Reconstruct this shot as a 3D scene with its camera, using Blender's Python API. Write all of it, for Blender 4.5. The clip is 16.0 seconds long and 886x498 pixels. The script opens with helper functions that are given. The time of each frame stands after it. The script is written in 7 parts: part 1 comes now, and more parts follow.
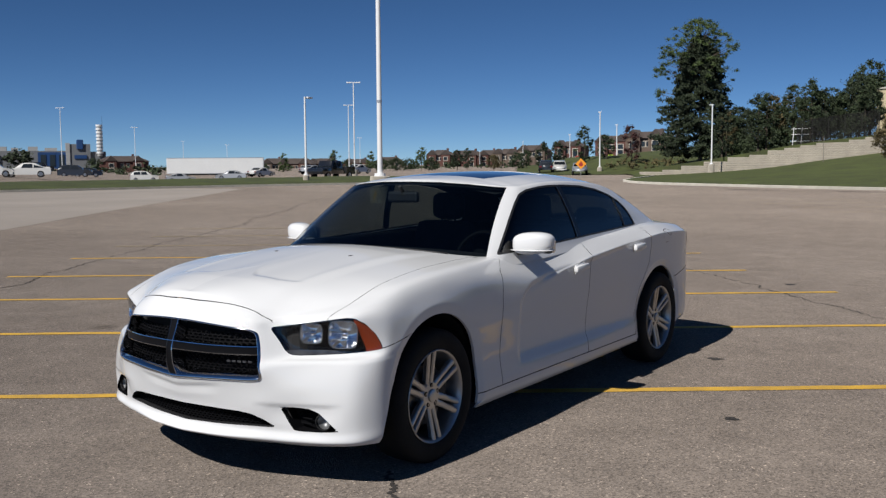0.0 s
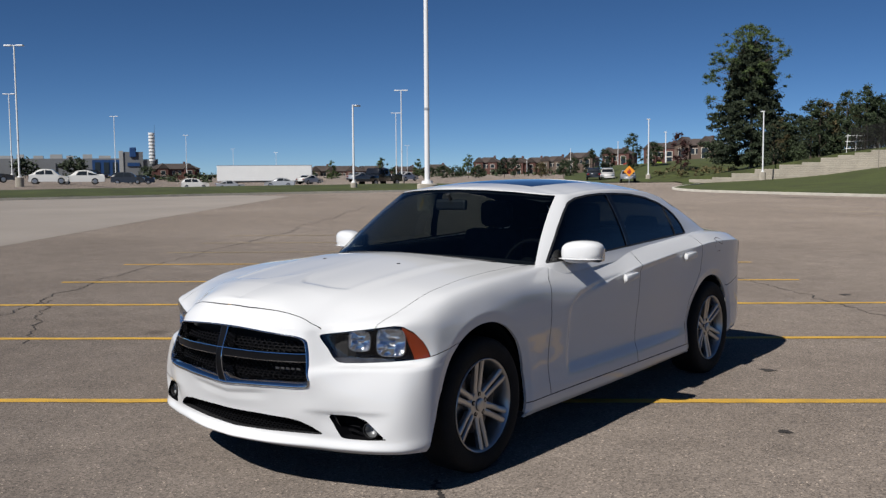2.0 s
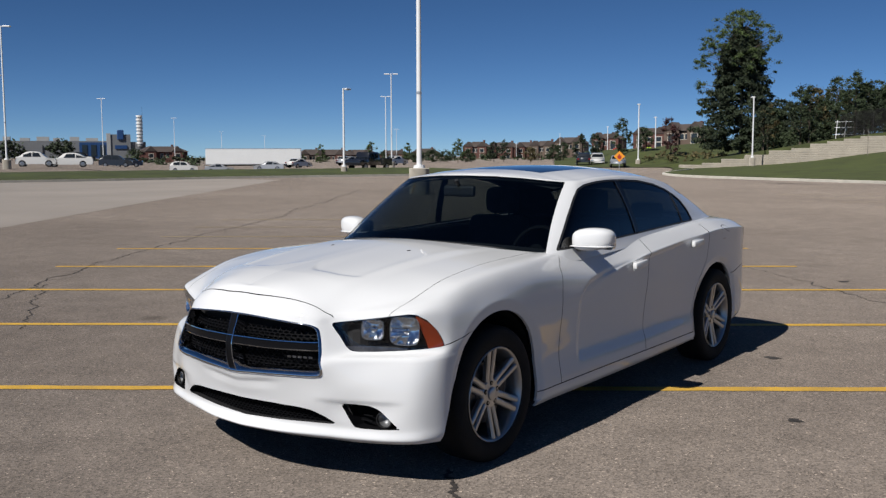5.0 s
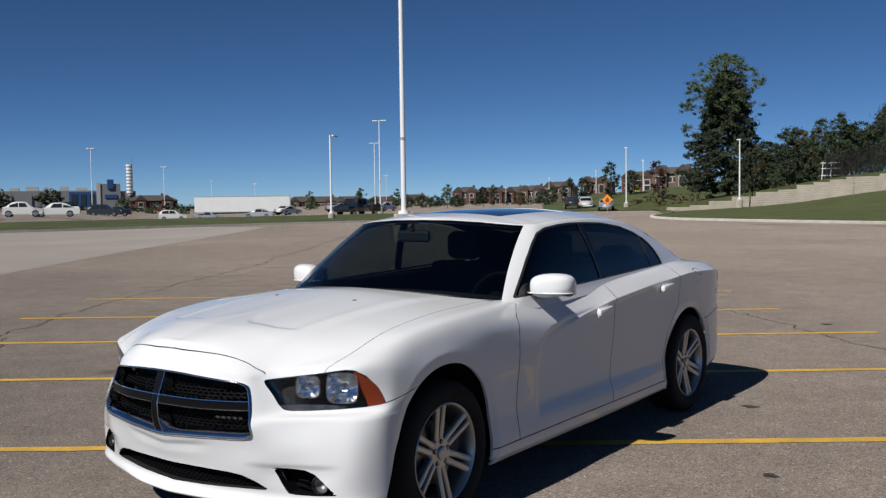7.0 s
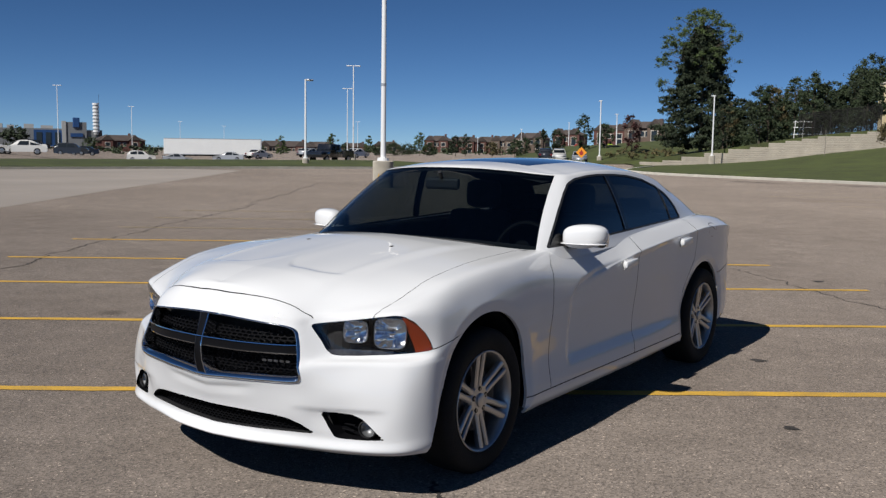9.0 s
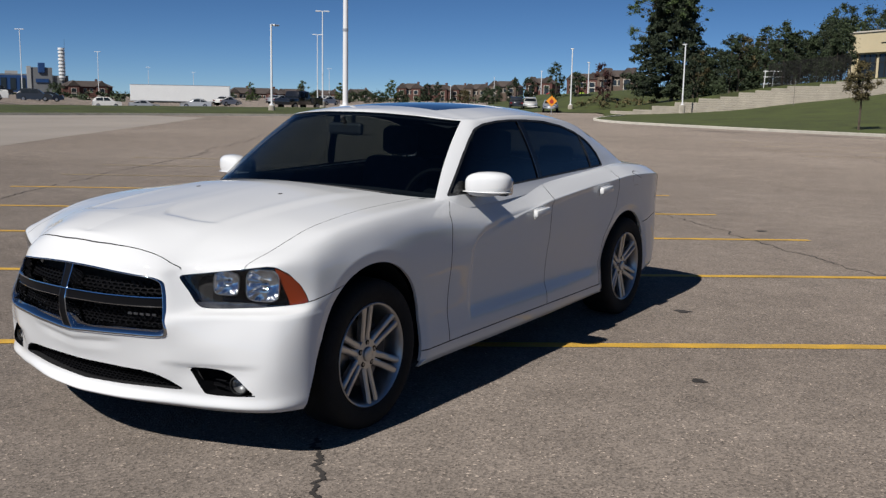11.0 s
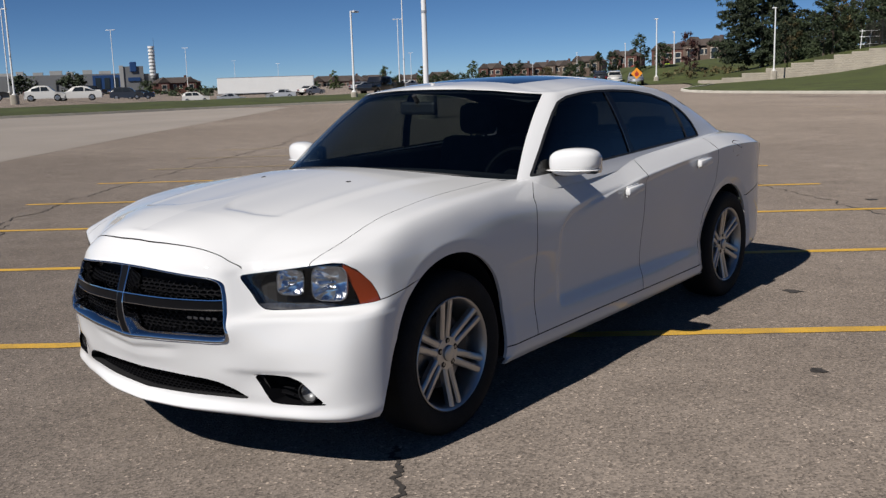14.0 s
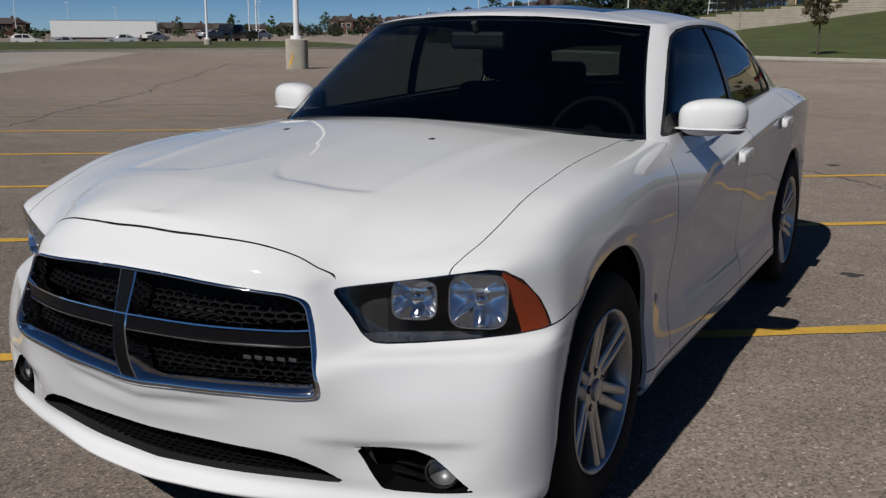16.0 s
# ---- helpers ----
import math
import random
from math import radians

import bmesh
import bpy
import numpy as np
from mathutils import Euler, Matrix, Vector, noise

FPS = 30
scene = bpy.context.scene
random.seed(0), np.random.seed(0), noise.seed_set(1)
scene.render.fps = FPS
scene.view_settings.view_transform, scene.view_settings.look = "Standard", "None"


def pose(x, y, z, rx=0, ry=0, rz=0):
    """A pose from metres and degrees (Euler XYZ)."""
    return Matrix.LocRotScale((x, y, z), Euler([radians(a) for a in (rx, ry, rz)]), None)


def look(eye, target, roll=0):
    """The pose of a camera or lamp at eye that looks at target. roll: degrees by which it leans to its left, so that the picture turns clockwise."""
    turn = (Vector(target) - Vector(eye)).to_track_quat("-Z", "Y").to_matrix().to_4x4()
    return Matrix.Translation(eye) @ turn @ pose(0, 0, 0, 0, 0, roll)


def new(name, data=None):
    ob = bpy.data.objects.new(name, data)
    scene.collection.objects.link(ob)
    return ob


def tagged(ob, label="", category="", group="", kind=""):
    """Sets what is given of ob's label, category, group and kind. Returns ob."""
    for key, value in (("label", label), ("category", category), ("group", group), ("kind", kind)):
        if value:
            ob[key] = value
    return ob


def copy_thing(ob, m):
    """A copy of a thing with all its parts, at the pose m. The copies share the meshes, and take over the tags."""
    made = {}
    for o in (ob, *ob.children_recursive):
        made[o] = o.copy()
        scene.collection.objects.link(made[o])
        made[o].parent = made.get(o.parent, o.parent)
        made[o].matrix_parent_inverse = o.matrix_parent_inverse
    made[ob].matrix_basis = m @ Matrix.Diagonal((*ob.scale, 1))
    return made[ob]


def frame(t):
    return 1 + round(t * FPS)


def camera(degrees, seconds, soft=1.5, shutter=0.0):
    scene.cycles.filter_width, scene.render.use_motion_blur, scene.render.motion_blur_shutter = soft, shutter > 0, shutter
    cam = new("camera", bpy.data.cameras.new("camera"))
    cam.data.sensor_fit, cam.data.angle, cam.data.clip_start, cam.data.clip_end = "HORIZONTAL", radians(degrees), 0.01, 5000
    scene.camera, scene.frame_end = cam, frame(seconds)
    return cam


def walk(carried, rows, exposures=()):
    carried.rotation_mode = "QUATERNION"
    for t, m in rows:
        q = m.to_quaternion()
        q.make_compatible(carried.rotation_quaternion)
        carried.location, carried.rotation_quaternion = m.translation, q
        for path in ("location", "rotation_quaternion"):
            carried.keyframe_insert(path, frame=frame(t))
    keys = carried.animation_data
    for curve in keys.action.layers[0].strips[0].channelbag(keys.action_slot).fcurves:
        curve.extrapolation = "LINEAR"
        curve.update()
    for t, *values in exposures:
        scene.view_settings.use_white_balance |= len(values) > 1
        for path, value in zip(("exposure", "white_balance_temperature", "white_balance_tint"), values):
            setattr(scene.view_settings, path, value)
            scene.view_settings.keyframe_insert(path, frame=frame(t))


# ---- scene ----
cam = camera(49.5, 16.0, soft=1.35)
PATH = [
    (0, (3.771, -5.585, 1.583), (2.638, -3.947, 1.403), -0.4),
    (0.5, (3.754, -5.56, 1.585), (2.57, -3.953, 1.457), -1.0),
    (1, (3.742, -5.562, 1.589), (2.495, -4.0, 1.492), -2.1),
    (1.5, (3.763, -5.57, 1.59), (2.498, -4.025, 1.478), -2.9),
    (2, (3.754, -5.576, 1.586), (2.542, -3.994, 1.422), -0.4),
    (2.5, (3.742, -5.567, 1.58), (2.545, -3.975, 1.397), -0.0),
    (3, (3.73, -5.561, 1.582), (2.551, -3.956, 1.393), 0.8),
    (3.5, (3.728, -5.571, 1.586), (2.558, -3.96, 1.406), 0.5),
    (4, (3.678, -5.593, 1.584), (2.511, -3.982, 1.377), 0.5),
    (4.5, (3.615, -5.641, 1.596), (2.43, -4.044, 1.385), 0.2),
    (7, (3.617, -5.217, 1.582), (2.436, -3.606, 1.479), -0.8),
    (7.5, (3.575, -5.236, 1.563), (2.347, -3.665, 1.414), -2.0),
    (8, (3.428, -5.345, 1.559), (2.189, -3.781, 1.431), -1.5),
    (8.5, (3.306, -5.416, 1.581), (2.071, -3.858, 1.363), -4.8),
    (9, (3.31, -5.408, 1.574), (2.187, -3.766, 1.365), 0.8),
    (9.5, (3.306, -5.397, 1.574), (2.328, -3.674, 1.305), 1.1),
    (10, (3.324, -5.386, 1.572), (2.362, -3.654, 1.298), 0.6),
    (12.5, (3.831, -4.399, 1.532), (2.576, -2.888, 1.157), 1.7),
    (13, (3.763, -4.524, 1.542), (2.555, -2.974, 1.171), -0.5),
    (13.5, (3.588, -4.694, 1.551), (2.369, -3.15, 1.192), -1.6),
    (14, (3.331, -4.664, 1.52), (2.118, -3.114, 1.169), -1.8),
    (14.5, (2.943, -4.621, 1.504), (1.717, -3.092, 1.107), -3.7),
    (15, (2.542, -4.582, 1.497), (1.488, -2.936, 1.074), -2.7),
    (15.5, (2.156, -4.336, 1.438), (1.204, -2.638, 0.98), -1.1),
    (16, (1.785, -4.109, 1.4), (0.845, -2.4, 0.955), 0.3),
]
walk(cam, [(t, look(eye, target, roll)) for t, eye, target, roll in PATH], [(0, .14, 6250, 10), (10, .11, 6250, 10), (12.5, .08, 6350, 10), (14, .11, 6400, 11), (14.5, .08, 6350, 10), (15, -.12, 6300, 10), (16, -.27, 6300, 10)])

# ---- world and sun ----
SUN_FROM = Vector((-0.07, -1.09, 1.0)).normalized()
world = bpy.data.worlds.new("world")
scene.world = world
world.use_nodes = True
wn = world.node_tree.nodes
sky = wn.new("ShaderNodeTexSky")
sky.sky_type = "NISHITA"
sky.sun_disc = False
sky.sun_elevation = math.asin(SUN_FROM.z)
sky.sun_rotation = math.atan2(SUN_FROM.x, SUN_FROM.y)
sky.altitude = 4500.0
sky.air_density = 0.6
sky.dust_density = 0.35
sky.ozone_density = 2.0
wn["Background"].inputs["Strength"].default_value = 0.056
deep = wn.new("ShaderNodeHueSaturation")
deep.inputs["Saturation"].default_value = 1.14
world.node_tree.links.new(sky.outputs["Color"], deep.inputs["Color"])
tone = wn.new("ShaderNodeMix")
tone.data_type, tone.blend_type = "RGBA", "MULTIPLY"
tone.inputs["Factor"].default_value = 1.0
tone.inputs["B"].default_value = (0.90, 1.0, 1.05, 1)
world.node_tree.links.new(deep.outputs["Color"], tone.inputs["A"])
world.node_tree.links.new(tone.outputs["Result"], wn["Background"].inputs["Color"])
sun_data = bpy.data.lights.new("sun", "SUN")
sun_data.energy = 4.6
sun_data.angle = radians(0.53)
sun_data.color = (1.0, 0.95, 0.88)
sun = new("sun", sun_data)
sun.matrix_world = look(SUN_FROM * 60, (0, 0, 0))

# ---- materials ----
def mat(name, color, rough=0.6, metal=0.0, vary=0.0, scale=4.0, fine=60.0, bump=0.0, coat=0.0, tint=None, spec=0.5, island=0.0):
    """A principled material; vary: strength of the two-scale mottling; tint: second colour of the mottling."""
    m = bpy.data.materials.new(name)
    m.use_nodes = True
    nt = m.node_tree
    n, l = nt.nodes, nt.links
    p = n["Principled BSDF"]
    p.inputs["Base Color"].default_value = (*color, 1)
    p.inputs["Roughness"].default_value = rough
    p.inputs["Metallic"].default_value = metal
    p.inputs["Specular IOR Level"].default_value = spec
    p.inputs["Coat Weight"].default_value = coat
    p.inputs["Coat Roughness"].default_value = 0.03
    if rough > 0.85:
        p.inputs["Diffuse Roughness"].default_value = 1.0
    if vary or bump:
        co = n.new("ShaderNodeTexCoord")
        big = n.new("ShaderNodeTexNoise")
        big.inputs["Scale"].default_value = scale
        big.inputs["Detail"].default_value = 5
        small = n.new("ShaderNodeTexNoise")
        small.inputs["Scale"].default_value = fine
        small.inputs["Detail"].default_value = 4
        for t in (big, small):
            l.new(co.outputs["Object"], t.inputs["Vector"])
        add = n.new("ShaderNodeMath")
        add.operation = "ADD"
        l.new(big.outputs["Fac"], add.inputs[0])
        l.new(small.outputs["Fac"], add.inputs[1])
        if vary:
            mr = n.new("ShaderNodeMapRange")
            mr.inputs["From Min"].default_value = 0.65
            mr.inputs["From Max"].default_value = 1.35
            l.new(add.outputs[0], mr.inputs["Value"])
            mix = n.new("ShaderNodeMix")
            mix.data_type = "RGBA"
            lo = [max(0.0, c * (1 - vary)) for c in color] if tint is None else tint
            hi = [min(1.0, c * (1 + vary)) for c in color]
            mix.inputs["A"].default_value = (*lo, 1)
            mix.inputs["B"].default_value = (*hi, 1)
            l.new(mr.outputs[0], mix.inputs["Factor"])
            out = mix.outputs["Result"]
            if island:
                geo = n.new("ShaderNodeNewGeometry")
                hsv = n.new("ShaderNodeHueSaturation")
                rr = n.new("ShaderNodeMapRange")
                rr.inputs["To Min"].default_value = 1 - island
                rr.inputs["To Max"].default_value = 1 + island
                l.new(geo.outputs["Random Per Island"], rr.inputs["Value"])
                l.new(rr.outputs[0], hsv.inputs["Value"])
                l.new(out, hsv.inputs["Color"])
                out = hsv.outputs["Color"]
            l.new(out, p.inputs["Base Color"])
        if bump:
            b = n.new("ShaderNodeBump")
            b.inputs["Strength"].default_value = bump
            b.inputs["Distance"].default_value = 0.01
            l.new(small.outputs["Fac"], b.inputs["Height"])
            l.new(b.outputs[0], p.inputs["Normal"])
    return m


def pane(name, tint, gloss_rough=0.0, ior=1.5):
    """Thin tinted glass: clear tint with a Fresnel gloss."""
    m = bpy.data.materials.new(name)
    m.use_nodes = True
    n, l = m.node_tree.nodes, m.node_tree.links
    n.remove(n["Principled BSDF"])
    tr = n.new("ShaderNodeBsdfTransparent")
    tr.inputs["Color"].default_value = (*tint, 1)
    gl = n.new("ShaderNodeBsdfGlossy")
    gl.inputs["Roughness"].default_value = gloss_rough
    lw = n.new("ShaderNodeLayerWeight")
    lw.inputs["Blend"].default_value = 0.5
    pw = n.new("ShaderNodeMath")
    pw.operation = "POWER"
    pw.inputs[1].default_value = 5.0
    fr = n.new("ShaderNodeMapRange")
    fr.inputs["To Min"].default_value = ((ior - 1) / (ior + 1)) ** 2 * 1.9
    l.new(lw.outputs["Facing"], pw.inputs[0])
    l.new(pw.outputs[0], fr.inputs["Value"])
    mx = n.new("ShaderNodeMixShader")
    l.new(fr.outputs[0], mx.inputs[0])
    l.new(tr.outputs[0], mx.inputs[1])
    l.new(gl.outputs[0], mx.inputs[2])
    l.new(mx.outputs[0], n["Material Output"].inputs["Surface"])
    return m


def asphalt_material():
    """Worn, sun-bleached asphalt with aggregate, patches, stains and tar-dark hairline cracks; its brightening at
    grazing views is painted in.
    """
    m = bpy.data.materials.new("asphalt")
    m.use_nodes = True
    n, l = m.node_tree.nodes, m.node_tree.links
    p = n["Principled BSDF"]
    p.inputs["Roughness"].default_value = 0.85
    p.inputs["Diffuse Roughness"].default_value = 1.0
    p.inputs["Specular IOR Level"].default_value = 0.3
    co = n.new("ShaderNodeTexCoord")

    def noise_node(scale, detail, rough=0.6):
        t = n.new("ShaderNodeTexNoise")
        t.inputs["Scale"].default_value = scale
        t.inputs["Detail"].default_value = detail
        t.inputs["Roughness"].default_value = rough
        l.new(co.outputs["Object"], t.inputs["Vector"])
        return t

    def ramp(src, stops):
        r = n.new("ShaderNodeValToRGB")
        e = r.color_ramp.elements
        e[0].position, e[0].color = stops[0][0], (*stops[0][1], 1)
        e[1].position, e[1].color = stops[-1][0], (*stops[-1][1], 1)
        for pos, c in stops[1:-1]:
            x = e.new(pos)
            x.color = (*c, 1)
        l.new(src, r.inputs[0])
        return r

    def mixed(kind, fac, a, b):
        x = n.new("ShaderNodeMix")
        x.data_type, x.blend_type = "RGBA", kind
        if isinstance(fac, float):
            x.inputs["Factor"].default_value = fac
        else:
            l.new(fac, x.inputs["Factor"])
        l.new(a, x.inputs["A"])
        l.new(b, x.inputs["B"])
        return x.outputs["Result"]

    base = ramp(noise_node(0.16, 6).outputs["Fac"], [(0.30, (0.160, 0.134, 0.114)), (0.5, (0.192, 0.162, 0.138)), (0.70, (0.224, 0.191, 0.164))])
    mid = ramp(noise_node(2.3, 6, 0.7).outputs["Fac"], [(0.3, (0.80, 0.80, 0.80)), (0.7, (1.12, 1.12, 1.12))])
    grit = n.new("ShaderNodeTexVoronoi")
    grit.inputs["Scale"].default_value = 105
    l.new(co.outputs["Object"], grit.inputs["Vector"])
    stone = ramp(grit.outputs["Color"], [(0.0, (0.28, 0.27, 0.265)), (0.55, (0.93, 0.92, 0.90)), (0.84, (1.17, 1.14, 1.10)), (0.9, (1.6, 1.56, 1.5)), (1.0, (3.0, 2.9, 2.75))])
    c = mixed("MULTIPLY", 1.0, base.outputs[0], mid.outputs[0])
    c = mixed("MULTIPLY", 0.9, c, stone.outputs[0])
    spots = n.new("ShaderNodeTexVoronoi")
    spots.inputs["Scale"].default_value = 0.42
    l.new(co.outputs["Object"], spots.inputs["Vector"])
    oil = ramp(spots.outputs["Distance"], [(0.0, (0.45, 0.42, 0.40)), (0.03, (0.5, 0.48, 0.45)), (0.075, (1, 1, 1))])
    c = mixed("MULTIPLY", 0.75, c, oil.outputs[0])
    # brightening at low view angles, painted in as paler colour away from the stalls
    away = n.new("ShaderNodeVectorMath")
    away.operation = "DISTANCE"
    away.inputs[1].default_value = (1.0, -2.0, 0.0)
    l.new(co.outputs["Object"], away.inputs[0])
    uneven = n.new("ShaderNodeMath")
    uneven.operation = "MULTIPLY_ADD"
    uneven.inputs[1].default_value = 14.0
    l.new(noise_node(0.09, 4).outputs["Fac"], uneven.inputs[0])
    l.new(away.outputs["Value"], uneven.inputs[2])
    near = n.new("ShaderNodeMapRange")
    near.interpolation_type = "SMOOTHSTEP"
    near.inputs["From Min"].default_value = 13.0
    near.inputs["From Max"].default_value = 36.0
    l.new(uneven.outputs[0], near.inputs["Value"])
    grazing_lift = ramp(near.outputs[0], [(0.0, (1, 1, 1)), (1.0, (1.30, 1.285, 1.26))])
    c = mixed("MULTIPLY", 1.0, c, grazing_lift.outputs[0])
    l.new(c, p.inputs["Base Color"])
    b = n.new("ShaderNodeBump")
    b.inputs["Strength"].default_value = 0.65
    b.inputs["Distance"].default_value = 0.006
    l.new(grit.outputs["Distance"], b.inputs["Height"])
    l.new(b.outputs[0], p.inputs["Normal"])
    return m


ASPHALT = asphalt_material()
CONCRETE = mat("pale_concrete", (0.262, 0.229, 0.196), 0.9, vary=0.16, scale=0.25, fine=50, bump=0.3)
PEDESTAL = mat("cast_concrete", (0.42, 0.38, 0.31), 0.9, vary=0.2, scale=3, fine=70, bump=0.4)
KERB = mat("kerb_concrete", (0.45, 0.42, 0.36), 0.9, vary=0.2, scale=2, fine=60, bump=0.3)
LINE = mat("yellow_road_paint", (0.62, 0.36, 0.035), 0.75, vary=0.3, scale=3, fine=90, bump=0.25, tint=(0.40, 0.25, 0.06))
FADED = mat("faded_yellow_paint", (0.33, 0.245, 0.12), 0.85, vary=0.25, scale=3, fine=90, tint=(0.22, 0.18, 0.12))
TAR = mat("crack_fill", (0.030, 0.026, 0.023), 0.9, vary=0.4, scale=6, fine=80)
GRASS = mat("mown_grass", (0.046, 0.057, 0.012), 0.9, vary=0.45, scale=0.5, fine=7, bump=0.8, tint=(0.024, 0.027, 0.008))
STONE = mat("wall_block", (0.40, 0.36, 0.29), 0.9, vary=0.2, scale=0.8, fine=20, bump=0.4)
WHITE_METAL = mat("white_pole_paint", (0.75, 0.75, 0.74), 0.45, vary=0.06, scale=2, fine=30)
PAINT = mat("white_car_paint", (0.705, 0.705, 0.70), 0.5, coat=1.0, spec=0.0)
CHROME = mat("chrome", (0.70, 0.71, 0.73), 0.06, 1.0)
ALLOY = mat("silver_alloy", (0.50, 0.49, 0.48), 0.3, 0.85, vary=0.05, scale=20, fine=150)
RUBBER = mat("tyre_rubber", (0.015, 0.0147, 0.0144), 0.8, vary=0.25, scale=12, fine=120, bump=0.15, spec=0.2)
BLACK = mat("black_plastic", (0.018, 0.018, 0.019), 0.55, vary=0.2, scale=15, fine=150)
GLOSS_BLACK = mat("gloss_black_plastic", (0.007, 0.007, 0.008), 0.2, spec=0.25)
MESH_BLACK = mat("honeycomb_plastic", (0.006, 0.006, 0.007), 0.55, spec=0.05)
BAR_BLACK = mat("satin_black_bar", (0.006, 0.006, 0.007), 0.35, spec=0.12)
VOID = mat("dark_cavity", (0.014, 0.013, 0.013), 0.9)
LINER = mat("wheel_arch_felt", (0.014, 0.014, 0.013), 0.95, vary=0.3, scale=20, fine=90, spec=0.05)
CABIN = mat("dark_cabin_trim", (0.040, 0.040, 0.044), 0.8, vary=0.2, scale=15, fine=120, spec=0.04)
SEAT = mat("dark_seat_cloth", (0.050, 0.050, 0.054), 0.9, vary=0.25, scale=12, fine=200, bump=0.2, spec=0.08)
STEEL = mat("brake_steel", (0.30, 0.29, 0.28), 0.35, 1.0, vary=0.15, scale=30, fine=150)
REFLECTOR = mat("lamp_reflector", (0.92, 0.92, 0.93), 0.09, 1.0)
LAMP_RIM = mat("lamp_rim", (0.55, 0.55, 0.56), 0.25, 0.9)
LAMP_GREY = mat("smoked_lamp_strip", (0.055, 0.055, 0.058), 0.25, vary=0.5, scale=25, fine=90)
FOG_WHITE = mat("frosted_fog_reflector", (0.22, 0.22, 0.22), 0.4, 0.5)
AMBER = mat("amber_reflector", (0.23, 0.034, 0.008), 0.3, spec=0.2)
RED_LENS = mat("red_lamp_lens", (0.16, 0.006, 0.008), 0.1, coat=0.8)
WINDSHIELD = pane("windshield_glass", (0.50, 0.56, 0.57))
TINTED = pane("tinted_side_glass", (0.155, 0.18, 0.178))
LAMP_GLASS = pane("clear_lamp_lens", (0.93, 0.94, 0.95))
SUNROOF = mat("sunroof_glass", (0.008, 0.010, 0.014), 0.03, coat=1.0)
BARK = mat("bark", (0.09, 0.07, 0.05), 0.95, vary=0.35, scale=6, fine=40, bump=0.5)
PALE_BARK = mat("pale_bark", (0.20, 0.18, 0.15), 0.95, vary=0.35, scale=6, fine=40, bump=0.5)
FIR = mat("spruce_needles", (0.030, 0.042, 0.017), 0.8, vary=0.35, scale=0.5, fine=6, tint=(0.015, 0.024, 0.012), island=0.4)
MAPLE = mat("broad_leaves", (0.075, 0.105, 0.026), 0.7, vary=0.35, scale=0.5, fine=6, tint=(0.04, 0.065, 0.018), island=0.4)
DARKLEAF = mat("dark_leaves", (0.038, 0.055, 0.020), 0.75, vary=0.35, scale=0.5, fine=6, tint=(0.022, 0.034, 0.014), island=0.4)
OLIVE = mat("autumn_leaves", (0.095, 0.074, 0.028), 0.75, vary=0.4, scale=0.6, fine=6, tint=(0.06, 0.05, 0.02), island=0.4)
MAROON = mat("maroon_leaves", (0.060, 0.020, 0.016), 0.75, vary=0.4, scale=0.6, fine=6, tint=(0.03, 0.012, 0.012), island=0.4)
BRICK = mat("red_brick", (0.135, 0.060, 0.047), 0.9, vary=0.25, scale=0.3, fine=8)
TAN_BRICK = mat("tan_brick", (0.155, 0.112, 0.085), 0.9, vary=0.2, scale=0.3, fine=8)
ROOF = mat("brown_shingle", (0.075, 0.058, 0.05), 0.9, vary=0.3, scale=0.4, fine=6)
TRIM = mat("cream_trim", (0.55, 0.50, 0.42), 0.7, vary=0.08, scale=2, fine=20)
STUCCO = mat("cream_stucco", (0.62, 0.52, 0.33), 0.85, vary=0.1, scale=0.3, fine=10)
CLAD = mat("grey_cladding", (0.16, 0.165, 0.17), 0.7, vary=0.15, scale=0.2, fine=4)
PALE_CLAD = mat("pale_cladding", (0.34, 0.34, 0.33), 0.7, vary=0.12, scale=0.2, fine=4)
BLUE_CLAD = mat("blue_facade", (0.02, 0.06, 0.17), 0.4, vary=0.2, scale=0.3, fine=5)
WINDOW = mat("dark_window", (0.02, 0.025, 0.03), 0.08)
TRAILER = mat("white_trailer_skin", (0.78, 0.78, 0.76), 0.5, vary=0.05, scale=0.6, fine=8)
SIGN = mat("orange_sign", (0.80, 0.30, 0.02), 0.5)
SIGN_YELLOW = mat("fluorescent_sign", (0.45, 0.65, 0.05), 0.5)
RED = mat("red_paint", (0.35, 0.03, 0.02), 0.5)
FENCE = mat("dark_fence_mesh", (0.018, 0.017, 0.015), 0.8, vary=0.3, scale=2, fine=20)
CAR_WHITE = mat("pearl_car_paint", (0.62, 0.61, 0.58), 0.3, coat=0.8)
CAR_SILVER = mat("silver_car_paint", (0.42, 0.43, 0.44), 0.3, 0.3, coat=0.8)
CAR_DARK = mat("charcoal_car_paint", (0.03, 0.034, 0.04), 0.25, coat=0.8)
CAR_BLACK = mat("black_car_paint", (0.012, 0.013, 0.016), 0.2, coat=0.8)

# ---- mesh tools ----
def link_mesh(name, verts, faces, material, parent=None, label="", smooth=True):
    me = bpy.data.meshes.new(name)
    me.from_pydata([tuple(map(float, v)) for v in verts], [], [tuple(map(int, f)) for f in faces])
    if isinstance(material, (list, tuple)):
        for m in material:
            me.materials.append(m)
    else:
        me.materials.append(material)
    if smooth:
        me.polygons.foreach_set("use_smooth", [True] * len(me.polygons))
    me.update()
    ob = new(name, me)
    if parent is not None:
        ob.parent = parent
    if label:
        tagged(ob, label)
    return ob


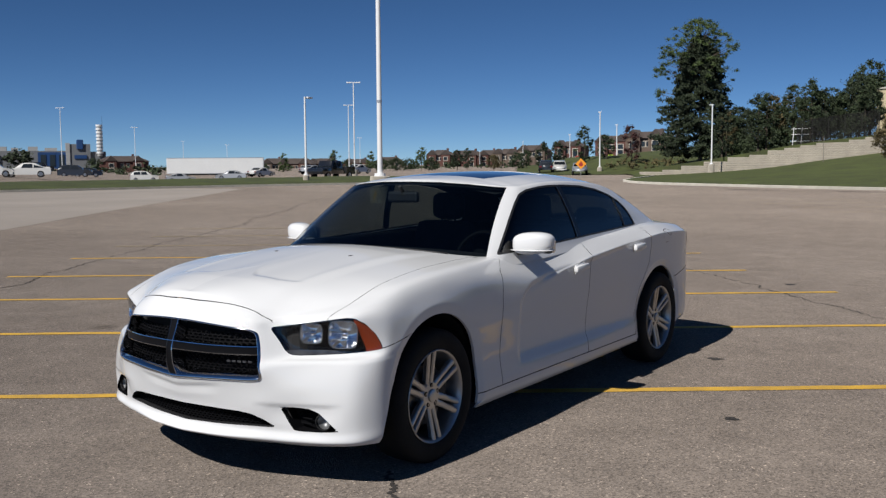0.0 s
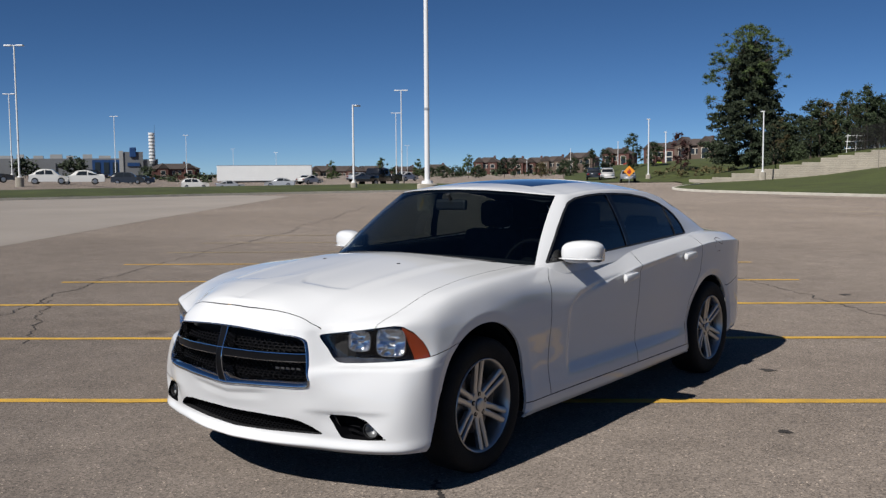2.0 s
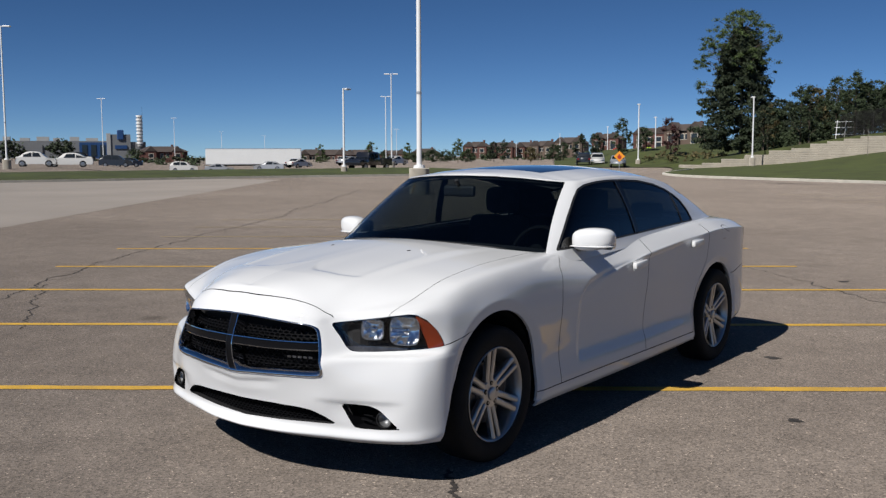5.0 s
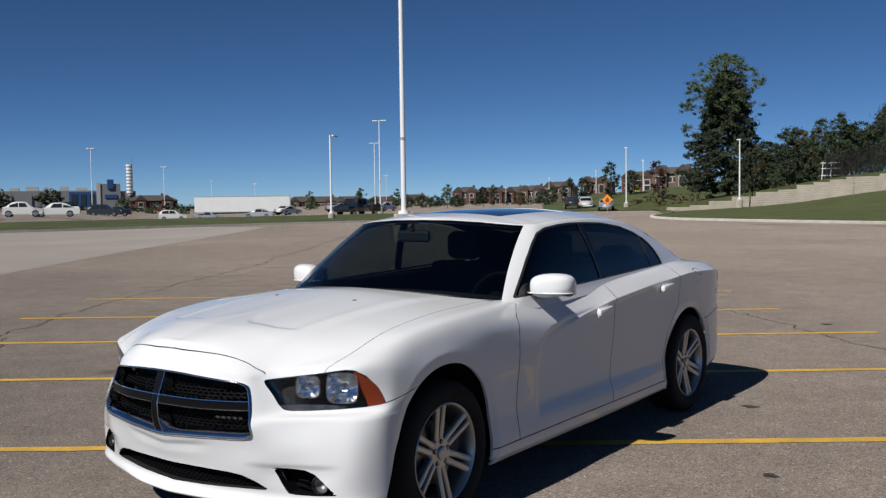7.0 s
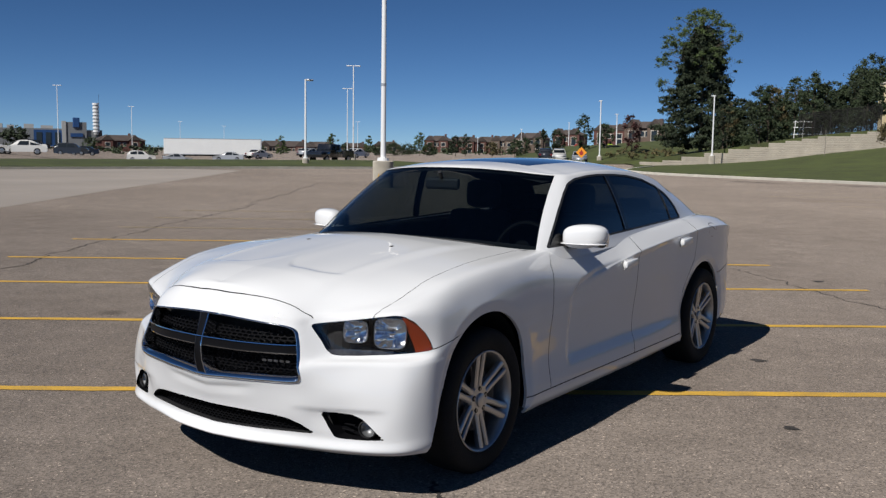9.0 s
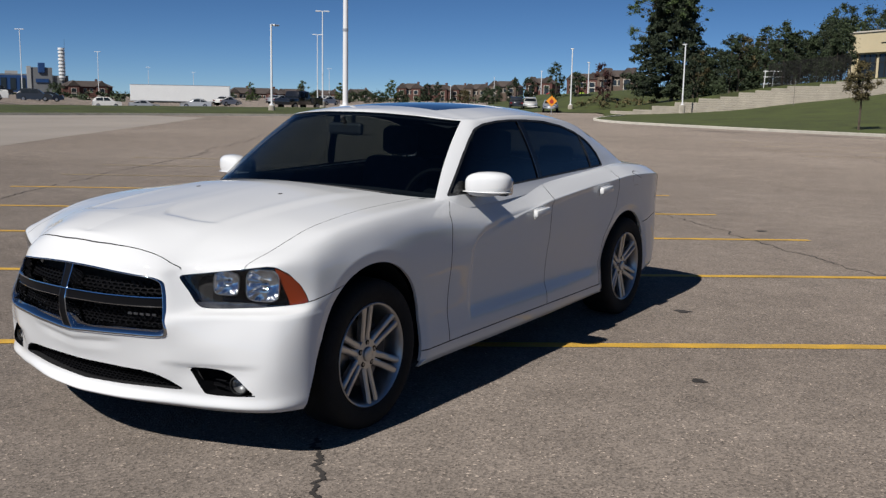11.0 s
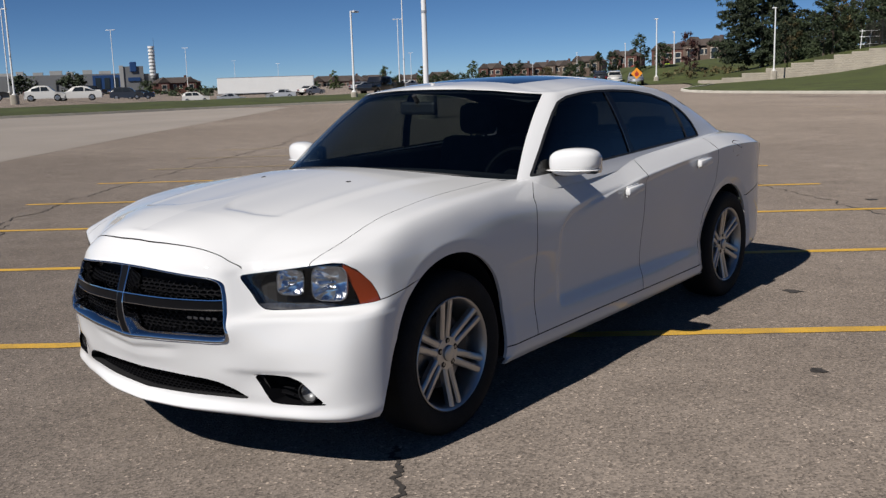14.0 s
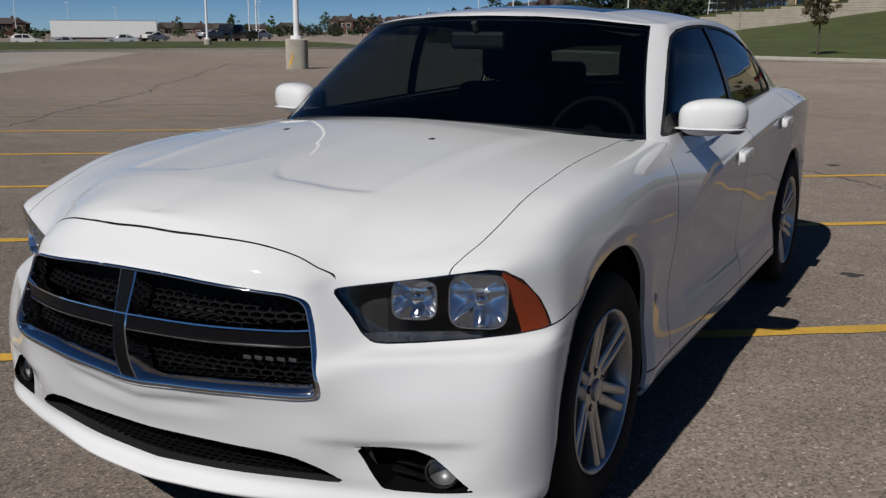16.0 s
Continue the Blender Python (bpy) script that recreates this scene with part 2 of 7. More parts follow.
def part(name, bm, material, parent=None, label="", smooth=False):
    """Links a bmesh as one mesh object under a thing or a part."""
    me = bpy.data.meshes.new(name)
    bm.to_mesh(me)
    bm.free()
    me.materials.append(material)
    if smooth:
        me.polygons.foreach_set("use_smooth", [True] * len(me.polygons))
        me.set_sharp_from_angle(angle=radians(40))
    ob = new(name, me)
    if parent is not None:
        ob.parent = parent
    if label:
        tagged(ob, label)
    return ob


def box(bm, x0, x1, y0, y1, z0, z1, bevel=0.0, m=None):
    vs = bmesh.ops.create_cube(bm, size=1)["verts"]
    for v in vs:
        v.co = Vector((x0 + (v.co.x + 0.5) * (x1 - x0), y0 + (v.co.y + 0.5) * (y1 - y0), z0 + (v.co.z + 0.5) * (z1 - z0)))
    if bevel:
        es = list({e for v in vs for e in v.link_edges})
        r = bmesh.ops.bevel(bm, geom=es, offset=bevel, segments=2, affect="EDGES", profile=0.5)
        vs = list({v for f in r["faces"] for v in f.verts} | {v for v in vs if v.is_valid})
    if m is not None:
        bmesh.ops.transform(bm, matrix=m, verts=vs)
    return vs


def cyl(bm, p, q, r0, r1=None, seg=12, caps=True):
    p, q = Vector(p), Vector(q)
    r1 = r0 if r1 is None else r1
    d = q - p
    vs = bmesh.ops.create_cone(bm, cap_ends=caps, segments=seg, radius1=r0, radius2=r1, depth=d.length)["verts"]
    m = Matrix.Translation((p + q) / 2) @ d.to_track_quat("Z", "Y").to_matrix().to_4x4()
    bmesh.ops.transform(bm, matrix=m, verts=vs)
    return vs


def lathe(bm, profile, seg=48, m=None, close=False):
    """Turns a list of (radius, x) round the x axis."""
    rings = []
    for r, x in profile:
        rings.append([bm.verts.new((x, r * math.cos(2 * math.pi * i / seg), r * math.sin(2 * math.pi * i / seg))) for i in range(seg)])
    pairs = list(zip(rings, rings[1:])) + ([(rings[-1], rings[0])] if close else [])
    for a, b in pairs:
        for i in range(seg):
            j = (i + 1) % seg
            bm.faces.new((a[i], b[i], b[j], a[j]))
    if m is not None:
        bmesh.ops.transform(bm, matrix=m, verts=[v for r in rings for v in r])
    return rings


def pchip(xs, ys):
    """A smooth curve through the points that does not overshoot."""
    x, y = np.asarray(xs, float), np.asarray(ys, float)
    h, d = np.diff(x), np.diff(y) / np.diff(x)
    s = np.zeros_like(y)
    for i in range(1, len(x) - 1):
        if d[i - 1] * d[i] > 0:
            w1, w2 = 2 * h[i] + h[i - 1], h[i] + 2 * h[i - 1]
            s[i] = (w1 + w2) / (w1 / d[i - 1] + w2 / d[i])
    s[0], s[-1] = d[0], d[-1]

    def f(q):
        q = np.clip(np.asarray(q, float), x[0], x[-1])
        i = np.clip(np.searchsorted(x, q, "right") - 1, 0, len(x) - 2)
        t = (q - x[i]) / h[i]
        return (y[i] * (1 + 2 * t) * (1 - t) ** 2 + s[i] * h[i] * t * (1 - t) ** 2 + y[i + 1] * t * t * (3 - 2 * t) + s[i + 1] * h[i] * t * t * (t - 1))

    return f


def catmull(pts, n):
    """A smooth line through the points: rows of places."""
    p = np.asarray(pts, float)
    t = np.concatenate([[0], np.cumsum(np.linalg.norm(np.diff(p, axis=0), axis=1) ** 0.5)])
    q = np.linspace(0, t[-1], n)
    out = []
    ext = np.vstack([2 * p[0] - p[1], p, 2 * p[-1] - p[-2]])
    te = np.concatenate([[-(t[1] - t[0])], t, [t[-1] + t[-1] - t[-2]]])
    for v in q:
        i = int(np.clip(np.searchsorted(t, v, "right") - 1, 0, len(p) - 2)) + 1
        p0, p1, p2, p3 = ext[i - 1], ext[i], ext[i + 1], ext[i + 2]
        t0, t1, t2, t3 = te[i - 1], te[i], te[i + 1], te[i + 2]
        a1 = (t1 - v) / (t1 - t0) * p0 + (v - t0) / (t1 - t0) * p1
        a2 = (t2 - v) / (t2 - t1) * p1 + (v - t1) / (t2 - t1) * p2
        a3 = (t3 - v) / (t3 - t2) * p2 + (v - t2) / (t3 - t2) * p3
        b1 = (t2 - v) / (t2 - t0) * a1 + (v - t0) / (t2 - t0) * a2
        b2 = (t3 - v) / (t3 - t1) * a2 + (v - t1) / (t3 - t1) * a3
        out.append((t2 - v) / (t2 - t1) * b1 + (v - t1) / (t2 - t1) * b2)
    return np.array(out)


class Skin:
    """A triangle skin (places v, normals n, triangles t) that can be cut along level lines."""

    def __init__(self, v, n, t):
        self.v, self.n, self.t = v, n, t
        self.rim = []

    @classmethod
    def grid(cls, p):
        a, b = p.shape[:2]
        du, dv = np.gradient(p, axis=0), np.gradient(p, axis=1)
        n = np.cross(du, dv)
        n /= np.maximum(np.linalg.norm(n, axis=2, keepdims=True), 1e-9)
        i = np.arange(a * b).reshape(a, b)
        q00, q10, q11, q01 = i[:-1, :-1].ravel(), i[1:, :-1].ravel(), i[1:, 1:].ravel(), i[:-1, 1:].ravel()
        t = np.concatenate([np.stack([q00, q10, q11], 1), np.stack([q00, q11, q01], 1)])
        return cls(p.reshape(-1, 3), n.reshape(-1, 3), t)

    def tidy(self):
        used = np.unique(self.t)
        to = -np.ones(len(self.v), int)
        to[used] = np.arange(len(used))
        self.rim = [(to[a], to[b]) for a, b in self.rim if to[a] >= 0 and to[b] >= 0]
        self.v, self.n, self.t = self.v[used], self.n[used], to[self.t]
        return self

    def cut(self, f):
        """The two skins where f(places) < 0 and where it is not; both keep the cut's edges as rim."""
        if len(self.t) == 0:
            return self, self
        s = f(self.v)
        s = np.where(np.abs(s) < 1e-6, 1e-6, s)
        neg = s[self.t] < 0
        c = neg.sum(1)
        ins, outs = [self.t[c == 3]], [self.t[c == 0]]
        nv, nn, made, rim = [], [], {}, []
        base = len(self.v)

        def mid(a, b):
            k = (min(a, b), max(a, b))
            if k not in made:
                w = s[a] / (s[a] - s[b])
                nv.append(self.v[a] + w * (self.v[b] - self.v[a]))
                m = self.n[a] + w * (self.n[b] - self.n[a])
                nn.append(m / max(np.linalg.norm(m), 1e-9))
                made[k] = base + len(nv) - 1
            return made[k]

        ti, to = [], []
        for tri, ng in zip(self.t[(c == 1) | (c == 2)], neg[(c == 1) | (c == 2)]):
            lone = 1 if ng.sum() == 1 else 0
            k = int(np.where(ng == bool(lone))[0][0])
            a, b, d = tri[k], tri[(k + 1) % 3], tri[(k + 2) % 3]
            ab, ad = mid(a, b), mid(a, d)
            one, two = [(a, ab, ad)], [(ab, b, d), (ab, d, ad)]
            (ti if lone else to).extend(one)
            (to if lone else ti).extend(two)
            rim.append((ab, ad) if lone else (ad, ab))
        v = np.vstack([self.v, np.array(nv).reshape(-1, 3)])
        n = np.vstack([self.n, np.array(nn).reshape(-1, 3)])
        res = []
        for tris, extra in ((ins, ti), (outs, to)):
            t = np.vstack([tris[0].reshape(-1, 3), np.array(extra, int).reshape(-1, 3)]).astype(int)
            k = Skin(v, n, t)
            k.rim = list(self.rim) + rim
            res.append(k.tidy())
        return res

    def cut_new(self, f):
        """As cut, with only the new edges as rim."""
        self.rim = []
        return self.cut(f)

    def offset(self, d):
        k = Skin(self.v + self.n * d, self.n, self.t)
        k.rim = list(self.rim)
        return k

    def flip(self):
        k = Skin(self.v * np.array([-1, 1, 1]), self.n * np.array([-1, 1, 1]), self.t[:, ::-1])
        k.rim = [(b, a) for a, b in self.rim]
        return k

    def plus(self, o):
        k = Skin(np.vstack([self.v, o.v]), np.vstack([self.n, o.n]), np.vstack([self.t, o.t + len(self.v)]))
        k.rim = list(self.rim) + [(a + len(self.v), b + len(self.v)) for a, b in o.rim]
        return k

    def skirt(self, way):
        """The rim's edges drawn along way: a turned-in edge, so that the sheet shows its depth."""
        if not self.rim:
            return np.zeros((0, 3)), []
        used = sorted({i for e in self.rim for i in e})
        to = {u: i for i, u in enumerate(used)}
        top = self.v[used]
        low = top + (np.asarray(way) if not callable(way) else way(top, self.n[used]))
        k = len(used)
        return np.vstack([top, low]), [(to[a], to[b], to[b] + k, to[a] + k) for a, b in self.rim]

    def link(self, name, material, parent, label="", edge=None):
        v, t = self.v, [tuple(x) for x in self.t]
        nrm = [tuple(x) for x in self.n]
        if edge is not None:
            ev, ef = self.skirt(edge)
            t += [tuple(i + len(v) for i in f) for f in ef]
            if len(ev):
                v = np.vstack([v, ev])
        return link_mesh(name, v, t, material, parent, label)


def poly_sdf(pts, p, r=0.0):
    """Signed distance of the places p (n, 2) to a polygon, rounded by r; negative inside."""
    a = np.asarray(pts, float)
    if r:
        # shrink towards the middle of the edges by offsetting, then round outwards
        cen = a.mean(0)
        a = cen + (a - cen) * (1 - r / np.maximum(np.linalg.norm(a - cen, axis=1, keepdims=True), 1e-6))
    d = np.full(len(p), 1e9)
    inside = np.zeros(len(p), bool)
    for i in range(len(a)):
        s, e = a[i], a[(i + 1) % len(a)]
        w = e - s
        t = np.clip(((p - s) @ w) / max(w @ w, 1e-12), 0, 1)
        d = np.minimum(d, np.linalg.norm(p - s - t[:, None] * w, axis=1))
        hit = (s[1] > p[:, 1]) != (e[1] > p[:, 1])
        with np.errstate(divide="ignore", invalid="ignore"):
            xi = (e[0] - s[0]) * (p[:, 1] - s[1]) / (e[1] - s[1]) + s[0]
        inside ^= hit & (p[:, 0] < xi)
    return np.where(inside, -d, d) - r


def smooth_closed(pts, n):
    """A smooth closed outline through the points."""
    p = [tuple(x) for x in pts]
    k = len(p)
    c = catmull(p[-2:] + p + p[:3], (k + 4) * 8)
    return c

# ---- ground: one sheet to the horizon ----
EYE_X, EYE_Y = 3.5, -5.4


def land(x, y):
    """Height of the ground: level near by, falling and rising gently beyond the verge."""
    d = math.hypot(x - EYE_X, y - EYE_Y)
    az = math.degrees(math.atan2(EYE_X - x, y - EYE_Y))
    far = float(np.interp(az, [20, 40, 44, 49, 52, 57, 64, 80], [0, -.1, -.2, -1.3, -1.3, .3, .7, .6]))
    k = min(max((d - 80) / 18, 0), 1)
    return far * k * k * (3 - 2 * k)


def lay(points):
    """Places (x, y) set on the ground."""
    return [(x, y, land(x, y)) for x, y in points]


def build_ground():
    radii = [0, 4, 8, 14, 22, 32, 44, 58, 68, 76, 82, 88, 94, 100, 110, 125, 140, 165, 200, 260, 340, 460, 700, 1100, 1800]
    n = 120
    verts, faces = [(0, 0, 0)], []
    for r in radii[1:]:
        for i in range(n):
            a = 2 * math.pi * i / n
            x, y = r * math.cos(a), r * math.sin(a)
            verts.append((x, y, land(x, y) - (0.0 if r < 400 else (r - 400) * .002)))
    for i in range(n):
        faces.append((0, 1 + i, 1 + (i + 1) % n))
    for k in range(len(radii) - 2):
        for i in range(n):
            a, b = 1 + k * n, 1 + (k + 1) * n
            j = (i + 1) % n
            faces.append((a + i, b + i, b + j, a + j))
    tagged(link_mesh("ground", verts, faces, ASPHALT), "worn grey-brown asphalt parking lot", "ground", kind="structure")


build_ground()
ALONG, ACROSS = Vector((.812, .5835)), Vector((-.5835, .812))


def lot(s, n):
    """A place on the lot: s along the stall lines, n across them."""
    return ALONG * s + ACROSS * n


def ragged_strip(name, line, width, z, material, rng, rough=.2, thick=.0):
    """A flat band on the ground with uneven edges."""
    verts, faces = [], []
    for i, p in enumerate(line):
        q = line[min(i + 1, len(line) - 1)] - line[max(i - 1, 0)]
        nrm = Vector((-q.y, q.x)).normalized()
        for s in (1, -1):
            w = width / 2 * (1 + rng.uniform(-rough, rough))
            verts.append((p.x + nrm.x * w * s, p.y + nrm.y * w * s, z))
    for i in range(len(line) - 1):
        faces.append((2 * i, 2 * i + 1, 2 * i + 3, 2 * i + 2))
    return link_mesh(name, verts, faces, material, smooth=False)


def build_markings():
    rng = random.Random(4)
    for n, s0, s1, m in ((-.215, -6.15, 4.55, LINE), (2.26, -6.15, 4.60, LINE), (4.58, -6.15, 4.72, LINE), (6.95, -6.15, 4.42, LINE), (9.55, -6.2, 4.5, LINE), (11.95, -6.2, 4.5, FADED), (14.4, -6.2, 4.5, FADED), (16.8, -6.2, 4.5, FADED)):
        line = [lot(s0 + (s1 - s0) * i / 60, n + rng.uniform(-.004, .004)) for i in range(61)]
        ob = ragged_strip("parking_line", line, .105, .004, m, rng, .12)
        tagged(ob, "worn yellow painted stall line on asphalt", "parking line", "stall lines", "structure")
    for n in (22, 25, 28, 31):
        line = [lot(12 + i * .25, n + rng.uniform(-.01, .01)) for i in range(22)]
        tagged(ragged_strip("parking_line", line, .11, .004, FADED, rng, .3), "faded yellow painted stall line on asphalt", "parking line", "stall lines", "structure")

    def crack(start, end, steps, width, seed, wander):
        r = random.Random(seed)
        pts, off = [], 0.0
        for i in range(steps + 1):
            t = i / steps
            off = off * .8 + r.uniform(-wander, wander)
            p = start.lerp(end, t)
            d = (end - start).normalized()
            pts.append(p + Vector((-d.y, d.x)) * off)
        tagged(ragged_strip("crack", pts, width, .0035, TAR, r, .7), "thin dark crack across the asphalt", "crack", "cracks", "structure")

    crack(Vector((.80, -1.78)), Vector((1.30, -2.40)), 60, .023, 3, .017)
    crack(Vector((1.30, -2.40)), Vector((2.6, -4.6)), 80, .017, 31, .03)
    crack(lot(-5.4, 2.6), lot(-5.7, 7.2), 60, .018, 5, .05)
    crack(lot(-5.7, 7.2), lot(-5.3, 15), 60, .018, 6, .07)
    crack(lot(-5.3, 15), lot(-4.6, 42), 90, .025, 7, .12)
    crack(lot(-5.45, 2.6), lot(-6.3, -4), 60, .016, 8, .06)
    crack(lot(-4.4, 2.0), lot(-5.5, 5.0), 40, .014, 9, .05)
    crack(lot(3.6, 7.4), lot(4.4, 2.4), 60, .015, 10, .05)
    crack(lot(4.4, 2.4), lot(9.5, 1.2), 60, .012, 11, .06)
    crack(lot(3.9, 9), lot(5.5, 26), 80, .02, 12, .12)
    crack(lot(12, 10), lot(14, 24), 60, .02, 13, .15)
    r = random.Random(12)
    for x, y, s in ((1.93, .17, .040), (1.24, 1.88, .050), (3.2, -.6, .016), (.5, 6.9, .06), (2.9, 2.4, .018), (-7.5, -1.0, .05), (5.0, 12.5, .10), (2.6, -1.5, .012)):
        verts = [(x + s * (1 + r.uniform(-.4, .4)) * math.cos(a) * 1.3, y + s * (1 + r.uniform(-.4, .4)) * math.sin(a), .0032) for a in np.linspace(0, 2 * math.pi, 14)[:-1]]
        tagged(link_mesh("stain", verts, [tuple(range(13))], TAR, smooth=False), "small dark oil stain on asphalt", "stain", "stains", "structure")
    for (x, y), (lx, ly) in (((-12, 46), (1.6, .35)), ((-6.5, 44.5), (1.5, .35)), ((-3.5, 43.5), (1.3, .3)), ((0, 42), (1.4, .3)), ((-18.5, 38), (.9, .3))):
        verts = [(x + lx * (1 + r.uniform(-.3, .3)) * math.cos(a), y + ly * (1 + r.uniform(-.3, .3)) * math.sin(a) - .35 * lx * math.cos(a), .0032) for a in np.linspace(0, 2 * math.pi, 18)[:-1]]
        tagged(link_mesh("stain", verts, [tuple(range(17))], TAR, smooth=False), "dark wet stain on asphalt beside the kerb", "stain", "stains", "structure")
    # paler repaved field towards the verge
    pts = [(-11.5, -1.5), (-15.4, 3.7), (-24, 14.6), (-33, 26.6), (-41, 37.0), (-46.5, 36.5), (-50.5, 31), (-56, 22), (-75, -12), (-60, -40), (-20, -30), (-8, -10)]
    tagged(link_mesh("pavement", [(x, y, .003) for x, y in pts], [tuple(range(len(pts)))], CONCRETE, smooth=False), "paler repaved field of the parking lot", "pavement", kind="structure")


build_markings()


def kerb_run(points, name, label):
    """A concrete kerb with a rounded top edge along places (x, y)."""
    line = catmull([(x, y, 0) for x, y in points], len(points) * 6)
    prof = [(-.10, -.02), (-.10, .11), (-.08, .145), (.06, .15), (.12, .15), (.12, -.02)]
    verts, faces = [], []
    for i, p in enumerate(line):
        t = line[min(i + 1, len(line) - 1)] - line[max(i - 1, 0)]
        n = np.array([-t[1], t[0]]) / np.hypot(t[0], t[1])
        for a, b in prof:
            verts.append((p[0] + n[0] * a, p[1] + n[1] * a, b))
    k = len(prof)
    for i in range(len(line) - 1):
        for j in range(k - 1):
            faces.append((i * k + j, i * k + j + 1, (i + 1) * k + j + 1, (i + 1) * k + j))
    tagged(link_mesh(name, verts, faces, KERB, smooth=False), label, "kerb", kind="structure")
    return line


VERGE = [(-66, -20), (-54, 10), (-51, 20), (-48.6, 27.5), (-46.8, 34.5), (-44.8, 40.5), (-42.3, 46.5), (-40.0, 52.5), (-38.8, 59.0)]
BANK = [(-33, 84), (-29.5, 71), (-26.5, 62.5), (-22.2, 56.5), (-16.2, 52.4), (-6.5, 47.7), (-.7, 46.0), (9, 42), (28, 33), (60, 12)]
WALL = [(-46, 104), (-42, 99), (-40, 97), (-38.7, 96.3), (-26.3, 94.3), (-19, 92.1), (-13, 90.2), (-6.5, 87.1), (16, 76), (75, 48)]
WALL_FOOT = [.1, .05, .0, -.05, .65, 1.55, 2.24, 3.10, 5.2, 7.5]


def build_verges():
    rng = random.Random(8)
    line = kerb_run(VERGE[::-1], "kerb", "pale concrete kerb along the grass verge")
    rows = []
    for a, z in ((.12, .13), (1.5, .21), (4, .33), (8, .42), (12, .42), (18, .3), (26, .0), (32, -.4)):
        r = []
        for i, p in enumerate(line):
            t = line[min(i + 1, len(line) - 1)] - line[max(i - 1, 0)]
            n = np.array([-t[1], t[0]]) / np.hypot(t[0], t[1])
            # away from the lot
            n = n if n[0] < 0 else -n
            r.append((p[0] + n[0] * a, p[1] + n[1] * a, z + rng.uniform(-.02, .02)))
        rows.append(r)
    v = [q for r in rows for q in r]
    m = len(line)
    f = [(i * m + j, i * m + j + 1, (i + 1) * m + j + 1, (i + 1) * m + j) for i in range(len(rows) - 1) for j in range(m - 1)]
    tagged(link_mesh("grass_verge", v, f, GRASS), "raised mown grass verge behind the kerb", "grass", kind="structure")
    line = kerb_run(BANK, "kerb", "pale concrete kerb along the grass bank")
    m = len(line)
    foot = catmull([(x, y, z) for (x, y), z in zip(WALL, WALL_FOOT)], m)
    v, f, k = [], [], 14
    for i in range(k + 1):
        s = i / k
        for a, b in zip(line, foot):
            n = b - a
            o = .12 / max(np.linalg.norm(n[:2]), 1)
            ss = o + (1.01 - o) * s
            p = a + n * ss
            v.append((p[0], p[1], .145 + (b[2] - .145) * (s ** 1.25) + rng.uniform(-.03, .03) * (0 < i < k)))
    f = [(i * m + j, i * m + j + 1, (i + 1) * m + j + 1, (i + 1) * m + j) for i in range(k) for j in range(m - 1)]
    tagged(link_mesh("grass_bank", v, f, GRASS), "sloping mown grass bank below the retaining wall", "grass", kind="structure")
    # wooded terrace behind the wall
    top = [(-60, 128, 1.0), (-46, 104.5, .3), (-38.7, 97, .6), (-30, 95.6, 1.9), (-20, 93, 3.3), (-10, 89.5, 4.05), (0, 85, 4.45), (16, 77, 5.3), (75, 50, 7.6)]
    back = [(-80, 180, 3), (-60, 170, 4), (-45, 165, 4.5), (-33, 160, 4.8), (-20, 155, 5.0), (-5, 150, 5.0), (10, 140, 5.2), (40, 120, 6.0), (110, 80, 8.6)]
    a, b = catmull(top, 40), catmull(back, 40)
    v = [(p[0], p[1], p[2] - 4) for p in a] + [tuple(p + (q - p) * s) for s in np.linspace(0, 1, 9) for p, q in zip(a, b)]
    f = [(i * 40 + j, i * 40 + j + 1, (i + 1) * 40 + j + 1, (i + 1) * 40 + j) for i in range(9) for j in range(39)]
    tagged(link_mesh("terrace", v, f, GRASS), "rough grass terrace under the trees", "grass", kind="structure")
    # terrace side towards the road
    return foot


bank_foot = build_verges()


def terrace_z(x):
    return float(np.interp(x, [-60, -46, -38.7, -30, -20, -10, 0, 16], [1.0, .4, .8, 2.0, 3.4, 4.3, 4.9, 6.1]))


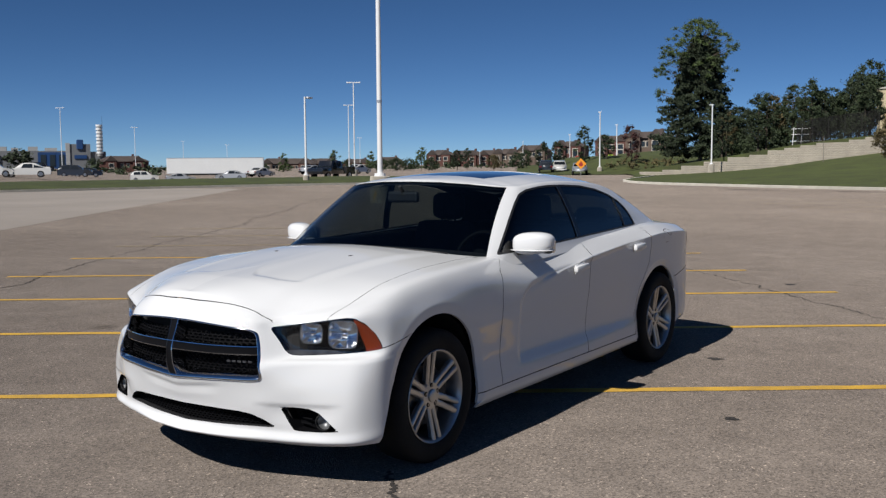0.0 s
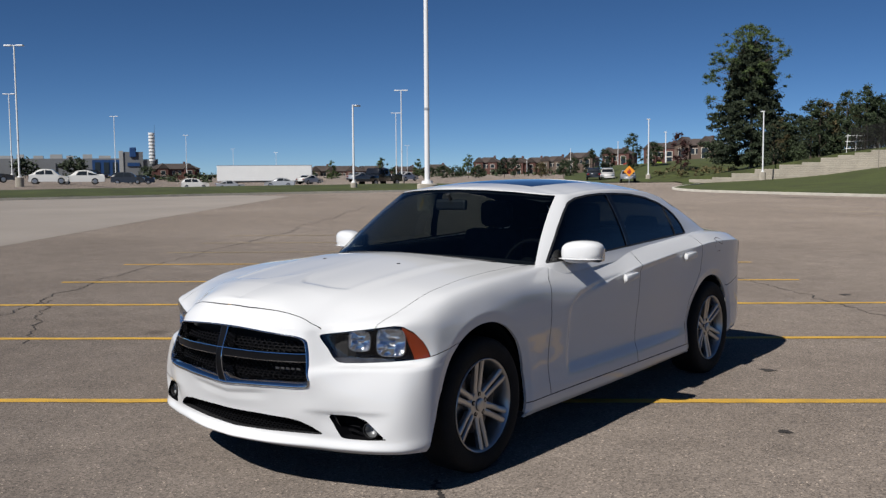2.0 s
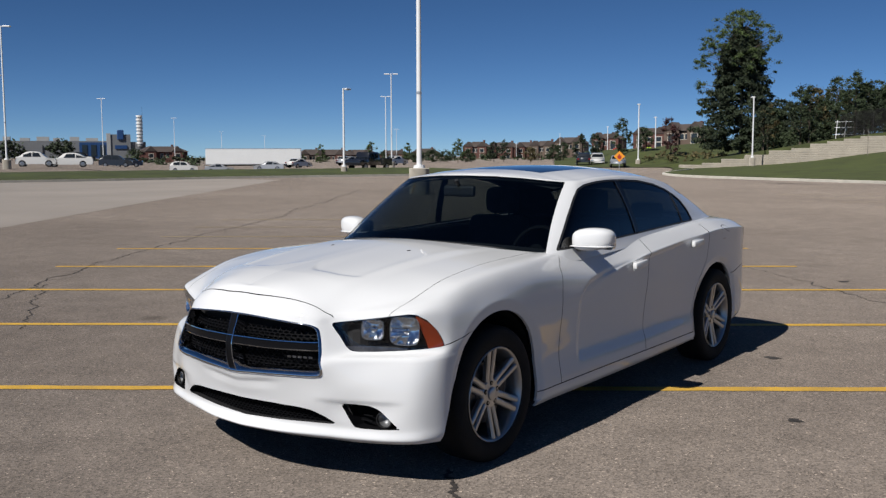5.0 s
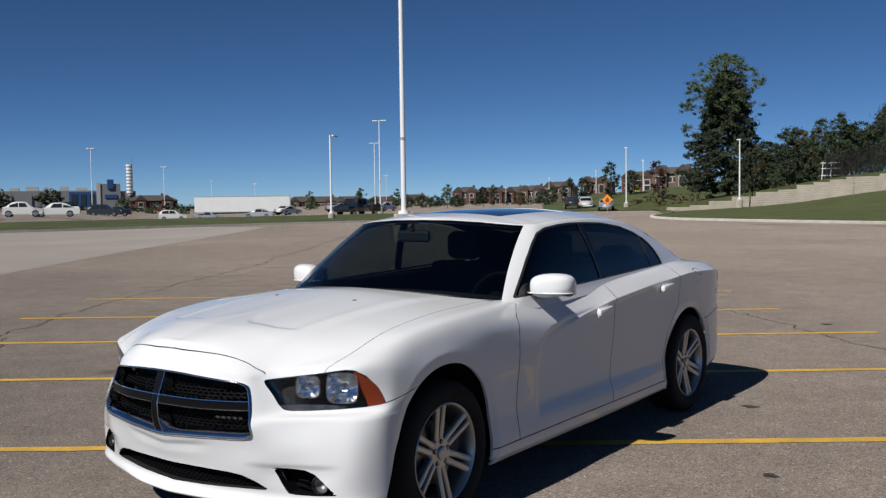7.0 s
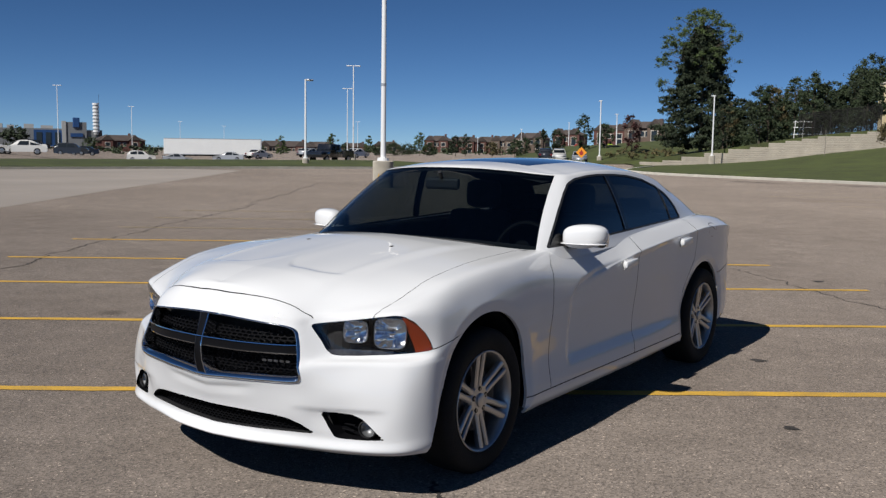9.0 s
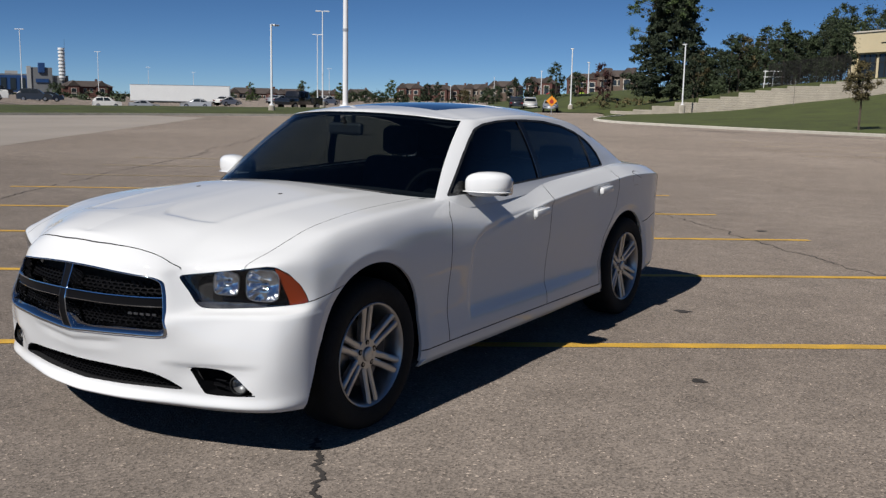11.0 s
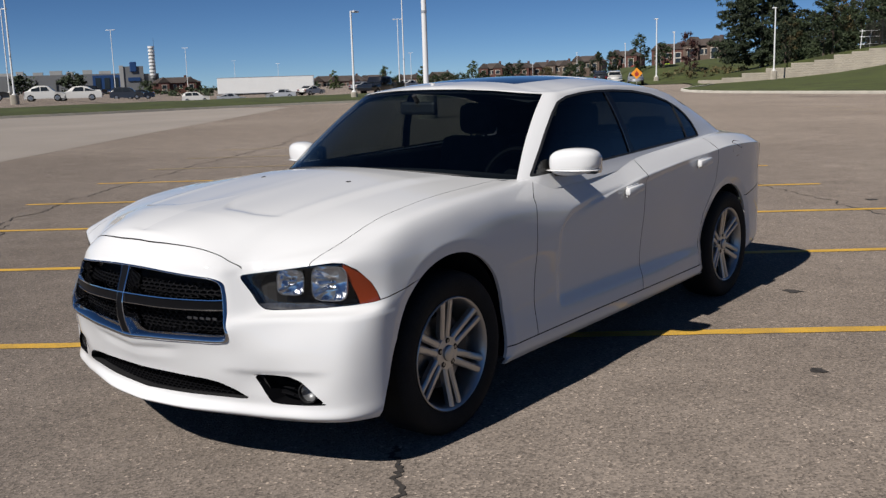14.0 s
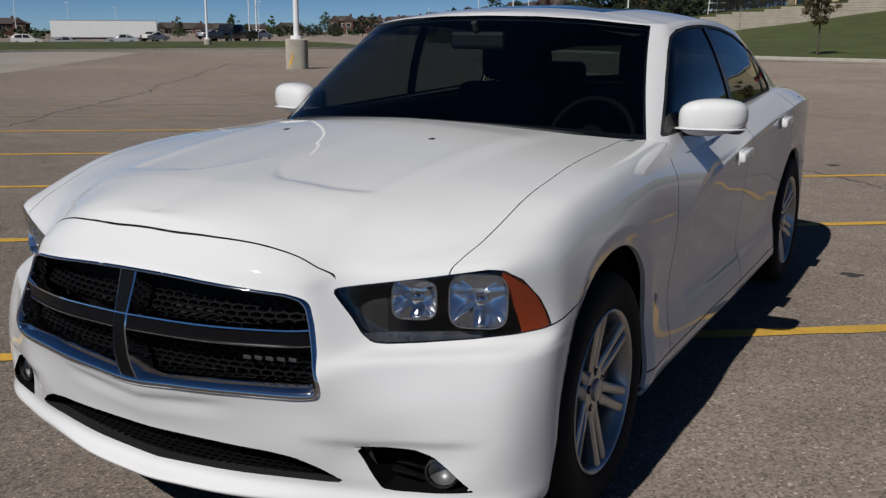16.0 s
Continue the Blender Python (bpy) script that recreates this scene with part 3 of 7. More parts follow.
def build_wall():
    wall = new("retaining_wall")
    tagged(wall, "pale stepped retaining wall of concrete blocks on the bank", "wall", kind="structure")
    line = catmull([(x, y, z) for (x, y), z in zip(WALL[2:9], WALL_FOOT[2:9])], 110)
    tops = np.interp(line[:, 0], [-39, -36, -33, -29.5, -26.3, -23.5, -20.5, -16, -12, -8, -4, 16], [.45, .9, 1.35, 1.85, 2.4, 2.85, 3.2, 3.6, 3.95, 4.2, 4.55, 6.2])
    h = .22
    for k in range(30):
        z0 = -.1 + k * h
        runs, cur = [], []
        for i in range(len(line)):
            step = math.floor((tops[max(0, i - i % 4)] + .1) / h) * h - .1
            ok = z0 + h <= step + .01 and z0 + h > line[i, 2] - .1
            if ok:
                cur.append(line[i])
            if (not ok or i == len(line) - 1) and len(cur) > 1:
                runs.append(cur)
            if not ok:
                cur = []
        if not runs:
            continue
        bm = bmesh.new()
        for r in runs:
            rows = []
            for i, p in enumerate(r):
                t = r[min(i + 1, len(r) - 1)] - r[max(i - 1, 0)]
                n = np.array([t[1], -t[0]]) / np.hypot(t[0], t[1])
                n = n if n[1] < 0 else -n
                jit = .02 * math.sin(i * 2.1 + k * 1.7)
                pr = [(0.0 + k * -.02 + jit, z0), (.03 + k * -.02 + jit, z0 + .025), (.03 + k * -.02 + jit, z0 + h - .02), (0.0 + k * -.02 + jit, z0 + h), (-.5, z0 + h), (-.5, z0)]
                rows.append([bm.verts.new((p[0] + n[0] * a, p[1] + n[1] * a, b)) for a, b in pr])
            for a, b in zip(rows, rows[1:]):
                for j in range(6):
                    bm.faces.new((a[j], b[j], b[(j + 1) % 6], a[(j + 1) % 6]))
            bm.faces.new(rows[0])
            bm.faces.new(rows[-1][::-1])
        bmesh.ops.recalc_face_normals(bm, faces=bm.faces)
        part("course", bm, STONE, wall)


build_wall()


def build_lawn():
    """Grass slope beyond the side road."""
    rng = random.Random(17)
    azs, ds = np.linspace(30.2, 19.5, 22), (113, 116, 120, 126, 134, 144, 156, 170, 190)
    v = []
    for d in ds:
        for az in azs:
            a = radians(float(az))
            slope = float(np.interp(az, [21, 23.5, 25, 26.2, 27.8, 28.7, 30.2], [.10, .17, .13, .069, .0217, .0145, .006]))
            z = .02 + min(slope * max(d - 115, 0), 2.3) + rng.uniform(-.02, .02)
            v.append((EYE_X - math.sin(a) * d, EYE_Y + math.cos(a) * d, z))
    m = len(azs)
    f = [(i * m + j, i * m + j + 1, (i + 1) * m + j + 1, (i + 1) * m + j) for i in range(len(ds) - 1) for j in range(m - 1)]
    tagged(link_mesh("lawn", v, f, GRASS), "mown grass slope beyond the side road", "grass", kind="structure")


build_lawn()

# ---- the white sedan: x to its left side, its nose towards -y ----
def gauss_rows(p, axis, passes):
    for _ in range(passes):
        q = p.copy()
        a = [slice(None)] * 3
        b, c, d = list(a), list(a), list(a)
        b[axis], c[axis], d[axis] = slice(0, -2), slice(1, -1), slice(2, None)
        q[tuple(c)] = 0.25 * p[tuple(b)] + 0.5 * p[tuple(c)] + 0.25 * p[tuple(d)]
        p = q
    return p


LOW_X = [0, .22, .38, .48, .545, .63, .74, .83, .887, .914, .946, .951, .943, .930, .931, .936, .936, .938, .938, .918, .87, .80, .66, .38, 0]
LOW_Y = [-2.503, -2.488, -2.452, -2.406, -2.368, -2.322, -2.262, -2.175, -2.08, -1.955, -1.75, -1.51, -1.2, -.86, -.3, .283, .8, 1.15, 1.5, 1.9, 2.2, 2.37, 2.47, 2.53, 2.55]


def row(pairs):
    return pchip([a for a, _ in pairs], [b for _, b in pairs])


SECTION = [
    # height, inset and share of the upper outline along the columns
    (row([(0, .235), (3, .235), (5, .225), (8, .222), (9.5, .226), (11, .215), (13, .210), (17, .235), (20, .26), (24, .26)]),
     row([(0, .085), (4, .060), (6, .01), (7, -.005), (8, .0), (9, .012), (11, .03), (17, .03), (21, .05), (24, .06)]), row([(0, 0), (24, 0)])),
    (row([(0, .285), (4, .275), (7, .262), (9, .262), (11, .25), (13, .245), (17, .262), (20, .30), (24, .32)]),
     row([(0, .018), (4, .002), (6, -.028), (7, -.034), (8, -.018), (9, -.002), (11, .008), (17, .008), (20, .01), (24, .0)]), row([(0, 0), (24, 0)])),
    (row([(0, .332), (3, .325), (6, .308), (8, .31), (9.5, .33), (11, .32), (13, .312), (17, .318), (20, .38), (24, .40)]),
     row([(0, .036), (4, .026), (6, -.012), (7, -.030), (8, -.014), (9, .002), (11, .008), (13, .002), (15, .002), (17, .012), (20, .0), (24, .0)]), row([(0, 0), (24, 0)])),
    (row([(0, .425), (4, .43), (7, .44), (9.5, .45), (13, .45), (17, .46), (24, .5)]),
     row([(0, .042), (4, .026), (6, .006), (7.5, -.004), (9, .0), (11, .012), (13, .024), (15, .026), (17, .018), (20, 0), (24, 0)]), row([(0, 0), (24, 0)])),
    (row([(0, .515), (4, .53), (7, .545), (9.5, .55), (13, .58), (18, .62), (24, .66)]),
     row([(0, .006), (4, .0), (9, .0), (11, .006), (13, .02), (15, .022), (17, .010), (18, 0), (24, 0)]), row([(0, 0), (24, 0)])),
    (row([(0, .590), (4, .605), (6, .612), (8, .618), (9.5, .62), (13, .68), (15, .72), (18, .76), (24, .76)]),
     row([(0, .0), (4, .008), (7, .012), (9, .004), (11, .003), (13, .008), (15, .010), (17, .004), (24, 0)]), row([(0, .3), (3, .25), (5, .12), (8, .12), (10, .3), (24, .3)])),
    (row([(0, .618), (4, .622), (6, .628), (8, .640), (9.5, .645), (13, .72), (15, .80), (18, .88), (24, .84)]),
     row([(0, .004), (4, .010), (7, .016), (9, .005), (11, .003), (13, .006), (15, .005), (24, 0)]), row([(0, .5), (3, .45), (5, .30), (8, .30), (10, .5), (24, .6)])),
    (row([(0, .668), (3, .668), (5, .660), (7, .668), (8.3, .688), (9.5, .70), (11, .79), (13, .775), (14, .845), (15, .938), (16, .975), (17, .998), (18, 1.02), (20, .99), (21, .96), (24, .95)]),
     row([(0, .004), (4, .004), (9, .0), (11, .002), (13, .004), (14, .0), (24, .0)]), row([(0, 1), (10, 1), (24, 1)])),
    (row([(0, .79), (3, .785), (4, .775), (5, .78), (7, .80), (8, .79), (9, .82), (10, .855), (11, .89), (12, .91), (13, .905), (14, .880), (15, .957), (16, .992), (17, 1.014), (18, 1.034), (20, 1.006), (21, .98), (24, .98)]),
     row([(0, .026), (3, .022), (4, .014), (7, .022), (8, .026), (9, .022), (11, .020), (13, .020), (14, .016), (15, .013), (17, .013), (19, .016), (21, .02), (24, .02)]), row([(0, 1), (24, 1)])),
    (row([(0, .855), (2, .848), (3, .83), (4, .805), (5, .815), (6, .832), (7, .845), (8, .862), (9, .898), (10, .932), (11, .963), (12, .982), (13, .985), (14, .982), (15, 1.018), (16, 1.05), (17, 1.068), (18, 1.08), (20, 1.045), (21, 1.012), (24, 1.02)]),
     row([(0, .052), (3, .046), (4, .030), (6, .034), (7, .040), (8, .055), (9, .050), (10, .046), (11, .047), (12, .054), (13, .066), (14, .078), (15, .074), (17, .080), (19, .09), (21, .07), (24, .04)]), row([(0, 1), (24, 1)])),
    (row([(0, .906), (2, .893), (3, .856), (4, .828), (5, .838), (6, .854), (7, .872), (8, .902), (9, .937), (10, .970), (11, .998), (12, 1.012), (13, 1.020), (14, 1.034), (15, 1.056), (16, 1.072), (17, 1.086), (18, 1.096), (20, 1.06), (21, 1.03), (24, 1.045)]),
     row([(0, .105), (3, .090), (4, .055), (6, .060), (7, .075), (8, .10), (9, .095), (10, .088), (11, .088), (12, .096), (13, .106), (15, .115), (17, .13), (19, .15), (21, .12), (24, .08)]), row([(0, 1), (24, 1)])),
]
CENTRE_Y = row([(0, -2.375), (1.5, -2.36), (3, -2.31), (4, -2.26), (5, -2.20), (6, -2.10), (7, -1.99), (8, -1.88), (10, -1.62), (12, -1.15), (13, -.86), (15, .283), (17, 1.15), (19, 1.9), (21, 2.2), (23, 2.40), (24, 2.45)])
CENTRE_Z = row([(-2.375, .950), (-2.31, .967), (-2.2, .986), (-2.0, 1.008), (-1.65, 1.042), (-1.15, 1.082), (-.86, 1.085), (1.5, 1.10), (1.9, 1.135), (2.3, 1.12), (2.45, 1.075)])


def side_relief(p):
    """Scallop of the doors: a shoulder crease over the handles that curls down behind the fender."""
    x, y, z = p[..., 0], p[..., 1], p[..., 2]
    ease = lambda a: np.clip(a, 0, 1) ** 2 * (3 - 2 * np.clip(a, 0, 1))
    crease = np.interp(y, [-.80, -.66, -.60, -.52, -.33, -.02, .32, .70, 1.10, 1.5], [.70, .76, .82, .862, .897, .922, .944, .985, 1.02, 1.04])
    below = ease((crease - z) / .04)
    front = ease((y + .665) / .05)
    back = ease((1.35 - y) / .55)
    foot = ease((z - .365) / .08)
    return np.where(x > .6, .0145 * below * front * back * foot, 0)


def hood_relief(p):
    """Raised middle of the hood and the two scooped hollows behind the nose."""
    x, y = np.abs(p[..., 0]), p[..., 1]
    ease = lambda a: np.clip(a, 0, 1) ** 2 * (3 - 2 * np.clip(a, 0, 1))
    on = np.clip((y + 2.36) / 0.20, 0, 1) * np.clip((-0.95 - y) / 0.30, 0, 1)
    edge = .455 + .075 * np.clip((y + 2.30) / 1.2, 0, 1)
    bulge = .010 * ease((edge + .045 - x) / .09)
    front = -2.075 + 0.35 * np.maximum(x - 0.33, 0) + 8.0 * np.maximum(0.19 - x, 0) ** 2
    step = 1 / (1 + np.exp(-(y - front) / 0.0065))
    fade = np.clip((-1.25 - y) / 0.80, 0, 1) ** 1.2
    side = 1 / (1 + np.exp(-(x - 0.09) / 0.026)) * 1 / (1 + np.exp((x - 0.43) / 0.014))
    return (bulge - 0.0085 * step * fade * side) * on


def ledge(p):
    """Shallow creases of the bumper: an arrow under the grille and a brow over each fog lamp."""
    x, y, z = np.abs(p[..., 0]), p[..., 1], p[..., 2]
    on = (y < -2.0) & (z < .56) & (z > .30)
    arrow = .492 + .10 * x
    a = 1 / (1 + np.exp((z - arrow) / .003)) * np.clip((z - arrow + .05) / .05, 0, 1) * np.clip((.30 - x) / .12, 0, 1)
    brow = .436 + .05 * np.clip(.57 - x, 0, .3)
    b = 1 / (1 + np.exp((z - brow) / .003)) * np.clip((z - brow + .10) / .06, 0, 1) * np.clip((x - .44) / .10, 0, 1) * np.clip((.86 - x) / .08, 0, 1)
    return np.where(on, .009 * a + .010 * b, 0)


NOSE_U = (0, 1.5, 3, 4, 5, 6, 7, 8, 9)
NOSE = []


def station(xs, ys, zs):
    """One level line of the nose, from the middle of the car to the front wheel arch."""
    NOSE.append((xs, ys, zs))


# under edge, lip and ledge of the chin
station((0, .22, .42, .50, .57, .67, .80, .898, .930), (-2.402, -2.377, -2.326, -2.301, -2.284, -2.251, -2.203, -2.125, -1.99), (.232, .232, .232, .232, .232, .233, .238, .240, .232))
station((0, .22, .42, .50, .57, .67, .80, .908, .944), (-2.456, -2.430, -2.374, -2.349, -2.328, -2.290, -2.236, -2.142, -1.99), (.260, .260, .260, .260, .260, .260, .261, .263, .262))
station((0, .22, .42, .50, .57, .67, .80, .907, .946), (-2.418, -2.400, -2.360, -2.342, -2.318, -2.278, -2.228, -2.136, -1.99), (.290, .296, .306, .310, .310, .304, .304, .312, .320))
# head of the intake, arrow under the grille
station((0, .22, .42, .50, .57, .67, .80, .906, .947), (-2.434, -2.422, -2.393, -2.378, -2.350, -2.300, -2.236, -2.146, -1.99), (.396, .398, .402, .406, .428, .434, .430, .424, .42))
station((0, .22, .42, .50, .57, .67, .80, .904, .948), (-2.476, -2.458, -2.420, -2.399, -2.366, -2.308, -2.226, -2.136, -1.99), (.492, .505, .515, .515, .520, .525, .530, .535, .54))
# shoulder of the bumper under the lamps
station((0, .22, .42, .505, .555, .665, .795, .898, .948), (-2.512, -2.494, -2.444, -2.418, -2.378, -2.290, -2.200, -2.116, -1.985), (.600, .600, .600, .600, .605, .612, .617, .622, .632))
station((0, .22, .42, .497, .550, .660, .786, .890, .945), (-2.516, -2.497, -2.443, -2.412, -2.366, -2.278, -2.188, -2.104, -1.98), (.640, .640, .640, .640, .642, .643, .643, .645, .652))
# foot, middle and head of the lamps, with the cheek of the grille before them
station((0, .22, .42, .488, .568, .660, .780, .876, .939), (-2.515, -2.494, -2.435, -2.402, -2.276, -2.208, -2.122, -2.052, -1.95), (.690, .690, .690, .690, .676, .675, .677, .682, .695))
station((0, .22, .40, .463, .500, .620, .760, .857, .921), (-2.478, -2.461, -2.404, -2.372, -2.300, -2.236, -2.163, -2.100, -1.92), (.800, .797, .790, .785, .795, .812, .832, .840, .835))
station((0, .21, .39, .452, .488, .600, .735, .832, .884), (-2.450, -2.436, -2.388, -2.356, -2.297, -2.222, -2.132, -2.056, -1.90), (.8605, .855, .842, .828, .832, .846, .866, .880, .908))
station((0, .20, .36, .420, .468, .575, .700, .784, .836), (-2.411, -2.398, -2.350, -2.328, -2.286, -2.192, -2.085, -1.985, -1.85), (.923, .917, .895, .875, .858, .870, .892, .914, .950))


def mirrored(p, passes):
    """Evens the columns, carried on over the middle of the car."""
    k = passes + 2
    over = p[1:k + 1][::-1] * np.array([-1, 1, 1])
    return gauss_rows(np.concatenate([over, p]), 0, passes)[k:]


def body_points(nu, steps):
    i = np.arange(len(LOW_X))
    k = np.concatenate([NOSE_U, np.arange(10, 24.01, .5)])
    back = k[len(NOSE_U):]
    ox, oy = pchip(i, LOW_X), pchip(i, LOW_Y)
    e = 0.02
    tx, ty = ox(np.minimum(back + e, 24)) - ox(back - e), oy(np.minimum(back + e, 24)) - oy(back - e)
    tl = np.hypot(tx, ty)
    nx, ny = ty / tl, -tx / tl
    nx[-1] = 0
    lines = []
    for (z, ins, _), (xs, ys, zs) in zip(SECTION, NOSE):
        bx, by = ox(back) - ins(back) * nx, oy(back) - ins(back) * ny
        lines.append([pchip(k, np.concatenate(q)) for q in ((xs, bx), (ys, by), (zs, z(back)))])
    fx, fy, _ = lines[4]
    dens = np.interp(np.linspace(0, 1, 400), [0, .36, .42, .8, 1], [1.0, 1.0, 0.62, 0.62, 1.0])
    cum = np.concatenate([[0], np.cumsum(dens)])
    # even steps along the outline
    uu = np.linspace(0, 24, 2000)
    ln = np.concatenate([[0], np.cumsum(np.hypot(np.diff(fx(uu)), np.diff(fy(uu))))])
    q = np.interp(np.linspace(0, 1, nu), np.linspace(0, 1, len(cum)), cum / cum[-1])
    u = np.interp(q * ln[-1], ln, uu)
    rows = []
    for gx, gy, gz in lines:
        x = gx(u)
        x[0] = x[-1] = 0
        rows.append(np.stack([x, gy(u), gz(u)], 1))
    edge, cy = rows[-1], CENTRE_Y(u)
    cz = CENTRE_Z(cy)
    swell = np.interp(u, [0, 2, 3.5, 6, 8, 10, 12], [2.2, 2.8, 3.4, 3.2, 2.4, 2.0, 1.7])
    for s in (.09, .2, .34, .5, .66, .82, .93, 1.0):
        x, y = edge[:, 0] * (1 - s), edge[:, 1] * (1 - s) + cy * s
        z = edge[:, 2] + (cz - edge[:, 2]) * (1 - (1 - s) ** swell)
        rows.append(np.stack([x, y, z], 1))
    ctrl = np.stack(rows, 1)  # columns, rows, 3
    out = np.array([catmull_even(c, steps) for c in ctrl])
    out = gauss_rows(mirrored(out, 4), 1, 1)
    out[0, :, 0] = out[-1, :, 0] = 0
    out[:, -1, 0] = 0
    # one even sweep from the forehead over the hood
    even = gauss_rows(mirrored(out, 36), 1, 8)
    even[0, :, 0] = 0
    even[:, -1, 0] = 0
    w = np.clip((np.arange(steps) - steps * .55) / (steps * .05), 0, 1)[None, :, None] * np.clip((-1.2 - out[..., 1:2]) / .3, 0, 1)
    out = out * (1 - w) + even * w
    out[..., 1] += ledge(out)
    out[..., 0] -= side_relief(out)
    out[..., 2] += np.where(np.arange(out.shape[1])[None, :] > steps * 0.44, hood_relief(out), 0)
    return out


def catmull_even(c, n):
    """Through the control rows with the same row shares in every column."""
    k = len(c)
    share = np.concatenate([np.full(10, 1.0), np.full(k - 11, 0.9)])
    pos = np.concatenate([[0], np.cumsum(share)])
    q = np.linspace(0, pos[-1], n)
    i = np.clip(np.searchsorted(pos, q, "right") - 1, 0, k - 2)
    t = ((q - pos[i]) / (pos[i + 1] - pos[i]))[:, None]
    ext = np.vstack([2 * c[0] - c[1], c, 2 * c[-1] - c[-2]])
    p0, p1, p2, p3 = ext[i], ext[i + 1], ext[i + 2], ext[i + 3]
    m1, m2 = (p2 - p0) * 0.5, (p3 - p1) * 0.5
    # hold back overshoot where the rows are uneven
    lim = np.linalg.norm(p2 - p1, axis=1, keepdims=True) * 1.2
    m1 *= np.minimum(1, lim / np.maximum(np.linalg.norm(m1, axis=1, keepdims=True), 1e-9))
    m2 *= np.minimum(1, lim / np.maximum(np.linalg.norm(m2, axis=1, keepdims=True), 1e-9))
    return p1 * (1 + 2 * t) * (1 - t) ** 2 + m1 * t * (1 - t) ** 2 + p2 * t * t * (3 - 2 * t) + m2 * t * t * (t - 1)


BASE_X = [0, .25, .50, .70, .808, .842, .848, .846, .838, .828, .808, .775, .70, .40, 0]
BASE_Y = [-1.12, -1.095, -1.01, -.90, -.80, -.70, -.42, 0, .5, .95, 1.3, 1.58, 1.83, 1.98, 2.02]
BASE_Z = [1.075, 1.07, 1.055, 1.037, 1.022, 1.018, 1.028, 1.042, 1.058, 1.074, 1.09, 1.10, 1.11, 1.12, 1.125]
RAIL_X = [0, .22, .42, .555, .632, .672, .685, .688, .683, .672, .655, .625, .55, .36, 0]
RAIL_Y = [-.50, -.49, -.45, -.385, -.315, -.235, 0.02, .27, .56, .88, 1.14, 1.36, 1.45, 1.42, 1.40]
RAIL_Z = [1.458, 1.455, 1.446, 1.434, 1.424, 1.424, 1.442, 1.447, 1.437, 1.412, 1.372, 1.322, 1.318, 1.345, 1.355]


def cabin_points(nu, steps):
    i = np.arange(15)
    f = [pchip(i, a) for a in (BASE_X, BASE_Y, BASE_Z, RAIL_X, RAIL_Y, RAIL_Z)]
    uu = np.linspace(0, 14, 2000)
    ln = np.concatenate([[0], np.cumsum(np.hypot(np.diff(f[0](uu)), np.diff(f[1](uu))))])
    u = np.interp(np.linspace(0, ln[-1], nu), ln, uu)
    b = np.stack([g(u) for g in f[:3]], 1)
    r = np.stack([g(u) for g in f[3:]], 1)
    tx, ty = np.gradient(b[:, 0]), np.gradient(b[:, 1])
    nrm = np.stack([ty, -tx, np.zeros_like(tx)], 1)
    nrm /= np.linalg.norm(nrm, axis=1, keepdims=True)
    low = b + (b - r) * 0.14
    mid1 = b + (r - b) * 0.35 + nrm * 0.016
    mid2 = b + (r - b) * 0.70 + nrm * 0.018
    up = b + (r - b) * 0.93 + nrm * 0.008
    cy = row([(0, -.45), (4, -.22), (7, .27), (10, .98), (12, 1.27), (14, 1.35)])(u)
    cz = row([(-.45, 1.474), (-.2, 1.496), (.1, 1.513), (.35, 1.517), (.7, 1.506), (.95, 1.482), (1.16, 1.443), (1.35, 1.375)])(cy)
    rows = [low, b, mid1, mid2, up, r]
    for s in (.06, .15, .3, .5, .72, .9, 1.0):
        xy = r[:, :2] * (1 - s) + np.stack([np.zeros_like(cy), cy], 1) * s
        z = r[:, 2] + (cz - r[:, 2]) * (1 - (1 - s) ** 2.2)
        rows.append(np.column_stack([xy, z]))
    ctrl = np.stack(rows, 1)
    out = []
    for c in ctrl:
        k = len(c)
        q = np.linspace(0, k - 1, steps)
        j = np.clip(q.astype(int), 0, k - 2)
        t = (q - j)[:, None]
        ext = np.vstack([2 * c[0] - c[1], c, 2 * c[-1] - c[-2]])
        p0, p1, p2, p3 = ext[j], ext[j + 1], ext[j + 2], ext[j + 3]
        lim = np.linalg.norm(p2 - p1, axis=1, keepdims=True) * 1.1
        m1, m2 = (p2 - p0) * .5, (p3 - p1) * .5
        m1 = m1 * np.minimum(1, lim / np.maximum(np.linalg.norm(m1, axis=1, keepdims=True), 1e-9))
        m2 = m2 * np.minimum(1, lim / np.maximum(np.linalg.norm(m2, axis=1, keepdims=True), 1e-9))
        out.append(p1 * (1 + 2 * t) * (1 - t) ** 2 + m1 * t * (1 - t) ** 2 + p2 * t * t * (3 - 2 * t) + m2 * t * t * (t - 1))
    out = np.array(out)
    out = gauss_rows(gauss_rows(out, 0, 2), 1, 2)
    out[0, :, 0] = out[-1, :, 0] = 0
    out[:, -1, 0] = 0
    return out, u


GRILLE_HALF = [(0.0, .823), (.20, .816), (.36, .801), (.432, .791), (.462, .776), (.478, .742), (.495, .688), (.511, .625), (.519, .585), (.511, .565), (.485, .558), (.30, .551), (.15, .544), (.0, .535)]
HEADLIGHT = [(.494, .800), (.58, .812), (.677, .826), (.76, .839), (.818, .848), (.850, .845), (.880, .818), (.905, .765), (.919, .718), (.927, .687), (.87, .678), (.78, .669), (.68, .665), (.61, .665), (.582, .670), (.561, .69), (.535, .735), (.512, .77)]
FOG = [(.572, .428), (.64, .428), (.70, .422), (.74, .405), (.775, .372), (.830, .314), (.74, .309), (.66, .308), (.624, .313), (.60, .36)]
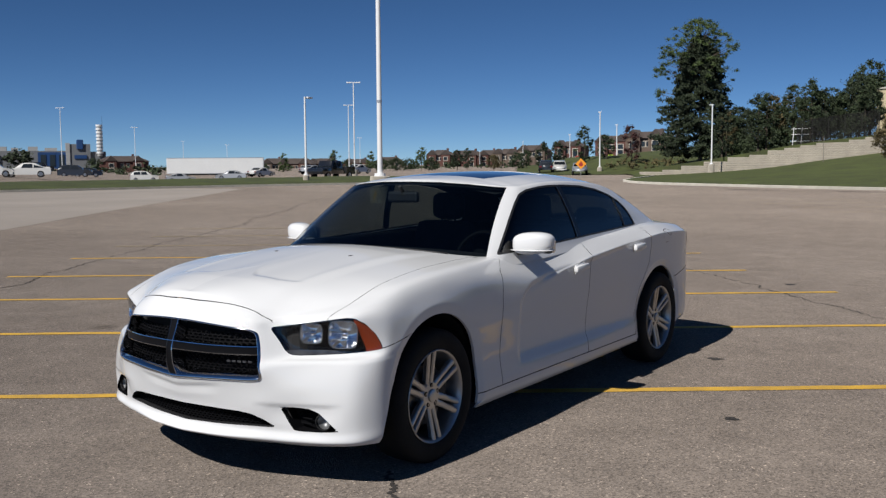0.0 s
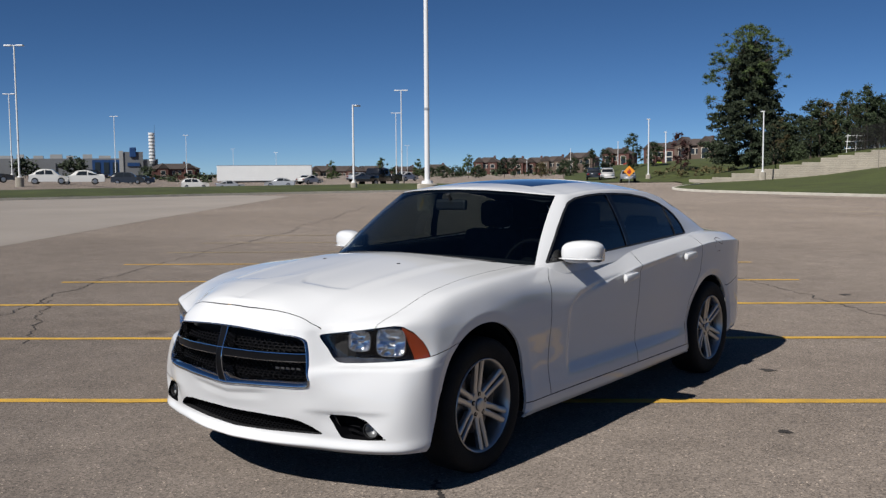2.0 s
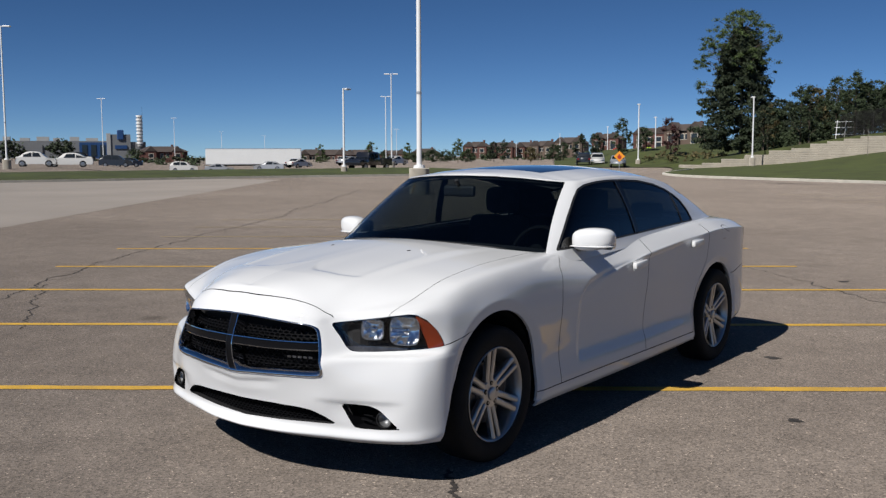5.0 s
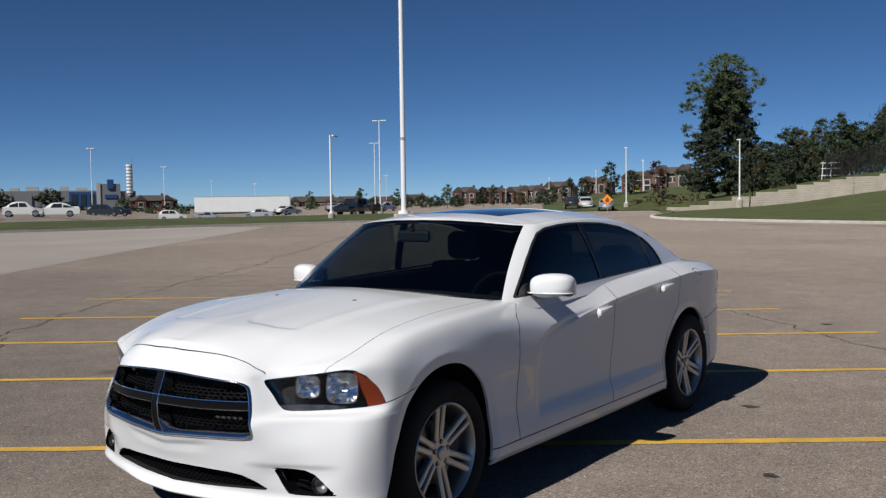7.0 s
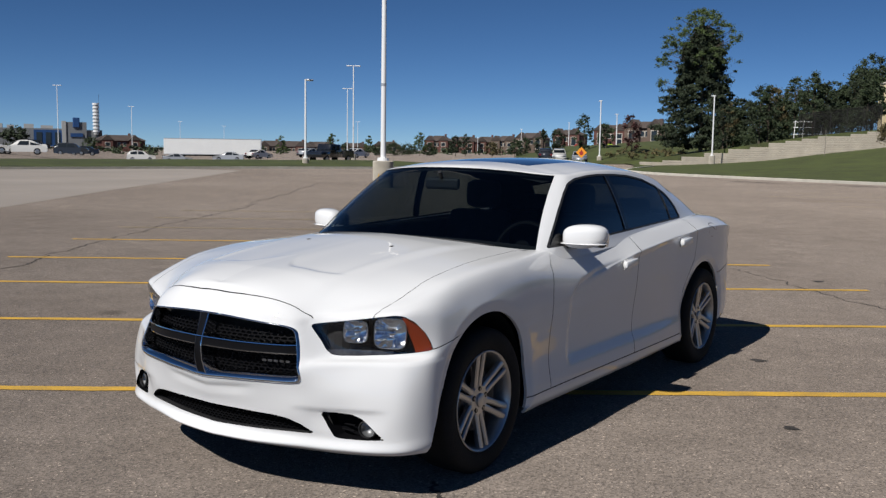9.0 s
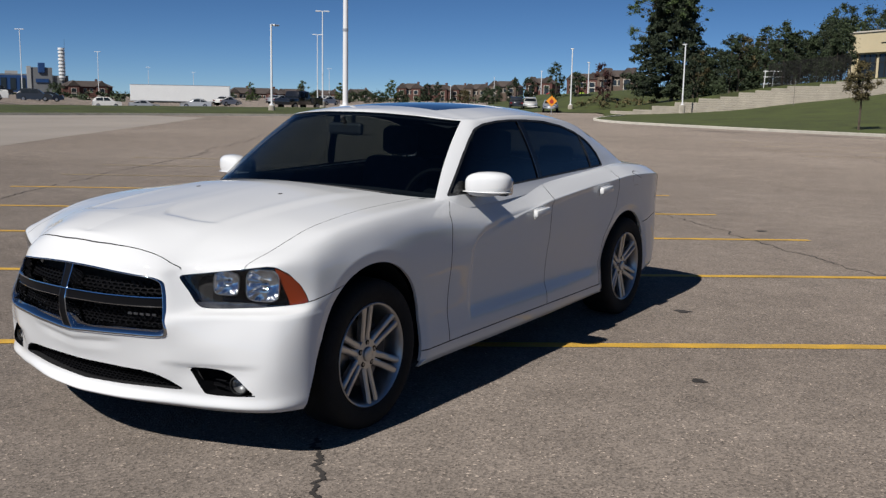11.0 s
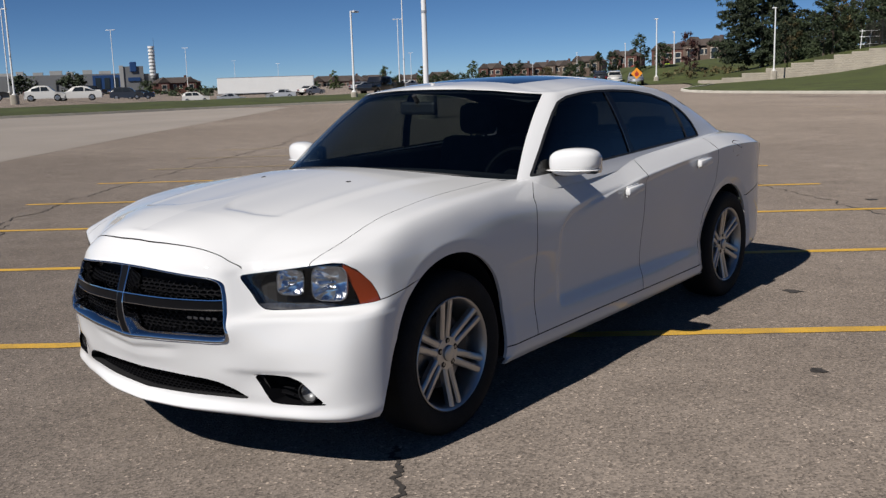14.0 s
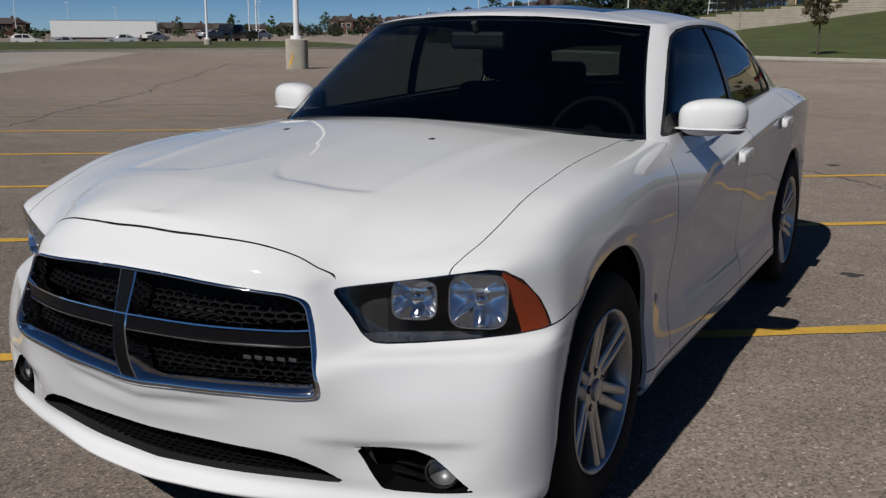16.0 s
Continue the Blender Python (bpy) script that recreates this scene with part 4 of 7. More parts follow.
INTAKE = [(-.3, .390), (0, .392), (.2, .394), (.36, .392), (.43, .384), (.485, .361), (.545, .322), (.40, .317), (.2, .309), (0, .302), (-.3, .302)]
DLO = [(-.760, 1.034), (-.645, 1.13), (-.520, 1.23), (-.395, 1.322), (-.300, 1.380), (-.20, 1.406), (-.05, 1.421), (.10, 1.427), (.30, 1.425), (.55, 1.414), (.80, 1.384), (1.0, 1.338), (1.13, 1.290), (1.20, 1.248), (1.25, 1.19), (1.28, 1.13), (1.29, 1.102), (1.27, 1.096), (.9, 1.086), (.3, 1.066), (-.3, 1.046)]


def closed_outline(half):
    """A half outline (x >= 0, top to bottom) closed round both sides."""
    return [(x, z) for x, z in half] + [(-x, z) for x, z in half[::-1] if x > 1e-6]


GRILLE = smooth_closed(closed_outline(GRILLE_HALF), 0)[16:16 + (len(GRILLE_HALF) * 2 - 2) * 8]


def xz(p):
    return np.stack([p[:, 0], p[:, 2]], 1)


def yz(p):
    return np.stack([p[:, 1], p[:, 2]], 1)


def gap(skin, f, w=0.0028):
    """Splits along f = 0 and takes out a narrow slot; returns the two sides and the slot."""
    a, rest = skin.cut(lambda p: f(p) + w)
    slot, b = rest.cut(lambda p: f(p) - w)
    return a, b, slot


def build_sedan():
    car = new("sedan")
    tagged(car, "white four-door sedan with chrome crosshair grille, parked on asphalt", "car")
    IN = lambda p, n: -n * 0.02

    def both(skin, name, material, parent=car, label="", edge=None):
        """One mesh on each side of the car."""
        obs = []
        for k in (skin, skin.flip()):
            e = edge
            obs.append(k.link(name, material, parent, label, e))
        return obs

    def whole(skin, name, material, parent=car, label="", edge=None):
        return skin.plus(skin.flip()).link(name, material, parent, label, edge)

    body = Skin.grid(body_points(430, 180))
    if body.n[len(body.n) // 2] @ (body.v[len(body.v) // 2] - np.array([0, 0, .5])) < 0:
        body.n = -body.n
        body.t = body.t[:, ::-1]
    slots = []

    # open the cabin and the wheel arches
    def cabin_open(p):
        plan = np.array(list(zip(BASE_X, BASE_Y)) + [(-a, b) for a, b in zip(BASE_X[::-1], BASE_Y[::-1])])
        c = poly_sdf(plan, p[:, :2]) + 0.006
        return np.where(p[:, 2] > 0.95, c, np.abs(c) + 0.05)

    _, body = body.cut_new(cabin_open)

    def arch(cy, cz, r, lean=0.0):
        """Wheel opening; lean carries its front edge forward towards the ground."""
        def f(p):
            dy = p[:, 1] - cy
            dy = np.where(dy < 0, np.minimum(dy + lean * np.maximum(cz + .12 - p[:, 2], 0), 0), dy)
            return np.where(p[:, 0] > .5, np.hypot(dy, (p[:, 2] - cz) * np.where(p[:, 2] > cz, 1.0, .55)) - r, 9.0)
        return f

    FA, RA = (-1.527, .395, .402), (1.500, .375, .395)
    # flared lips round the arches
    for cy, cz, r in (FA, RA):
        rr = np.hypot(body.v[:, 1] - cy, (body.v[:, 2] - cz) * np.where(body.v[:, 2] > cz, 1.0, .55)) - r
        lift = -0.015 * np.clip(1 - rr / .050, 0, 1) * (body.v[:, 0] > .6) * (body.v[:, 2] > .24)
        body.v[:, 0] += lift
    _, body = body.cut_new(arch(*FA, .38))
    body.rim_f = list(body.rim)
    body.rim = []
    k = Skin(body.v, body.n, body.t)
    k.rim = body.rim_f

    def lip(skin):
        """Turned-in flange of an arch."""
        ev, ef = skin.skirt(lambda top, n: np.tile([-.016, 0, 0], (len(top), 1)))
        if len(ev):
            for s in (1, -1):
                link_mesh("arch_flange", ev * np.array([s, 1, 1]), ef, PAINT, car, smooth=True)

    lip(k)
    body.rim = []
    _, body = body.cut_new(arch(*RA))
    lip(body)
    body.rim = []

    # openings in the nose
    grille_hole, body = body.cut_new(lambda p: np.where(p[:, 1] < -2.2, poly_sdf(GRILLE, xz(p)), 9.0))
    gh = grille_hole
    fog_hole, body = body.cut_new(lambda p: np.where(p[:, 1] < -1.9, poly_sdf(FOG, xz(p)), 9.0))
    fog_rim = fog_hole
    intake_hole, body = body.cut_new(lambda p: np.where(p[:, 1] < -2.1, poly_sdf(INTAKE, xz(p)), 9.0))
    lamp, body = body.cut_new(lambda p: np.where((p[:, 1] < -1.85) & (p[:, 2] > .6), poly_sdf(HEADLIGHT, xz(p)), 9.0))

    # hood
    seam_x = pchip([-2.5, -2.30, -2.20, -2.05, -1.9, -1.7, -1.45, -1.15, -.9, -.6], [.736, .736, .736, .762, .772, .770, .758, .742, .725, .70])
    seam_y = pchip([0, .08, .2, .36, .42, .455, .475, .490, .498], [-2.412, -2.410, -2.398, -2.351, -2.330, -2.318, -2.307, -2.299, -2.296])
    nose_y = lambda x: np.where(x > .5, -2.6, seam_y(x))

    def hood_f(p):
        x = np.abs(p[:, 0])
        a, b = x - seam_x(p[:, 1]), (nose_y(x) - p[:, 1]) * 0.8
        c = np.where(p[:, 1] > -.7, 9.0, np.maximum(a, b))
        return np.where(p[:, 2] > .795, c, 9.0)

    hood, body, slot = gap(body, hood_f, .0014)
    slots.append(slot)
    whole(hood, "hood", PAINT, label="white hood with two scooped hollows")

    # front bumper against fender, under the lamps and back to the arch
    def bump_f(p):
        z_at = np.interp(p[:, 1], [-2.2, -2.02, -1.8, -1.7], [.668, .686, .722, .735])
        d = p[:, 2] - z_at
        near = np.where(p[:, 1] < -1.6, np.where(p[:, 0] < .70, -0.05, np.where(p[:, 1] < -2.12, -0.05, d)), 0.5)
        return np.where((p[:, 2] > .76) & (p[:, 0] > .6), 0.5, near)

    bumper, body, slot = gap(body, bump_f, .002)
    slots.append(slot)
    whole(bumper, "front_bumper", PAINT, label="white front bumper cover")

    # doors
    sill = lambda p: p[:, 2] - np.interp(p[:, 1], [-1.2, -.86, .24, 1.1, 1.3], [.292, .292, .300, .300, .300])
    mid = lambda p: np.maximum(-sill(p), 0) * 0 + np.where((p[:, 1] > -1.3) & (p[:, 1] < 1.6) & (p[:, 0] > .6), sill(p), 0.5)
    rocker, body, slot = gap(body, mid, .003)
    slots.append(slot)
    both(rocker, "rocker_panel", PAINT)
    f1 = lambda p: p[:, 1] - np.interp(p[:, 2], [.29, .5, .8, .95, 1.03], [-.875, -.868, -.862, -.835, -.745])
    fender, body, slot = gap(body, f1)
    slots.append(slot)
    both(fender, "fender", PAINT)
    f2 = lambda p: p[:, 1] - np.interp(p[:, 2], [.29, .45, .7, .95, 1.07], [.232, .262, .285, .288, .275])
    door1, body, slot = gap(body, f2)
    slots.append(slot)
    front_doors = both(door1, "front_door", PAINT)
    f3 = lambda p: p[:, 1] - np.interp(p[:, 2], [.29, .45, .62, .74, .82, .95, 1.10], [1.035, 1.045, 1.10, 1.20, 1.27, 1.30, 1.275])
    door2, quarter, slot = gap(body, f3)
    slots.append(slot)
    rear_doors = both(door2, "rear_door", PAINT)
    # rear: bumper and lamps and trunk lid off the quarter
    rb = lambda p: np.where(p[:, 1] > 1.8, p[:, 2] - np.interp(p[:, 1], [1.85, 2.2, 2.6], [.66, .70, .70]), .5)
    rear_bumper, quarter, slot = gap(quarter, rb)
    slots.append(slot)
    whole(rear_bumper, "rear_bumper", PAINT)
    tail, quarter = quarter.cut_new(lambda p: np.where(p[:, 1] > 2.1, poly_sdf([(2.27, .985), (2.60, .99), (2.70, .8), (2.40, .80), (2.31, .85)], yz(p)), 9.0))
    whole(tail.offset(.002), "tail_light", RED_LENS, label="dark red full-width tail light")
    tr = lambda p: np.maximum(p[:, 0] - .70, 1.93 - p[:, 1])
    trunk, quarter, slot = gap(quarter, lambda p: np.where(p[:, 2] > .72, np.where(p[:, 1] > 1.7, tr(p), 9.0), 9.0))
    slots.append(slot)
    whole(trunk, "trunk_lid", PAINT)
    marker, quarter = quarter.cut_new(lambda p: np.where(p[:, 0] > .5, poly_sdf([(2.17, .805), (2.262, .815), (2.268, .842), (2.18, .836)], yz(p)), 9.0))
    both(marker.offset(.002), "side_marker", RED_LENS, label="small dark red side marker")
    fuel_sdf = lambda p: np.where(p[:, 0] > .5, poly_sdf(smooth_closed([(1.56, .955), (1.70, .957), (1.715, .99), (1.70, 1.035), (1.57, 1.032), (1.548, .99)], 60), yz(p)), 9.0)
    flap, left_quarter, slot = gap(quarter, fuel_sdf, .0015)
    slot.offset(-.008).link("fuel_door_gap", VOID, car)
    flap.link("fuel_door", PAINT, car)
    left_quarter.link("quarter_panel", PAINT, car)
    quarter.flip().link("quarter_panel", PAINT, car)
    for k, s in enumerate(slots):
        if len(s.t):
            (whole if k == 0 else both)(s.offset(-.007), "panel_gap", VOID)

    # ---- greenhouse ----
    pts, u = cabin_points(250, 110)
    shell = Skin.grid(pts)
    c = len(shell.v) // 2
    if shell.n[c] @ (shell.v[c] - np.array([0, .2, 1.0])) < 0:
        shell.n, shell.t = -shell.n, shell.t[:, ::-1]
    # windshield between the pillars, from the cowl to the header
    ws_wide = .985
    ws_pts = [(-.83, .99), (-.802, 1.02), (-.728, 1.20), (-.640, 1.420), (-.42, 1.444), (-.22, 1.455), (.0, 1.458), (.22, 1.455), (.42, 1.444), (.640, 1.420), (.728, 1.20), (.802, 1.02), (.83, .99)]
    ws_pts = [(x * ws_wide, z) for x, z in ws_pts]

    def ws_f(p):
        front = np.interp(p[:, 2], [1.0, 1.42], [-.74, -.27])
        d = poly_sdf(ws_pts, xz(p))
        return np.where(p[:, 1] < front + .06, d, np.abs(d) + .1)

    glass, shell = shell.cut_new(ws_f)
    whole(glass.offset(-.004), "windshield", WINDSHIELD, label="dark tinted windshield")
    rear_pts = [(-.70, 1.09), (-.55, 1.295), (-.36, 1.328), (0, 1.34), (.36, 1.328), (.55, 1.295), (.70, 1.09)]
    rglass, shell = shell.cut_new(lambda p: np.where(p[:, 1] > 1.38, poly_sdf(rear_pts, xz(p)), 9.0))
    whole(rglass.offset(-.004), "rear_window", TINTED)
    dlo, shell = shell.cut_new(lambda p: np.where((p[:, 0] > .5), poly_sdf(DLO, yz(p)), 9.0))
    # black frame round the side glass, B-pillar and quarter pillar
    inner, frame_skin = dlo.cut_new(lambda p: poly_sdf(DLO, yz(p)) + .011)
    rest, g2 = inner.cut_new(lambda p: p[:, 1] - np.interp(p[:, 2], [1.04, 1.42], [.322, .245]))
    g1, pillar = rest.cut_new(lambda p: p[:, 1] - np.interp(p[:, 2], [1.04, 1.42], [.262, .185]))
    g2, g3 = g2.cut_new(lambda p: p[:, 1] - np.interp(p[:, 2], [1.04, 1.42], [1.075, 1.02]))
    bar, g3 = g3.cut_new(lambda p: p[:, 1] - np.interp(p[:, 2], [1.04, 1.42], [1.100, 1.045]))
    # steel strip added to draw the sky reflection on the frame edge
    sky_glint, _ = pillar.cut_new(lambda p: p[:, 1] - np.interp(p[:, 2], [1.04, 1.42], [.268, .191]))
    for k, d in enumerate(front_doors):
        side = (lambda q: q) if k == 0 else (lambda q: q.flip())
        side(g1.offset(-.006)).link("window_glass", TINTED, d, "dark tinted door glass")
        side(frame_skin.offset(-.002)).link("window_frame", BLACK, d)
        side(pillar.offset(-.001)).link("pillar_cover", GLOSS_BLACK, d)
        side(sky_glint.offset(.001)).link("pillar_glint", STEEL, d, "thin bright strip for the sky reflection on the window frame")
    for k, d in enumerate(rear_doors):
        side = (lambda q: q) if k == 0 else (lambda q: q.flip())
        side(g2.offset(-.006)).link("window_glass", TINTED, d, "dark tinted door glass")
        side(g3.offset(-.006)).link("quarter_glass", TINTED, d, "dark tinted quarter glass")
        side(bar.offset(-.002)).link("divider_bar", BLACK, d)
    # roof with the sunroof let in
    def sun_f(p):
        return np.where(p[:, 2] > 1.43, poly_sdf([(-.40, -.24), (.40, -.24), (.43, .0), (.43, .52), (-.43, .52), (-.43, .0)], p[:, :2]), 9.0)
    sunroof, shell = shell.cut_new(sun_f)
    whole(sunroof.offset(-.002), "sunroof", SUNROOF, label="dark glass sunroof panel")
    whole(shell, "roof", PAINT, label="white roof and pillars", edge=lambda t, n: -n * .02)
    inner_shell = shell.offset(-.022)
    whole(inner_shell, "pillar_trim", CABIN, label="dark trim inside the pillars and roof")
    for k in (pillar, pillar.flip()):
        k.offset(-.012).link("pillar_core", CABIN, car, edge=lambda t, n: -n * .03)
    return car, dict(grille=gh, fog=fog_rim, intake=intake_hole, lamp=lamp, both=both, whole=whole, front_doors=front_doors, rear_doors=rear_doors)




def surface_y(skin):
    """A smooth y(x, z) through a piece of the nose."""
    v = skin.v
    base = lambda x, z: np.stack([np.ones_like(x), x ** 2, x ** 4, z, z ** 2, z * x ** 2], -1)
    k, *_ = np.linalg.lstsq(base(v[:, 0], v[:, 2]), v[:, 1], rcond=None)
    return lambda x, z: base(np.abs(np.asarray(x, float)), np.asarray(z, float)) @ k


def bowl(name, centre, width, height, depth, axis, parent, label):
    """A fluted rounded-square lamp reflector, open along axis."""
    bm = bmesh.new()
    seg, rings = 40, 7
    prev = None
    for r in range(rings):
        s = 1 - r / (rings - 1) * 0.85
        d = depth * (1 - s * s)
        ring = []
        for i in range(seg):
            a = 2 * math.pi * i / seg
            ca, sa = math.cos(a), math.sin(a)
            e = 0.5
            x = abs(ca) ** e * math.copysign(1, ca) * width / 2 * s
            z = abs(sa) ** e * math.copysign(1, sa) * height / 2 * s
            ring.append(bm.verts.new((x, d + .0028 * math.cos(x * 640) * s, z)))
        if prev:
            for i in range(seg):
                bm.faces.new((prev[i], prev[(i + 1) % seg], ring[(i + 1) % seg], ring[i]))
        prev = ring
    bm.faces.new(prev)
    turn = Vector((0, -1, 0)).rotation_difference(Vector(axis)).to_matrix().to_4x4()
    bmesh.ops.transform(bm, matrix=Matrix.Translation(centre) @ turn, verts=bm.verts)
    return part(name, bm, REFLECTOR, parent, label, smooth=True)


def hex_mesh(name, inside, ysurf, parent, w, h, wall, depth, material, label=""):
    """A honeycomb of joined cell walls over the places that inside() allows."""
    verts, faces = [], []
    nz, nx = int(.6 / h) + 2, int(1.4 / w) + 2
    for iz in range(nz):
        for ix in range(-nx // 2, nx // 2 + 1):
            x = ix * w + (w / 2 if iz % 2 else 0)
            z = .30 + iz * h * .75
            if not inside(x, z):
                continue
            o = [(x + w * .5 * a, z + h * .5 * b) for a, b in ((0, 1), (1, .5), (1, -.5), (0, -1), (-1, -.5), (-1, .5))]
            n = [(x + (w * .5 - wall) * a, z + (h * .5 - wall) * b) for a, b in ((0, 1), (1, .5), (1, -.5), (0, -1), (-1, -.5), (-1, .5))]
            base = len(verts)
            for q in (o, n):
                for a, b in q:
                    verts.append((a, float(ysurf(a, b)) + depth, b))
            for a, b in n:
                verts.append((a, float(ysurf(a, b)) + depth + .012, b))
            for i in range(6):
                j = (i + 1) % 6
                faces.append((base + i, base + j, base + 6 + j, base + 6 + i))
                faces.append((base + 6 + i, base + 6 + j, base + 12 + j, base + 12 + i))
    ob = link_mesh(name, verts, faces, material, parent, label, smooth=False)
    return tagged(ob, kind="stuff")


def strip(name, line, profile, material, parent, label=""):
    """A profile (offset in z, offset in y) drawn along places (x, y, z)."""
    verts, faces = [], []
    k = len(profile)
    for x, y, z in line:
        verts += [(x, y + b, z + a) for a, b in profile]
    for i in range(len(line) - 1):
        for j in range(k):
            a, b = i * k + j, i * k + (j + 1) % k
            faces.append((a, b, b + k, a + k))
    faces += [tuple(range(k)), tuple(range((len(line) - 1) * k, len(line) * k))[::-1]]
    ob = link_mesh(name, verts, faces, material, parent, label)
    ob.data.set_sharp_from_angle(angle=radians(25))
    return ob


def build_nose(car, cuts):
    gv = cuts["grille"].v

    def ys(x, z):
        """Depth of the nose's skin at a place, smoothed over a centimetre."""
        d = ((gv[:, 0] - np.abs(float(x))) ** 2 + (gv[:, 2] - float(z)) ** 2)
        w = np.exp(-(d - d.min()) / (2 * .012 ** 2))
        return float((w * gv[:, 1]).sum() / w.sum())

    out = GRILLE
    cen = np.array([0, .68])
    grille = link_mesh("grille", [(x * .98, float(ys(x, z)) + .10, .68 + (z - .68) * .97) for x, z in out[::4]], [tuple(range(len(out[::4])))], VOID, car, "chrome-framed crosshair grille with black honeycomb", smooth=False)
    # the frame follows the cut edge of the skin
    near = np.array([ys(x, z) for x, z in out])
    for _ in range(3):
        near = (np.roll(near, 1) + 2 * near + np.roll(near, -1)) / 4
    # frame: outer lip, rolled face, inner return
    nrm = []
    for i in range(len(out)):
        t = out[(i + 1) % len(out)] - out[i - 1]
        n = np.array([t[1], -t[0]])
        n /= max(np.linalg.norm(n), 1e-9)
        nrm.append(n if n @ (cen - out[i]) > 0 else -n)
    verts, faces = [], []
    prof = [(-.004, .012), (-.003, -.003), (.003, -.006), (.010, -.001), (.020, .018), (.026, .045), (.026, .075)]
    for p, n, py in zip(out, nrm, near):
        wide = .36 + 1.05 * np.clip((.59 - p[1]) / .03, 0, 1)
        for a, b in prof:
            q = p + n * a * (wide if a > 0 else 1)
            verts.append((q[0], py + b, q[1]))
    m, kk = len(out), len(prof)
    for i in range(m):
        for j in range(kk - 1):
            a, b = i * kk + j, ((i + 1) % m) * kk + j
            faces.append((a, a + 1, b + 1, b))
    link_mesh("grille_frame", verts, faces, CHROME, grille, "polished chrome frame")
    sd = lambda x, z: poly_sdf(out, np.array([[x, z]]))[0]
    hex_mesh("grille_mesh", lambda x, z: sd(x, z) < -.016, ys, grille, .031, .0185, .0022, .070, MESH_BLACK, "black honeycomb insert")

    # crosshair: black bars edged with chrome
    def bar_line(z0, z1, xs):
        return [(x, float(ys(x, z0)), z0 + (z1 - z0) * abs(x) / .48) for x in xs]

    xs = np.linspace(-.488, .488, 41)
    mid = bar_line(.700, .697, xs)
    strip("crossbar", mid, [(-.0175, .012), (-.0165, .008), (.0165, .008), (.0175, .012), (.020, .055), (-.020, .055)], BAR_BLACK, grille)
    for s in (1, -1):
        strip("crossbar_trim", mid, [(s * .0165, .009), (s * .0178, .003), (s * .0215, .004), (s * .026, .052), (s * .020, .058)], CHROME, grille, "chrome edge of the crossbar")
    zs = np.linspace(.545, .820, 9)
    verts, faces = [], []

    def upright(name, prof, material, label=""):
        v, f = [], []
        k = len(prof)
        for z in zs:
            flare = 1.0 + 0.35 * abs(z - .70) / .14
            v += [(a * flare, float(ys(0, z)) + b, z) for a, b in prof]
        for i in range(len(zs) - 1):
            for j in range(k):
                a, b = i * k + j, i * k + (j + 1) % k
                f.append((a, b, b + k, a + k))
        ob = link_mesh(name, v, f, material, grille, label)
        ob.data.set_sharp_from_angle(angle=radians(25))

    upright("centre_bar", [(-.0170, .003), (.0170, .003), (.020, .05), (-.020, .05)], BAR_BLACK)
    for s in (1, -1):
        upright("centre_bar_trim", [(s * .0168, .004), (s * .0182, -.002), (s * .0212, .000), (s * .0285, .056), (s * .027, .062), (s * .020, .05)], CHROME, "chrome edge of the centre bar")
    # nameplate as plain blocks
    bm = bmesh.new()
    for i in range(5):
        x = .322 + i * .027
        box(bm, x, x + .022, float(ys(x, .64)) + .040, float(ys(x, .64)) + .046, .635, .6445, .0015)
    part("nameplate", bm, STEEL, grille, "row of five plain chrome blocks")

    # lower intake
    yi = surface_y(cuts["intake"])
    half_i = [(0.0, .392)] + INTAKE[2:9] + [(0.0, .302)]
    pts = np.array(closed_outline(half_i))
    intake = link_mesh("lower_intake", [(x, float(yi(x, z)) + .06, z) for x, z in [(-.60, .45), (.60, .45), (.60, .28), (-.60, .28)]], [(0, 1, 2, 3)], VOID, car, "black lower air intake", smooth=False)
    hex_mesh("intake_mesh", lambda x, z: poly_sdf(pts, np.array([[x, z]]))[0] < .012, yi, intake, .028, .016, .0026, .035, MESH_BLACK)
    k = cuts["intake"]
    full = k.plus(k.flip())
    ev, ef = full.skirt(np.array([0, .05, 0]))
    link_mesh("intake_edge", ev, ef, BLACK, intake)

    # fog lamps and headlights, one on each side
    yf = surface_y(cuts["fog"])
    for s in (1, -1):
        side = (lambda q: q) if s > 0 else (lambda q: q.flip())
        hole = side(cuts["fog"])
        fog = Skin(hole.v + np.array([0, .075, 0]), hole.n, hole.t).link("fog_lamp", MESH_BLACK, car, "round fog lamp in a black recess")
        ev, ef = hole.skirt(np.array([0, .076, 0]))
        link_mesh("recess_edge", ev, ef, MESH_BLACK, fog)
        bm = bmesh.new()
        m = pose(s * .742, -2.200, .352, 0, 0, -90 + s * 14) @ Matrix.Diagonal((.84, .84, .84, 1))
        lathe(bm, [(.046, .0), (.050, .012), (.050, .035), (.044, .040), (.043, .030)], 28, m)
        part("lamp_ring", bm, BLACK, fog, smooth=True)
        bm = bmesh.new()
        lathe(bm, [(.043, .020), (.036, .004), (.022, -.008), (.004, -.012)], 28, m)
        part("reflector", bm, FOG_WHITE, fog, smooth=True)
        bm = bmesh.new()
        lathe(bm, [(.043, .032), (.030, .038), (.014, .041), (.001, .042)], 28, m)
        part("lens", bm, LAMP_GLASS, fog, smooth=True)
        bm = bmesh.new()
        for q in range(3):
            box(bm, min(s * .62, s * .69), max(s * .62, s * .69), -2.245 + q * .004, -2.235 + q * .004, .335 + q * .024, .341 + q * .024, .002)
        part("recess_rib", bm, MESH_BLACK, fog)

        lens = side(cuts["lamp"])
        lamp = lens.offset(.001).link("headlight", LAMP_GLASS, car, "clear headlight with two reflectors and an amber corner")
        lamp.visible_shadow = False
